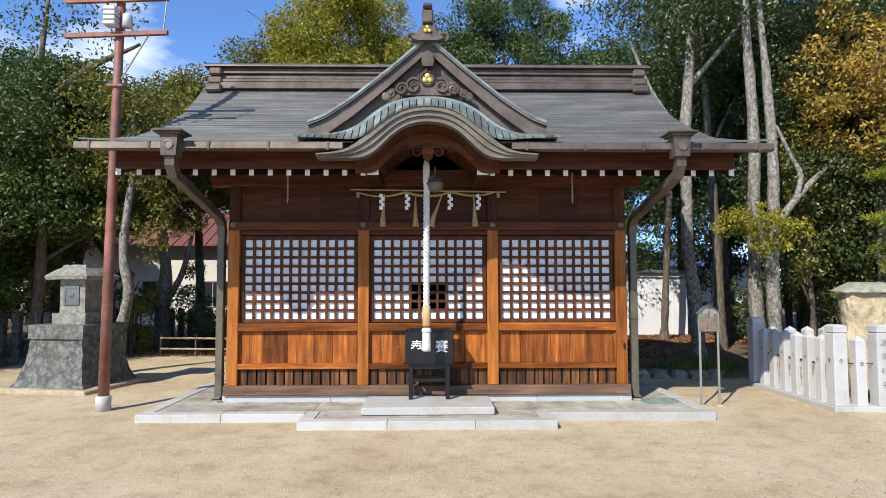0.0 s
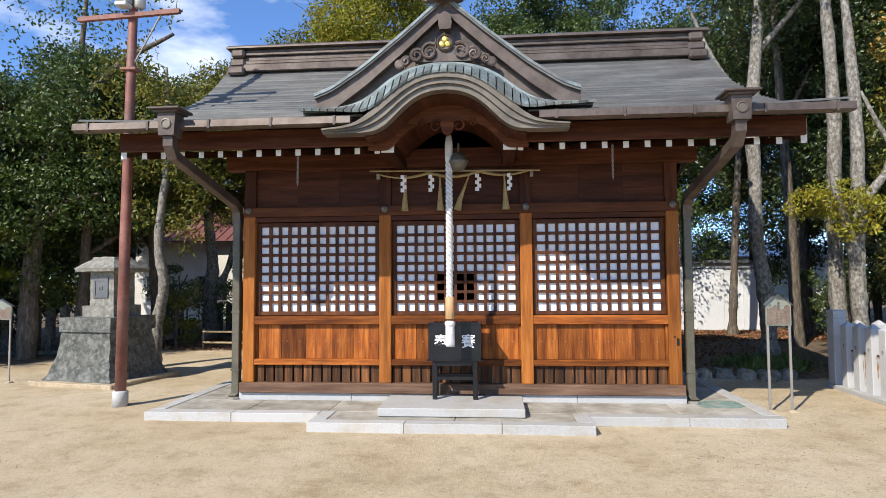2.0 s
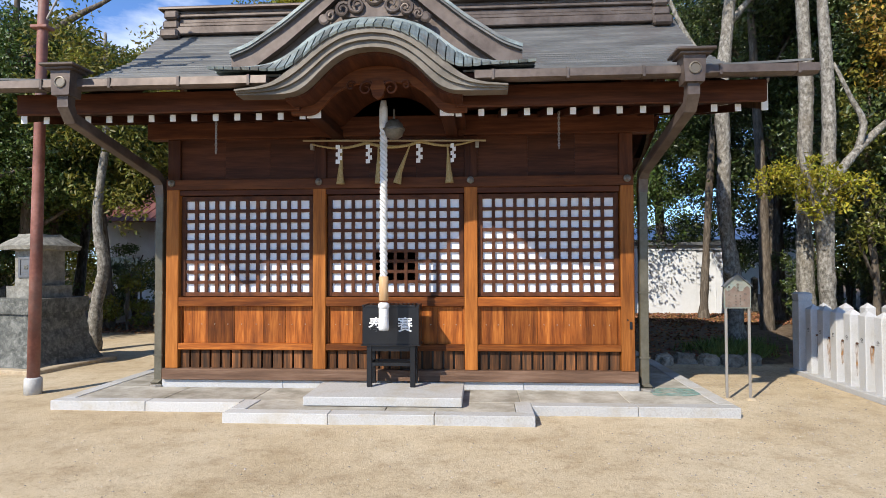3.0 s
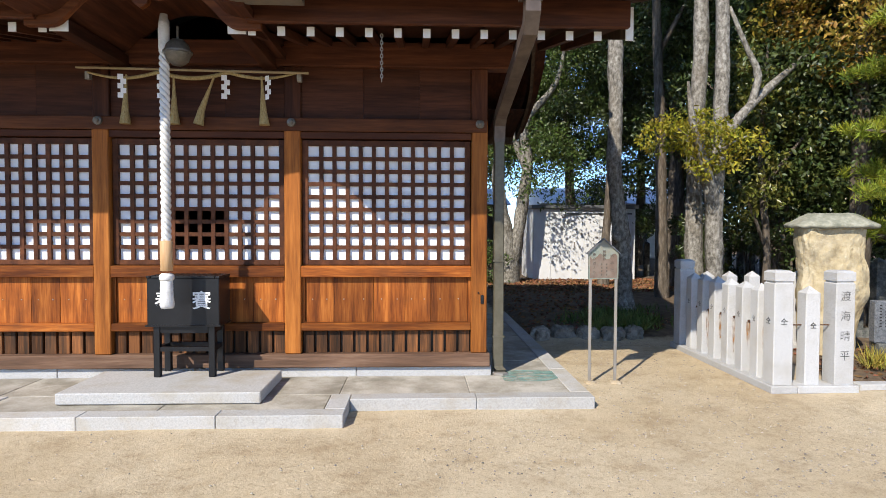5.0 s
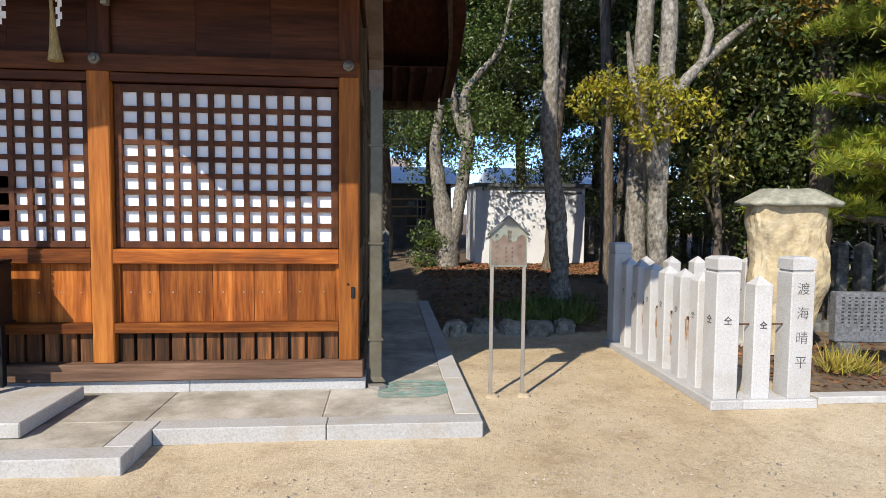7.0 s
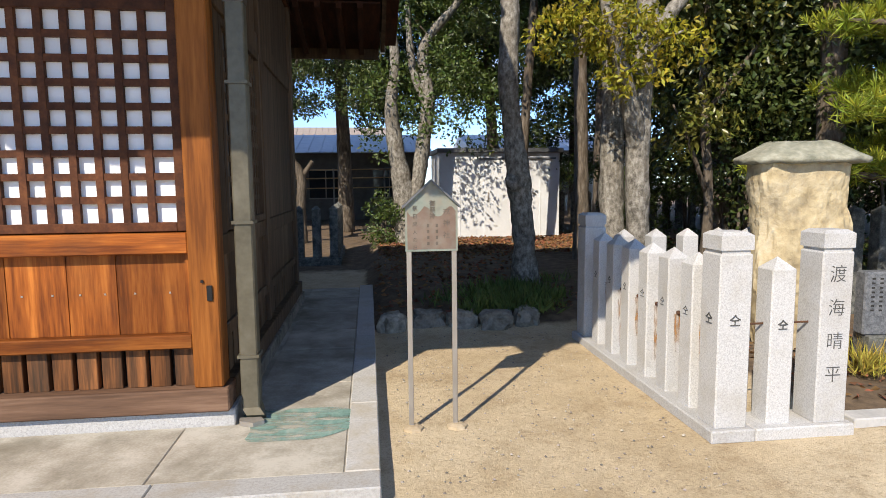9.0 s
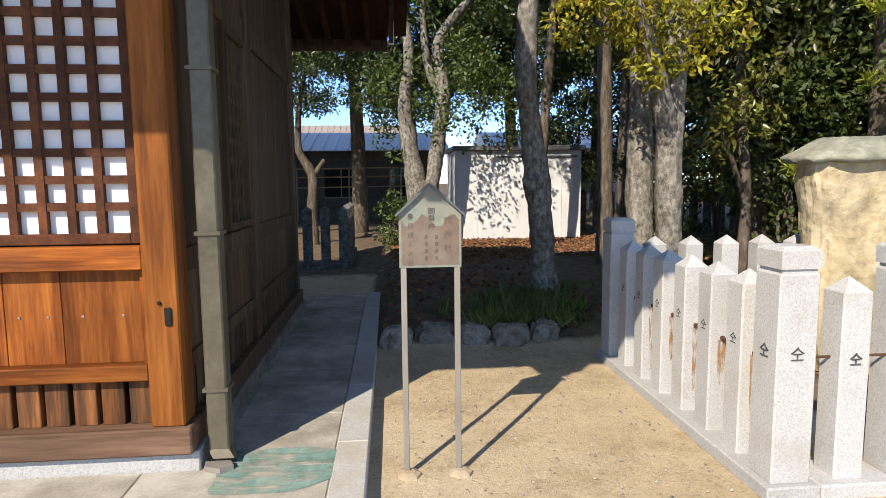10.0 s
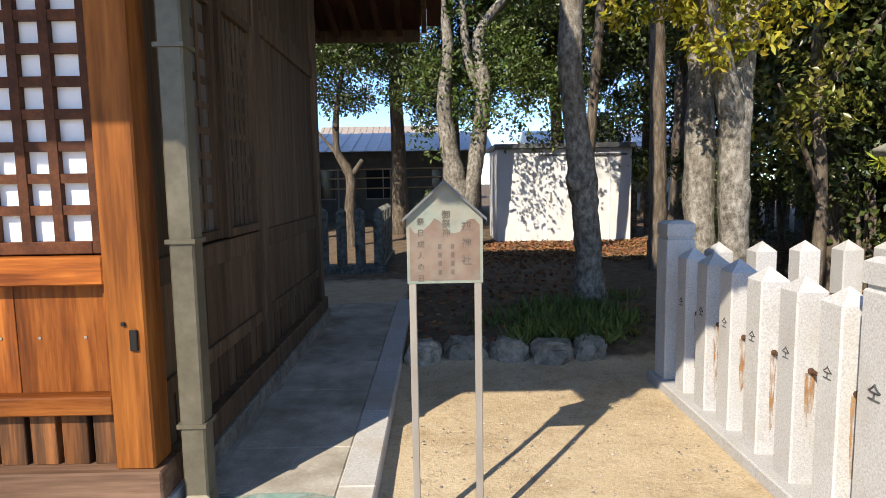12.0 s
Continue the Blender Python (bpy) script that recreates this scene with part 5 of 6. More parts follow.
def offering_box(x, y):
    o = thing("offering_box", (x, y, 0.185), "black lacquered wooden offering box on a stand with white characters", "offering box")
    body = part("chest", box(x - 0.32, x + 0.32, y - 0.16, y + 0.16, 0.655, 1.085, 0.006), black_paint, o)
    for sg in (-1, 1):
        part("rim", box(x + sg * 0.308 - 0.014, x + sg * 0.308 + 0.014, y - 0.165, y + 0.165, 1.085, 1.105), black_paint, o)
        part("rim", box(x - 0.279, x + 0.279, y + sg * 0.15 - 0.015, y + sg * 0.15 + 0.015, 1.085, 1.105), black_paint, o)
    for k in range(11):
        xx = x - 0.25 + 0.05 * k
        part("grate_bar", prism([(xx - 0.014, 1.087), (xx + 0.014, 1.087), (xx, 1.112)], y - 0.134, y + 0.134, "y"), black_paint, o)
    for sx in (-1, 1):
        for sy in (-1, 1):
            cx, cy = x + sx * 0.245, y + sy * 0.12
            part("leg", box(cx - 0.028, cx + 0.028, cy - 0.028, cy + 0.028, 0.185, 0.655, 0.004), black_paint, o)
        part("stretcher", box(x + sx * 0.245 - 0.02, x + sx * 0.245 + 0.02, y - 0.092, y + 0.092, 0.42, 0.46), black_paint, o)
        part("side_apron", box(x + sx * 0.245 - 0.016, x + sx * 0.245 + 0.016, y - 0.092, y + 0.092, 0.585, 0.648), black_paint, o)
    for sy in (-1, 1):
        part("stretcher", box(x - 0.217, x + 0.217, y + sy * 0.12 - 0.02, y + sy * 0.12 + 0.02, 0.42, 0.46), black_paint, o)
        part("front_apron", box(x - 0.217, x + 0.217, y + sy * 0.12 - 0.016, y + sy * 0.12 + 0.016, 0.585, 0.648), black_paint, o)
    part("base_board", box(x - 0.335, x + 0.335, y - 0.175, y + 0.175, 0.648, 0.664, 0.003), black_paint, o)
    for ch, xx in (("\u5949", -0.165), ("\u8cfd", 0.165)):
        written(ch, 0.175, pose(x + xx, y - 0.1625, 0.875, 90, 0, 0), white_paint, body, "lettering", 0.002, 0.0015)
    return o


offering_box(0.015, -0.31)


def bell_rope(x, y):
    r = thing("bell_rope", (x, y, 3.1), "thick twisted white bell rope with wooden grip and cotton tassel", "rope")
    strands = 3
    for s in range(strands):
        pts = []
        for k in range(150):
            z = 3.28 - k * (3.28 - 1.42) / 149
            a = 2 * math.pi * (s / strands + (3.28 - z) / 0.16)
            pts.append((x + 0.025 * math.cos(a), y + 0.025 * math.sin(a), z))
        part("strand", tube(pts, 0.0195, 6), rope_white, r, "", True)
    part("top_binding", tube([(x, y, 3.34), (x, y, 3.24), (x, y, 3.06), (x, y, 3.02)], [0.03, 0.046, 0.046, 0.04], 12), rope_white, r, "", True)
    part("grip", tube([(x, y, 1.43), (x, y, 1.425), (x, y, 1.175), (x, y, 1.17)], [0.045, 0.052, 0.052, 0.045], 16), pale_wood, r, "pale wooden grip sleeve", True)
    part("tassel", tube([(x, y, 1.15), (x, y, 1.12), (x, y, 1.0), (x, y, 0.88), (x, y, 0.85)], [0.042, 0.050, 0.052, 0.060, 0.05], 16, None, 0.06, random.Random(4)), rope_white, r, "white cotton tassel", True)
    part("tassel_knot", tube([(x, y, 1.145), (x, y, 1.13), (x, y, 1.10), (x, y, 1.085)], [0.05, 0.062, 0.062, 0.05], 12), rope_white, r, "", True)
    return r


bell_rope(-0.02, -0.735)


def round_bell(x, y, z):
    b = thing("round_bell", (x, y, z), "round old brass shrine bell hung under the beam", "bell")
    part("shell", lathe([(0.01, 0.115), (0.05, 0.105), (0.09, 0.065), (0.108, 0.01), (0.112, 0.0), (0.108, -0.02), (0.088, -0.07), (0.045, -0.105), (0.01, -0.112)], 22, (x, y, z)), bell_metal, b, "", True)
    part("band", lathe([(0.108, -0.012), (0.120, -0.008), (0.120, 0.008), (0.108, 0.012)], 22, (x, y, z)), bell_metal, b)
    part("hanger", tube([(x, y, z + 0.11), (x, y, z + 0.22)], 0.012, 8), bell_metal, b)
    return b


round_bell(0.095, -0.74, 3.02)


def sacred_rope():
    s = thing("straw_rope", (0, -0.09, 3.0), "straw rope on a bamboo pole with white paper streamers and tassels", "rope")
    part("bamboo", tube([(-1.10, -0.09, 3.05), (1.09, -0.16, 3.005)], 0.012, 8), soil_wood, s, "thin bamboo pole")
    xs = np.linspace(-0.98, 0.98, 50)
    pts = [(float(x), -0.115, 3.01 - 0.055 * abs(math.sin((x + 0.98) / 1.96 * 3 * math.pi)) + 0.01 * x) for x in xs]
    part("rope", tube(pts, [0.014 + 0.006 * math.cos(x * 2.2) for x in xs], 8), straw, s, "twisted straw rope", True)
    for x, lean in ((-0.62, -0.02), (-0.18, 0.0), (0.20, -0.16), (0.64, 0.02)):
        z0 = 2.98
        part("tassel", tube([(x, -0.12, z0), (x + 0.3 * lean, -0.12, z0 - 0.12), (x + 0.8 * lean, -0.12, z0 - 0.33), (x + lean, -0.12, z0 - 0.46)], [0.010, 0.014, 0.032, 0.052], 10, None, 0.12, random.Random(8)), straw, s, "dangling straw tassel")
    for x, turn in ((-0.66, 10), (-0.30, -8), (0.30, 12), (0.70, -35)):
        bm = bmesh.new()
        for k in range(5):
            dx = (0.0, 0.026, 0.0, 0.026, 0.0)[k]
            z = 2.98 - k * 0.043
            box(dx - 0.028, dx + 0.022, -0.001, 0.001, z - 0.05, z, 0, bm)
        bmesh.ops.rotate(bm, verts=bm.verts[:], cent=(0, 0, 0), matrix=Matrix.Rotation(radians(turn), 3, "Z"))
        bmesh.ops.translate(bm, verts=bm.verts[:], vec=(x, -0.145, 0))
        part("paper_streamer", bm, paper, s, "white zigzag paper streamer")
    for sg in (-1, 1):
        part("bracket", box(sg * 0.99 - 0.02, sg * 0.99 + 0.02, -0.105, -0.05, 2.94, 3.01), tube_metal, s)
    return s


sacred_rope()
for x in (-1.76, 1.83):
    c = thing("hanging_chain", (x, -1.02, 3.05), "thin dull metal chain hanging from the eave", "chain", "eave chains")
    for k in range(14):
        z = 3.10 - k * 0.027
        a = (k % 2) * math.pi / 2
        ring = [(x + 0.010 * math.cos(t) * math.cos(a), -1.02 + 0.010 * math.cos(t) * math.sin(a), z + 0.018 * math.sin(t)) for t in [2 * math.pi * i / 8 for i in range(9)]]
        part("link", tube(ring, 0.004, 5), tube_metal, c)
latch = thing("door_latch", (2.73, -0.055, 0.84), "small black iron latch on the corner post", "latch")
part("plate", box(2.745, 2.775, -0.062, -0.05, 0.80, 0.885, 0.003), black_paint, latch)
part("knob", box(2.715, 2.73, -0.062, -0.05, 0.90, 0.915, 0.002), black_paint, latch)

# edging stones
rnd = random.Random(21)
x = 3.70
while x < 5.30:
    w = rnd.uniform(0.12, 0.20)
    bm = bmesh.new()
    bmesh.ops.create_icosphere(bm, subdivisions=3, radius=1)
    for v in bm.verts:
        f_ = 1 + 0.38 * noise.noise(v.co * 1.6 + Vector((x * 3, 0, 0))) + 0.16 * noise.noise(v.co * 4.5 + Vector((x * 7, 2, 0)))
        c = v.co
        v.co = Vector((math.copysign(abs(c.x) ** 0.7, c.x) * w, math.copysign(abs(c.y) ** 0.6, c.y) * 0.12, math.copysign(abs(c.z) ** 0.6, c.z) * rnd.uniform(0.118, 0.126))) * f_ + Vector((x + w, 2.46 + 0.06 * math.sin(x * 5), 0.05))
    tagged(part("edging_stone", bm, rock, None, ""), "rough grey field stone edging the planted bed", "stone", "edging stones")
    x += 2 * w + 0.02


# ---- sheds and houses behind ----
def storage_shed():
    s = thing("storage_shed", (6.6, 11.0, 0.06), "white steel storage shed with a dark flat roof", "shed")
    x0, x1, y0, y1, z1 = 5.20, 7.95, 10.2, 12.0, 2.08
    part("body", box(x0, x1, y0, y1, 0.12, z1, 0.01), shed_paint, s)
    part("roof", box(x0 - 0.06, x1 + 0.06, y0 - 0.10, y1 + 0.06, z1, z1 + 0.10, 0.01), shed_dark, s, "dark grey roof edge")
    d = part("sliding_door", box(x0 + 1.0, x0 + 1.78, y0 - 0.02, y0 - 0.002, 0.16, z1 - 0.16, 0.004), shed_paint, s)
    part("door_handle", box(x0 + 1.08, x0 + 1.11, y0 - 0.04, y0 - 0.02, 1.0, 1.2), tube_metal, d)
    part("door_track", box(x0 + 0.9, x1 - 0.1, y0 - 0.03, y0 - 0.002, z1 - 0.15, z1 - 0.11), shed_dark, s)
    for x in (x0 + 0.45, x1 - 0.45):
        part("wall_seam", box(x - 0.012, x + 0.012, y0 - 0.012, y0 - 0.001, 0.14, z1 - 0.02), shed_paint, s)
    for x in (x0 + 0.2, 6.6, x1 - 0.2):
        part("block", box(x - 0.12, x + 0.12, y0 + 0.02, y0 + 0.25, -0.02, 0.12), concrete, s)


storage_shed()


def low_house(x0, x1, y0, y1, h, roof_mat, wall_mat, label, roof_h=0.9):
    s = thing("house", ((x0 + x1) / 2, (y0 + y1) / 2, 0), label, "house")
    w = part("wall", box(x0, x1, y0, y1, -0.02, h), wall_mat, s)
    n = max(2, int((x1 - x0) / 2.2))
    for k in range(n):
        c = x0 + (x1 - x0) * (k + 0.5) / n
        win = part("window", box(c - 0.6, c + 0.6, y0 - 0.04, y0 - 0.002, 0.9, 1.9), glass_dark, w, "dark glass window")
        part("frame", box(c - 0.64, c + 0.64, y0 - 0.06, y0 - 0.002, 1.9, 1.95), tube_metal, win)
        part("frame", box(c - 0.64, c + 0.64, y0 - 0.06, y0 - 0.002, 0.85, 0.9), tube_metal, win)
        part("frame", box(c - 0.02, c + 0.02, y0 - 0.05, y0 - 0.002, 0.9, 1.9), tube_metal, win)
    ym = (y0 + y1) / 2
    rf = part("roof", prism([(y0 - 0.6, h), (y1 + 0.6, h), (ym, h + roof_h)], x0 - 0.4, x1 + 0.4, "x"), roof_mat, s)
    for k in range(int((x1 - x0 + 0.8) / 0.45)):
        x = x0 - 0.4 + 0.2 + 0.45 * k
        part("roof_seam", prism([(y0 - 0.6, h + 0.002), (ym, h + roof_h + 0.002), (ym, h + roof_h + 0.04), (y0 - 0.6, h + 0.04)], x - 0.015, x + 0.015, "x"), roof_mat, rf)
    return s


low_house(-1.5, 5.6, 20.0, 26.0, 2.55, blue_metal, dull_wall, "low grey house with a pale sheet-metal roof beyond the trees")
low_house(8.2, 16.0, 22.0, 28.0, 2.7, blue_metal, plaster, "low cream house with a pale metal roof beyond the trees")
low_house(-15.0, -8.0, 17.5, 24.0, 3.4, red_tile, plaster, "cream house with a red-brown tiled roof beyond the trees", 1.9)
low_house(-4.0, 4.6, 40.0, 48.0, 3.6, tan_tile, plaster, "distant cream house with a faded beige tiled roof", 2.0)


def drying_rack(x0, x1, y):
    """Poles laid level on posts before the far house."""
    d = thing("drying_rack", ((x0 + x1) / 2, y, 0), "grey drying poles on thin posts before the low house", "rack")
    for x in (x0, (x0 + x1) / 2, x1):
        part("post", tube([(x, y, -0.02), (x, y, 1.95)], 0.03, 8), tube_metal, d)
    for z in (1.25, 1.60, 1.90):
        part("pole", tube([(x0 - 0.3, y, z), (x1 + 0.3, y, z + 0.03)], 0.022, 8), pale_wood, d)


drying_rack(0.6, 4.2, 18.9)


# ---- background fences ----
def far_fence(x0, y0, x1, y1, n, h, label):
    f_ = thing("stone_fence", ((x0 + x1) / 2, (y0 + y1) / 2, 0), label, "fence")
    for k in range(n):
        t = k / (n - 1)
        small_post(x0 + (x1 - x0) * t, y0 + (y1 - y0) * t, h, 0.075, old_stone, f_)
    d = Vector((x1 - x0, y1 - y0, 0)).normalized()
    p_ = Vector((-d.y, d.x, 0)) * 0.11
    a, b = Vector((x0, y0, 0)) - d * 0.12, Vector((x1, y1, 0)) + d * 0.12
    part("base_kerb", prism([tuple((v)[:2]) for v in (a - p_, b - p_, b + p_, a + p_)], -0.02, 0.12, "z"), old_stone, f_)


far_fence(-1.2, 7.6, 3.0, 7.6, 15, 1.05, "grey stone post fence in the shade behind the hall")
far_fence(3.0, 7.9, 3.0, 9.6, 6, 1.05, "grey stone post fence in the shade behind the hall")
far_fence(8.4, 11.5, 15.0, 11.5, 20, 1.2, "dark stone post fence at the edge of the grove")
far_fence(-14.5, 4.6, -8.6, 5.4, 20, 1.15, "grey stone post fence under dark trees")
far_fence(-8.2, 10.4, -3.6, 10.4, 17, 1.05, "dark stone post fence behind low shrubs")
far_fence(8.1, 2.5, 11.2, 2.3, 11, 1.15, "shaded grey stone post fence behind the monument")


def bamboo_rail(x0, x1, y):
    """A low rail of bamboo on short stakes."""
    r = thing("bamboo_rail", ((x0 + x1) / 2, y, 0), "low bamboo rail on short stakes before the shrubs", "rail")
    for z in (0.16, 0.42):
        part("rail", tube([(x0, y, z + 0.02), ((x0 + x1) / 2, y - 0.02, z), (x1, y, z + 0.01)], 0.024, 8), soil_wood, r)
    n = 5
    for k in range(n):
        x = x0 + (x1 - x0) * k / (n - 1)
        part("stake", tube([(x, y + 0.04, -0.05), (x, y + 0.04, 0.52)], 0.022, 7), bark_brown, r)


bamboo_rail(-6.6, -3.2, 6.6)


# ---- trees ----
def limb_mesh(paths, seed, seg=9):
    bm = bmesh.new()
    rnd_ = random.Random(seed)
    for pts in paths:
        sp = smooth_path(pts, 8)
        tube([v[:3] for v in sp], [max(0.012, v[3]) * (1 + 0.16 * noise.noise((v[0], v[1] + seed, v[2] * 2.4))) for v in sp], seg, bm, 0.09, rnd_)
    return bm


def tree(x, y, paths, clumps, bark, leaf, label, seed, per=260, length=0.11, width=0.05, category="tree", droop=0.25, name="tree"):
    """paths: limbs of (x, y, z, radius) from the foot; clumps: (x, y, z, radius); all from the foot."""
    t = thing(name, (x, y, 0), label, category)
    o = part("trunk", limb_mesh([[Vector(q) for q in p_] for p_ in paths[:1]], seed), bark, t, "", True)
    o.matrix_parent_inverse = Matrix.Identity(4)
    for k, p_ in enumerate(paths[1:]):
        o = part("limb", limb_mesh([[Vector(q) for q in p_]], seed + k + 1, 7), bark, t, "", True)
        o.matrix_parent_inverse = Matrix.Identity(4)
    if clumps:
        o = foliage("crown", clumps, per, length, width, leaf, t, seed, "", droop)
        o.matrix_parent_inverse = Matrix.Identity(4)
    return t


def crown_clumps(cx, cy, cz, rx, ry, rz, n, seed, rmin=0.45, rmax=0.85, hollow=0.45):
    rng = random.Random(seed)
    out = []
    while len(out) < n:
        a, b, c = (rng.uniform(-1, 1) for _ in range(3))
        d = math.sqrt(a * a + b * b + c * c)
        if d > 1 or d < hollow:
            continue
        out.append((cx + a * rx, cy + b * ry, cz + c * rz, rng.uniform(rmin, rmax)))
    return out


def grove_tree(x, y, h, r, seed, bark, leaf, label, n=46, per=230, length=0.13, width=0.06, low=0.35):
    """A tree of the grove with a forked trunk and a wide uneven crown."""
    rng = random.Random(seed)
    lean = (rng.uniform(-0.5, 0.5), rng.uniform(-0.5, 0.5))
    tr = 0.06 + 0.010 * h
    paths = [[(0, 0, -0.1, tr * 1.3), (lean[0] * 0.2, lean[1] * 0.2, h * 0.2, tr), (lean[0] * 0.6, lean[1] * 0.6, h * 0.5, tr * 0.7), (lean[0], lean[1], h * 0.9, tr * 0.2)]]
    for k in range(5):
        a = rng.uniform(0, 6.28)
        z0 = h * rng.uniform(0.3, 0.65)
        f_ = z0 / h
        paths.append([(lean[0] * f_, lean[1] * f_, z0, tr * 0.45), (lean[0] * f_ + math.cos(a) * r * 0.45, lean[1] * f_ + math.sin(a) * r * 0.45, z0 + h * 0.1, tr * 0.28), (lean[0] * f_ + math.cos(a) * r * 0.85, lean[1] * f_ + math.sin(a) * r * 0.85, z0 + h * 0.2, tr * 0.1)])
    zc = h * (low + 1) / 2
    clumps = crown_clumps(lean[0], lean[1], zc, r, r, h * (1 - low) / 2, n, seed, 0.45, 0.85, 0.3)
    return tree(x, y, paths, clumps, bark, leaf, label, seed, per, length, width)


EVER = "broad evergreen grove tree with a dense leafy crown"
grove = [
    # behind and left of the hall
    (-5.2, 9.8, 7.6, 2.1, leaf_olive, bark_brown, 0.52), (-9.6, 7.4, 7.4, 2.4, leaf_green, bark_brown, 0.36), (-7.6, 12.0, 8.6, 2.6, leaf_olive, bark_brown, 0.45),
    (-12.5, 6.6, 7.2, 2.8, leaf_green, bark_brown, 0.06), (-10.8, 10.0, 8.0, 2.2, leaf_olive, bark_brown, 0.40), (-16.0, 8.6, 7.6, 2.6, leaf_green, bark_brown, 0.05),
    (-4.2, 12.0, 9.2, 2.6, leaf_olive, bark_brown, 0.40), (-2.6, 12.5, 12.2, 2.7, leaf_yellow, bark_brown, 0.5), (-4.9, 13.6, 11.0, 2.2, leaf_olive, bark_brown, 0.5), (3.0, 14.2, 12.6, 3.0, leaf_green, bark_brown, 0.56),
    (-16.5, 3.0, 7.8, 3.0, leaf_dark, bark_brown, 0.03), (-12.6, 2.6, 6.4, 1.9, leaf_dark, bark_brown, 0.05),
    # The tree at (-14.4, 14.4) is added to shade part of the house wall.
    (-17.4, 18.5, 8.0, 2.4, leaf_olive, bark_brown, 0.02), (-14.4, 14.4, 6.2, 1.2, leaf_green, bark_brown, 0.30), (-1.0, 17.5, 10.6, 2.6, leaf_olive, bark_brown, 0.45),
    (-8.9, 5.4, 6.6, 1.9, leaf_green, bark_brown, 0.42), (-10.6, 4.6, 6.6, 1.9, leaf_green, bark_brown, 0.10), (-8.3, 7.6, 7.0, 1.9, leaf_olive, bark_brown, 0.42),
    (0.6, 13.0, 9.0, 2.4, leaf_green, bark_brown, 0.45),
    # right of the hall
    (8.4, 4.6, 8.0, 1.5, leaf_dark, bark_brown, 0.10), (10.2, 6.0, 9.0, 2.0, leaf_dark, bark_brown, 0.03),
    (9.2, 10.4, 10.6, 2.8, leaf_dark, bark_brown, 0.14), (12.4, 8.6, 10.5, 3.2, leaf_dark, bark_brown, 0.04), (9.6, 6.6, 9.4, 2.1, leaf_dark, bark_brown, 0.10),
    (15.2, 5.6, 10.5, 3.2, leaf_dark, bark_brown, 0.03), (13.6, 12.6, 11.5, 3.4, leaf_dark, bark_brown, 0.05), (17.2, 10.0, 11.5, 3.6, leaf_dark, bark_brown, 0.02),
    (7.4, 14.6, 11.0, 3.0, leaf_green, bark_brown, 0.30), (11.2, 3.9, 8.6, 2.0, leaf_dark, bark_brown, 0.05), (13.4, 1.6, 8.6, 2.2, leaf_dark, bark_brown, 0.05),
    (8.2, 8.3, 10.6, 2.2, leaf_dark, bark_brown, 0.45), (4.6, 17.0, 11.0, 3.0, leaf_dark, bark_brown, 0.3), (10.6, 17.0, 11.0, 3.2, leaf_dark, bark_brown, 0.1),
]
for k, (x, y, h, r, leaf, bark, low) in enumerate(grove):
    words = {"evergreen_leaf": "green", "dark_evergreen_leaf": "dark glossy", "olive_leaf": "olive-green", "yellow_green_leaf": "sunlit yellow-green"}[leaf.name]
    grove_tree(x, y, h, r, 100 + k, bark, leaf, words + " " + EVER, int(58 + 14 * r), 230 if abs(x) > 12 else 430 if y > 9 else 520, 0.18 if abs(x) > 12 else 0.125 if y > 9 else 0.10, 0.085 if abs(x) > 12 else 0.062 if y > 9 else 0.050, low=low)

# pale leaning trunk with a knob, beside the shed
tree(5.56, 3.98, [[(0, 0, 0.0, 0.21), (-0.02, -0.02, 0.45, 0.155), (-0.06, -0.10, 0.9, 0.14), (-0.15, -0.21, 1.5, 0.135), (-0.21, -0.22, 2.0, 0.12), (-0.27, -0.22, 2.5, 0.118), (-0.25, -0.2, 3.4, 0.115), (-0.22, -0.1, 4.8, 0.12), (0.05, 0.2, 6.4, 0.10), (0.2, 0.3, 8.5, 0.06)],
                  [(-0.14, -0.25, 1.36, 0.09), (-0.24, -0.30, 1.43, 0.10), (-0.31, -0.32, 1.48, 0.04)],
                  [(-0.2, -0.1, 4.7, 0.08), (-0.8, 0.1, 5.8, 0.05), (-1.2, 0.3, 7.0, 0.025)], [(0.05, 0.2, 6.0, 0.07), (0.8, 0.1, 6.9, 0.045), (1.4, 0.0, 7.7, 0.02)]],
     crown_clumps(0, 0.6, 8.0, 1.9, 1.6, 1.4, 26, 61), bark_pale, leaf_dark, "tall mottled pale-barked tree with a knobbed curving trunk", 61, 200)
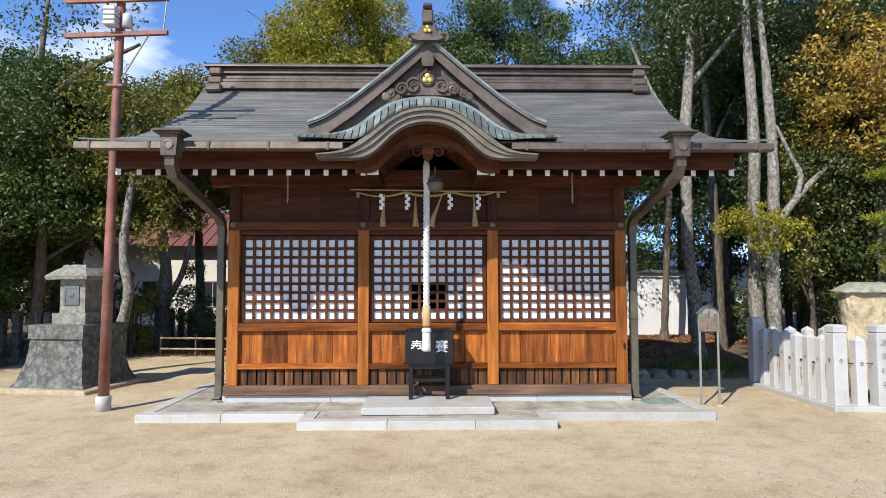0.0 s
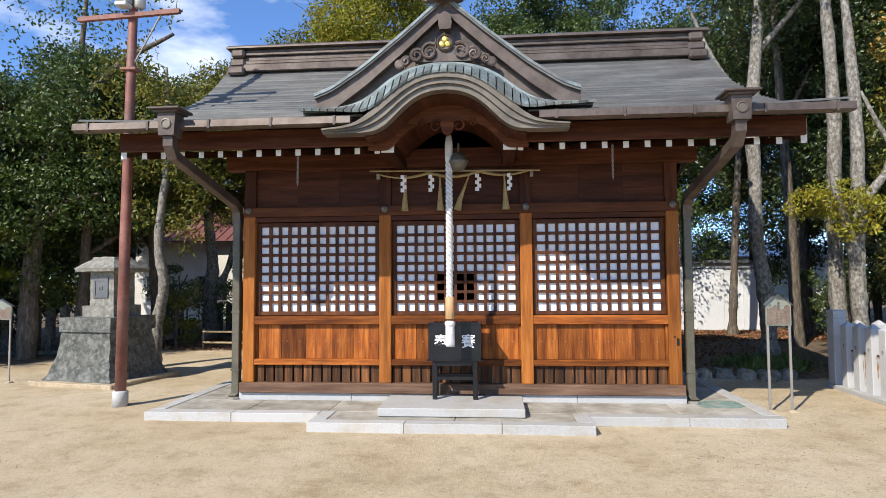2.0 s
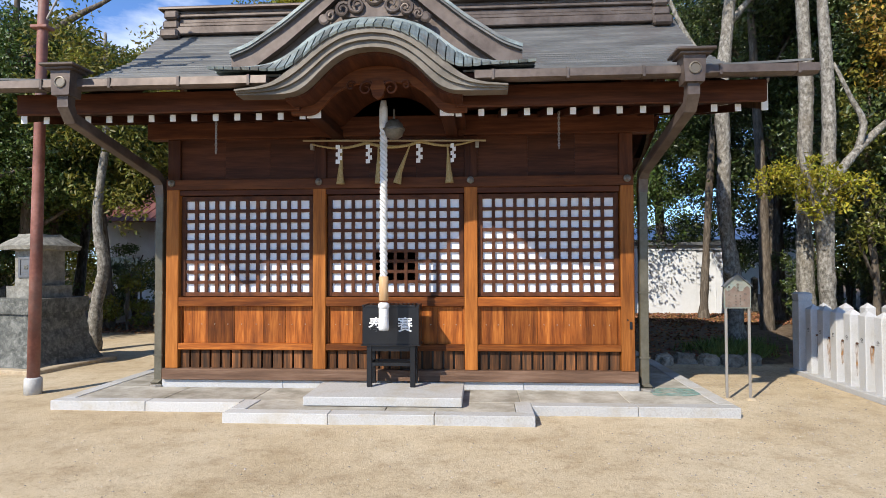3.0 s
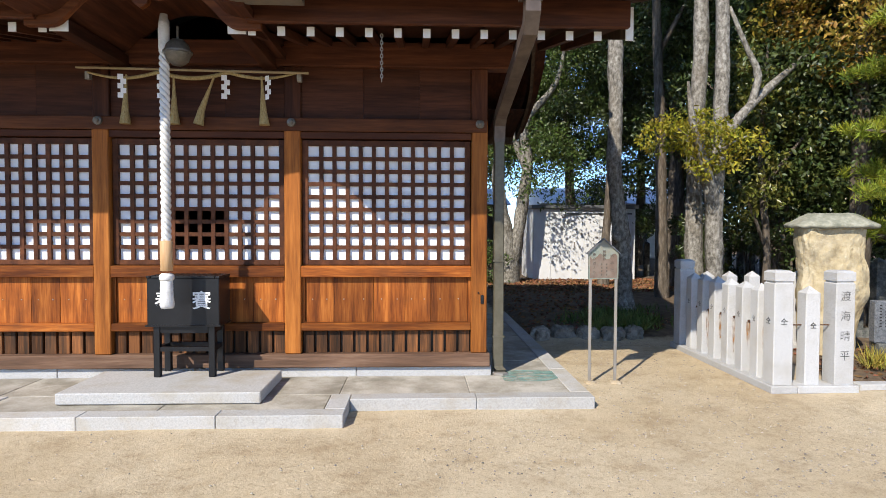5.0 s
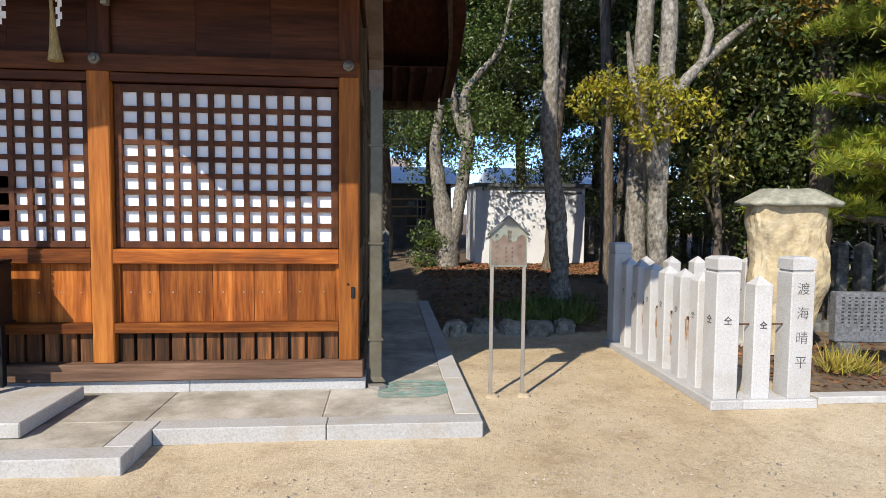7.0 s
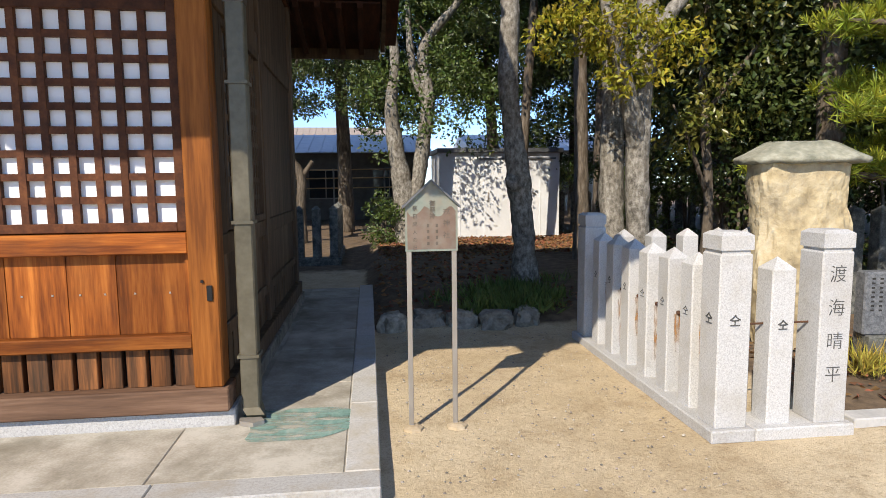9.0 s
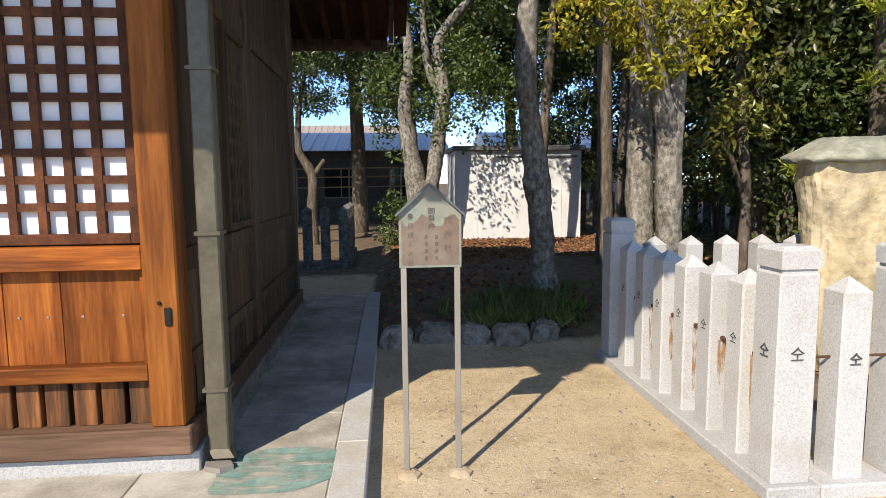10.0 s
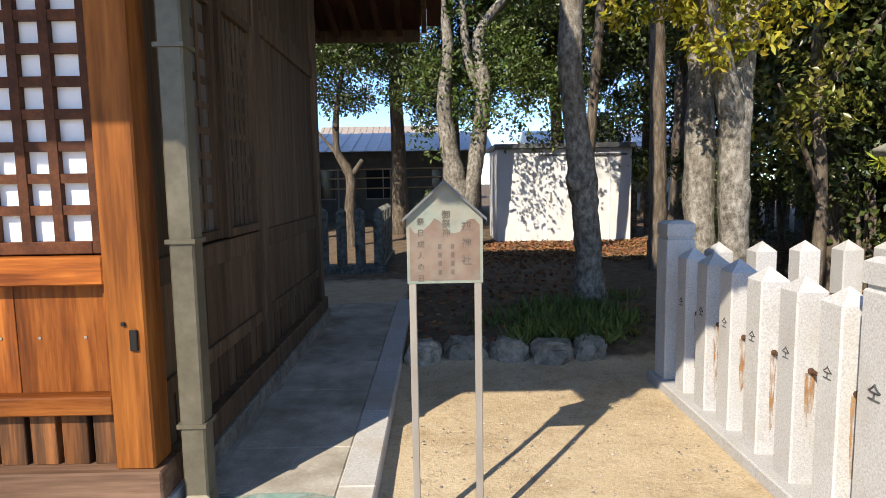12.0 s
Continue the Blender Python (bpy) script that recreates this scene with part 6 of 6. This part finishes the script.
# gnarled forked tree behind the notice board
tree(4.38, 9.4, [[(0, 0, -0.1, 0.34), (0.05, 0, 0.6, 0.27), (-0.05, 0, 1.4, 0.22), (-0.18, 0, 2.2, 0.17), (-0.26, 0, 3.0, 0.14), (-0.16, 0, 4.0, 0.10), (-0.35, 0, 5.4, 0.05)],
                 [(0.10, 0, 0.7, 0.22), (0.28, -0.05, 1.5, 0.17), (0.40, 0, 2.3, 0.15), (0.52, 0, 3.2, 0.14), (0.44, 0, 4.2, 0.11), (1.2, 0, 5.2, 0.07), (1.5, 0.1, 6.4, 0.03)],
                 [(0.50, 0, 3.0, 0.10), (0.24, 0, 3.6, 0.09), (0.14, 0.0, 4.3, 0.07), (0.1, 0, 5.4, 0.03)]],
     crown_clumps(0.3, 0, 3.9, 1.3, 1.1, 1.5, 26, 62, 0.3, 0.55, 0.3) + crown_clumps(-0.5, 0.3, 2.9, 0.9, 0.7, 1.0, 12, 66, 0.25, 0.4, 0.2) + crown_clumps(1.5, 0.5, 3.0, 1.1, 0.6, 1.0, 22, 67, 0.25, 0.45, 0.15) + crown_clumps(0.35, -1.0, 3.0, 0.75, 0.35, 0.75, 12, 68, 0.12, 0.24, 0.0) + crown_clumps(1.6, -1.2, 3.3, 0.6, 0.3, 0.5, 7, 69, 0.12, 0.22, 0.0) + crown_clumps(0.4, 0.3, 6.4, 1.8, 1.5, 1.2, 16, 63), bark_pale, leaf_green, "gnarled pale forked tree with leafy shoots", 62, 150, 0.11, 0.05)
# small tree by the far house
tree(2.05, 11.2, [[(0, 0, -0.1, 0.15), (0, 0, 0.9, 0.12), (0.02, 0, 1.6, 0.11), (-0.25, 0, 2.2, 0.08), (-0.2, 0, 3.2, 0.06), (0.1, 0, 4.5, 0.03)], [(0.02, 0, 1.55, 0.07), (0.2, 0, 1.8, 0.06), (0.3, 0, 1.95, 0.05)], [(-0.1, 0, 1.9, 0.05), (-0.6, 0, 2.5, 0.03), (-0.9, 0, 3.0, 0.015)]],
     crown_clumps(0.3, 0, 4.2, 1.6, 1.2, 1.1, 30, 64, 0.35, 0.6, 0.2) + crown_clumps(1.6, -0.2, 3.5, 0.7, 0.6, 0.6, 12, 65, 0.2, 0.4, 0.0), bark_brown, leaf_dark, "slim brown tree with a dense drooping crown", 64, 330, 0.10, 0.046)
# slender trunks standing between shed and grove
for k, (x, y, lean, r) in enumerate(((7.04, 6.1, -0.15, 0.12), (8.3, 8.2, -0.2, 0.14), (6.6, 8.6, 0.4, 0.10), (8.9, 5.0, 0.2, 0.16))):
    tree(x, y, [[(0, 0, 0.0, r * 1.4), (lean * 0.1, 0, 1.0, r), (lean * 0.4, 0, 3.0, r * 0.9), (lean, 0.1, 6.0, r * 0.7), (lean * 1.4, 0.2, 9.0, r * 0.35)], [(lean * 0.8, 0.1, 5.0, r * 0.5), (lean + 0.8, 0.3, 6.4, r * 0.25), (lean + 1.3, 0.3, 7.4, r * 0.1)]],
         crown_clumps(lean, 0.3, 8.3, 1.8, 1.6, 1.5, 18, 70 + k), bark_brown, leaf_dark, "slender dark trunk of a tall grove tree", 70 + k, 180)
# twin-trunked tree behind the fence, with a sloping side limb
tree(6.30, 2.80, [[(-0.05, 0.05, -0.05, 0.20), (-0.05, 0.12, 0.7, 0.145), (-0.04, 0.2, 1.8, 0.125), (-0.03, 0.2, 2.8, 0.12), (0.03, 0.2, 4.6, 0.11), (0.0, 0.3, 7.0, 0.08), (0.1, 0.4, 9.0, 0.04)],
                [(0.08, -0.1, 0.0, 0.17), (0.08, -0.22, 0.8, 0.135), (0.05, -0.26, 1.8, 0.125), (0.10, -0.26, 2.8, 0.115), (0.16, -0.2, 4.4, 0.095), (0.1, 0, 7.4, 0.05)],
                [(0.10, -0.26, 2.75, 0.085), (0.32, -0.34, 3.08, 0.08), (0.75, -0.1, 3.45, 0.065), (1.4, 0.2, 3.95, 0.05), (2.1, 0.5, 4.45, 0.03)],
                [(0.62, -0.15, 3.35, 0.055), (0.68, -0.2, 3.75, 0.05), (0.50, -0.2, 4.15, 0.04), (0.25, -0.2, 4.7, 0.025)],
                [(0.03, -0.26, 1.75, 0.10), (-0.10, -0.42, 2.12, 0.095), (-0.30, -0.62, 2.50, 0.075), (-0.5, -0.75, 2.95, 0.05), (-0.6, -0.8, 3.5, 0.02)]],
     crown_clumps(0.3, 0.4, 8.4, 2.2, 1.8, 1.4, 26, 75), bark_pale, leaf_dark, "grey twin-trunked tall tree with a sloping side limb", 75, 200)
tree(5.95, 2.2, [[(0.33, 0.34, 2.22, 0.035), (0.15, 0.15, 2.45, 0.03), (-0.1, 0.0, 2.75, 0.018), (-0.35, -0.1, 2.9, 0.008)], [(0.15, 0.15, 2.45, 0.02), (0.4, -0.1, 2.7, 0.015), (0.6, -0.2, 2.8, 0.008)]],
     crown_clumps(-0.36, 0.0, 2.84, 0.46, 0.35, 0.26, 18, 81, 0.08, 0.2, 0.0) + crown_clumps(0.30, 0.0, 2.72, 0.52, 0.35, 0.34, 20, 83, 0.08, 0.2, 0.0) + crown_clumps(0.12, 0.0, 2.40, 0.34, 0.3, 0.2, 9, 84, 0.07, 0.16, 0.0) + crown_clumps(0.0, 0.1, 3.12, 0.3, 0.3, 0.2, 6, 85, 0.07, 0.16, 0.0), bark_pale, leaf_yellow, "sunlit yellow-green leafy branch spray", 81, 950, 0.075, 0.034, "branch", 0.7, "leafy_branch")
tree(7.75, 3.7, [[(0, 0, 0.0, 0.07), (0.05, 0, 1.2, 0.06), (-0.1, -0.05, 2.6, 0.05), (0.0, 0.0, 4.6, 0.02)], [(0, 0, 1.3, 0.035), (-0.35, -0.2, 1.9, 0.025), (-0.6, -0.3, 2.3, 0.01)], [(-0.05, 0, 2.2, 0.035), (0.4, -0.2, 2.9, 0.025), (0.7, -0.3, 3.3, 0.01)]],
     crown_clumps(-0.1, -0.1, 3.2, 0.95, 0.6, 1.7, 62, 87, 0.14, 0.30, 0.1), bark_brown, leaf_glossy, "slim evergreen with glossy olive leaves in the sun", 87, 420, 0.10, 0.046, droop=0.6)
tree(8.9, 3.1, [[(0, 0, 0.0, 0.16), (0.0, 0, 2.0, 0.15), (-0.1, -0.1, 4.0, 0.1), (-0.1, -0.2, 6.4, 0.05)]],
     crown_clumps(-0.1, -0.2, 5.6, 1.6, 1.1, 1.8, 60, 82, 0.28, 0.5, 0.2), bark_brown, leaf_bronze, "tree with yellow and bronze autumn-tinted leaves", 82, 420, 0.11, 0.05)


# pine at the edge of the bed
def pine(x, y):
    t = thing("pine_tree", (x, y, 0), "bright green garden pine with layered needle pads", "tree")
    paths = [[(0, 0, -0.1, 0.16), (0.05, 0, 1.2, 0.13), (-0.05, 0, 2.6, 0.10), (0.05, 0, 4.2, 0.04)]]
    pads = []
    rng = random.Random(9)
    for k in range(18):
        z = 1.45 + k * 0.165
        a = k * 2.4 + 2.6
        rr = 1.5 - 0.045 * k
        ex, ey = math.cos(a) * rr, math.sin(a) * rr
        paths.append([(0, 0, z - 0.1, 0.05), (ex * 0.5, ey * 0.5, z, 0.035), (ex, ey, z + 0.05, 0.015)])
        for j in range(10):
            f_ = rng.uniform(0.35, 1.12)
            pads.append((ex * f_ + rng.uniform(-0.25, 0.25), ey * f_ + rng.uniform(-0.25, 0.25), z + rng.uniform(0.0, 0.12)))
    o = part("trunk", limb_mesh([[Vector(q) for q in paths[0]]], 9), bark_brown, t, "", True)
    o.matrix_parent_inverse = Matrix.Identity(4)
    for k, p_ in enumerate(paths[1:]):
        o = part("limb", limb_mesh([[Vector(q) for q in p_]], 20 + k, 6), bark_brown, t, "", True)
        o.matrix_parent_inverse = Matrix.Identity(4)
    g = np.random.default_rng(9)
    P, D = [], []
    for c in pads:
        for _ in range(12):
            q = np.array(c) + g.normal(size=3) * np.array((0.14, 0.14, 0.035))
            n = 26
            d = g.normal(size=(n, 3)) * 0.75 + np.array((0, 0, 0.75))
            P.append(np.repeat(q[None], n, 0))
            D.append(d)
    P, D = np.concatenate(P), np.concatenate(D)
    D /= np.linalg.norm(D, axis=1, keepdims=True)
    o = new("needles", leaf_mesh("needles", P, 0.13, 0.012, pine_green, g, 0, D * 4))
    o.parent = t
    return t


pine(9.0, 1.45)
pine(-10.6, 3.2)


# bare branching tree against the sky
def bare_tree(x, y, h, seed):
    rng = random.Random(seed)
    paths = []

    def grow(p_, d, ln, r, level):
        q1 = p_ + d * ln * 0.5 + Vector((rng.uniform(-.1, .1), 0, 0)) * ln
        q2 = p_ + d * ln
        paths.append([(*p_, r), (*q1, r * 0.8), (*q2, r * 0.55)])
        if level < 5:
            for _ in range(2 if level else 3):
                nd = (d + Vector((rng.uniform(-0.7, 0.7), rng.uniform(-0.4, 0.4), rng.uniform(-0.1, 0.4)))).normalized()
                grow(q2 if rng.random() < 0.6 else q1, nd, ln * rng.uniform(0.62, 0.8), r * 0.55, level + 1)
    grow(Vector((0, 0, -0.1)), Vector((0.03, 0, 1)), h * 0.45, 0.13, 0)
    t = thing("bare_tree", (x, y, 0), "leafless grey tree with fine branching twigs", "tree")
    o = part("trunk", limb_mesh([[Vector(q) for q in paths[0]]], seed), bark_pale, t, "", True)
    o.matrix_parent_inverse = Matrix.Identity(4)
    o = part("twigs", limb_mesh([[Vector(q) for q in p_] for p_ in paths[1:]], seed, 5), bark_pale, t, "", True)
    o.matrix_parent_inverse = Matrix.Identity(4)


bare_tree(-0.9, 15.5, 12.0, 4)
# thin tree over the mast with long limbs
tree(-9.4, 4.4, [[(0, 0, -0.1, 0.2), (0.1, 0, 2.5, 0.17), (0.5, 0, 4.6, 0.13), (1.9, -0.2, 6.1, 0.08), (3.3, -0.3, 6.8, 0.03)], [(0.5, 0, 4.5, 0.09), (0.9, 0.1, 6.0, 0.07), (1.1, 0.1, 8.0, 0.04)], [(0.2, 0, 3.2, 0.09), (-0.6, -0.1, 4.2, 0.06), (-1.6, -0.2, 4.8, 0.03)], [(0.1, 0, 2.6, 0.08), (0.9, -0.2, 3.3, 0.05), (1.8, -0.3, 3.5, 0.02)]],
     crown_clumps(0.7, -0.2, 7.4, 2.6, 0.9, 0.9, 22, 91, 0.25, 0.5, 0.0), bark_brown, leaf_green, "dark tree with long bent limbs and sparse leaves", 91, 90)
# trunks behind the lantern
tree(-6.2, 3.75, [[(0, 0, -0.1, 0.15), (0.05, 0, 0.8, 0.11), (0.18, 0, 1.6, 0.10), (0.05, 0, 2.5, 0.09), (0.15, 0.1, 4.2, 0.06), (0.1, 0.1, 6, 0.03)]], crown_clumps(0.3, 0, 4.8, 1.5, 1.2, 1.4, 26, 93, 0.35, 0.6, 0.2) + crown_clumps(0.5, 0.2, 3.1, 1.3, 0.8, 0.8, 22, 95, 0.16, 0.34, 0.0), bark_pale, leaf_olive, "slim curved grey trunk tree with olive crown", 93, 200)
tree(-7.8, 9.5, [[(0, 0, -0.1, 0.26), (0.0, 0, 1.2, 0.2), (0.05, 0, 2.2, 0.17), (-0.1, 0, 3.6, 0.12), (-0.2, 0, 5.0, 0.06)], [(0.0, 0, 1.2, 0.13), (0.5, 0, 2.0, 0.09), (0.8, 0, 3.2, 0.05)]], crown_clumps(-0.1, 0, 4.6, 1.6, 1.2, 1.3, 24, 94, 0.35, 0.6, 0.2), bark_pale, leaf_olive, "pale thick trunk tree with bent side branch", 94, 200)


def shrub(x, y, r, h, leaf, seed, label, per=260, ln=0.09):
    rng = random.Random(seed)
    paths = [[(0, 0, -0.05, 0.03), (rng.uniform(-.1, .1), 0, h * 0.5, 0.02), (rng.uniform(-.2, .2), 0.1, h * 0.85, 0.008)] for _ in range(4)]
    return tree(x, y, paths, crown_clumps(0, 0, h * 0.55, r, r, h * 0.48, 14, seed, 0.18, 0.34, 0.1), bark_brown, leaf, label, seed, per * 3, ln, 0.04, "shrub", name="shrub")


shrub(3.95, 9.3, 0.38, 1.15, leaf_green, 41, "round bright green shrub at the tree foot", 200, 0.08)
for k, (x, y, r, h, lf) in enumerate(((-5.2, 8.6, 0.8, 1.5, leaf_green), (-6.9, 9.7, 0.9, 2.3, leaf_green), (-5.7, 10.0, 0.8, 2.0, leaf_dark), (-8.6, 9.2, 0.9, 2.2, leaf_green), (-7.9, 8.2, 0.7, 1.7, leaf_dark), (-6.4, 8.8, 0.7, 1.2, leaf_dark), (-4.4, 9.4, 0.7, 1.5, leaf_green), (-7.6, 7.2, 0.7, 1.6, leaf_olive), (-9.2, 6.4, 0.9, 1.8, leaf_dark), (-11.4, 6.0, 1.0, 1.9, leaf_dark), (-13.6, 5.8, 1.1, 2.2, leaf_dark),
                                      (8.6, 4.2, 0.9, 2.2, leaf_dark), (10.0, 3.4, 0.9, 2.2, leaf_dark), (7.9, 5.6, 0.8, 2.6, leaf_dark), (8.6, 7.4, 0.9, 2.4, leaf_dark), (11.4, 2.4, 1.0, 2.2, leaf_dark), (10.4, 9.0, 1.1, 2.4, leaf_dark))):
    shrub(x, y, r, h, lf, 300 + k, "dense leafy shrub in the shade of the grove")


# grass tufts, fallen leaves and pebbles
def blades(name, places, length, width, mat, label, category, seed):
    g = np.random.default_rng(seed)
    P, D = [], []
    for x, y, z, r, n in places:
        P.append(np.stack([x + g.normal(size=n) * r, y + g.normal(size=n) * r * 0.7, np.full(n, z)], 1))
        D.append(np.stack([g.normal(size=n) * 0.6, g.normal(size=n) * 0.6, np.ones(n)], 1))
    D = np.concatenate(D)
    D /= np.linalg.norm(D, axis=1, keepdims=True)
    return tagged(new(name, leaf_mesh(name, np.concatenate(P), length, width, mat, g, 0, D * 4)), label, category, kind="stuff")


blades("grass", [(5.0, 2.75, 0.08, 0.13, 260), (4.7, 2.68, 0.08, 0.08, 120), (5.2, 3.0, 0.1, 0.16, 260), (5.35, 3.5, 0.1, 0.2, 260), (5.0, 3.6, 0.1, 0.22, 200), (5.8, 4.1, 0.1, 0.2, 160), (4.5, 3.1, 0.1, 0.15, 60)], 0.22, 0.016, grass_green, "dark green grass tufts in the shaded bed", "grass", 51)
blades("bamboo_grass", [(5.30, 2.62, 0.10, 0.14, 190), (5.05, 2.62, 0.12, 0.06, 60), (5.45, 2.95, 0.14, 0.16, 190), (4.62, 2.50, 0.08, 0.04, 40), (5.30, 3.4, 0.14, 0.2, 140), (4.9, 3.2, 0.12, 0.16, 90)], 0.17, 0.030, grass_green, "low bamboo grass spilling over the edging stones", "grass", 53)
blades("dry_grass", [(7.2, 0.50, 0.0, 0.07, 150), (7.4, 0.42, 0.0, 0.05, 90), (8.6, 0.2, 0.0, 0.10, 50)], 0.26, 0.012, grass_yellow, "yellow dry grass tuft at the monument foot", "grass", 52)


def litter():
    g = np.random.default_rng(77)
    P = []
    for x0, x1, y0, y1, n in ((3.8, 9.0, 7.0, 10.4, 5200), (3.7, 6.0, 2.6, 7.0, 900), (-8.6, -3.4, 6.5, 9.5, 2600), (6.5, 9.0, 0.0, 1.8, 500), (8.5, 13, 3, 9, 1800)):
        x, y = g.uniform(x0, x1, n), g.uniform(y0, y1, n)
        z = np.array([bed_height(a, b) for a, b in zip(x, y)]) + 0.012
        P.append(np.stack([x, y, z], 1))
    P = np.concatenate(P)
    D = g.normal(size=P.shape) * np.array((1, 1, 0.12))
    D /= np.linalg.norm(D, axis=1, keepdims=True)
    return tagged(new("fallen_leaves", leaf_mesh("fallen_leaves", P, 0.075, 0.04, dead_leaf, g, 0, D * 6)), "brown fallen leaves scattered over the soil", "leaf litter", kind="stuff")


litter()


def pebbles():
    g = np.random.default_rng(78)
    n = 4200
    x = np.concatenate([g.uniform(-6, 7, n // 2), g.uniform(2.2, 5.4, n - n // 2)])
    y = np.concatenate([g.uniform(-7.5, -1.35, n // 2), g.uniform(-4.0, 2.2, n - n // 2)])
    keep = ~((np.abs(x) < 3.75) & (y > -1.4))
    x, y = x[keep], y[keep]
    n = len(x)
    r = g.uniform(0.004, 0.011, n)
    base = np.array([(1, 0, 0), (0, 1, 0), (-1, 0, 0), (0, -1, 0), (0, 0, 0.7)])
    ang = g.uniform(0, 6.28, n)
    c, s = np.cos(ang), np.sin(ang)
    V = np.stack([np.stack([x + r * (b[0] * c - b[1] * s), y + r * (b[0] * s + b[1] * c), r * b[2] - 0.008], 1) for b in base], 1).reshape(-1, 3)
    F = [(5 * i + a, 5 * i + b, 5 * i + 4) for i in range(n) for a, b in ((0, 1), (1, 2), (2, 3), (3, 0))]
    me = bpy.data.meshes.new("pebbles")
    me.from_pydata([tuple(v) for v in V], [], F)
    me.materials.append(pebble_grey)
    return tagged(new("pebbles", me), "small grey pebbles strewn over the sandy yard", "pebbles", kind="stuff")


pebbles()
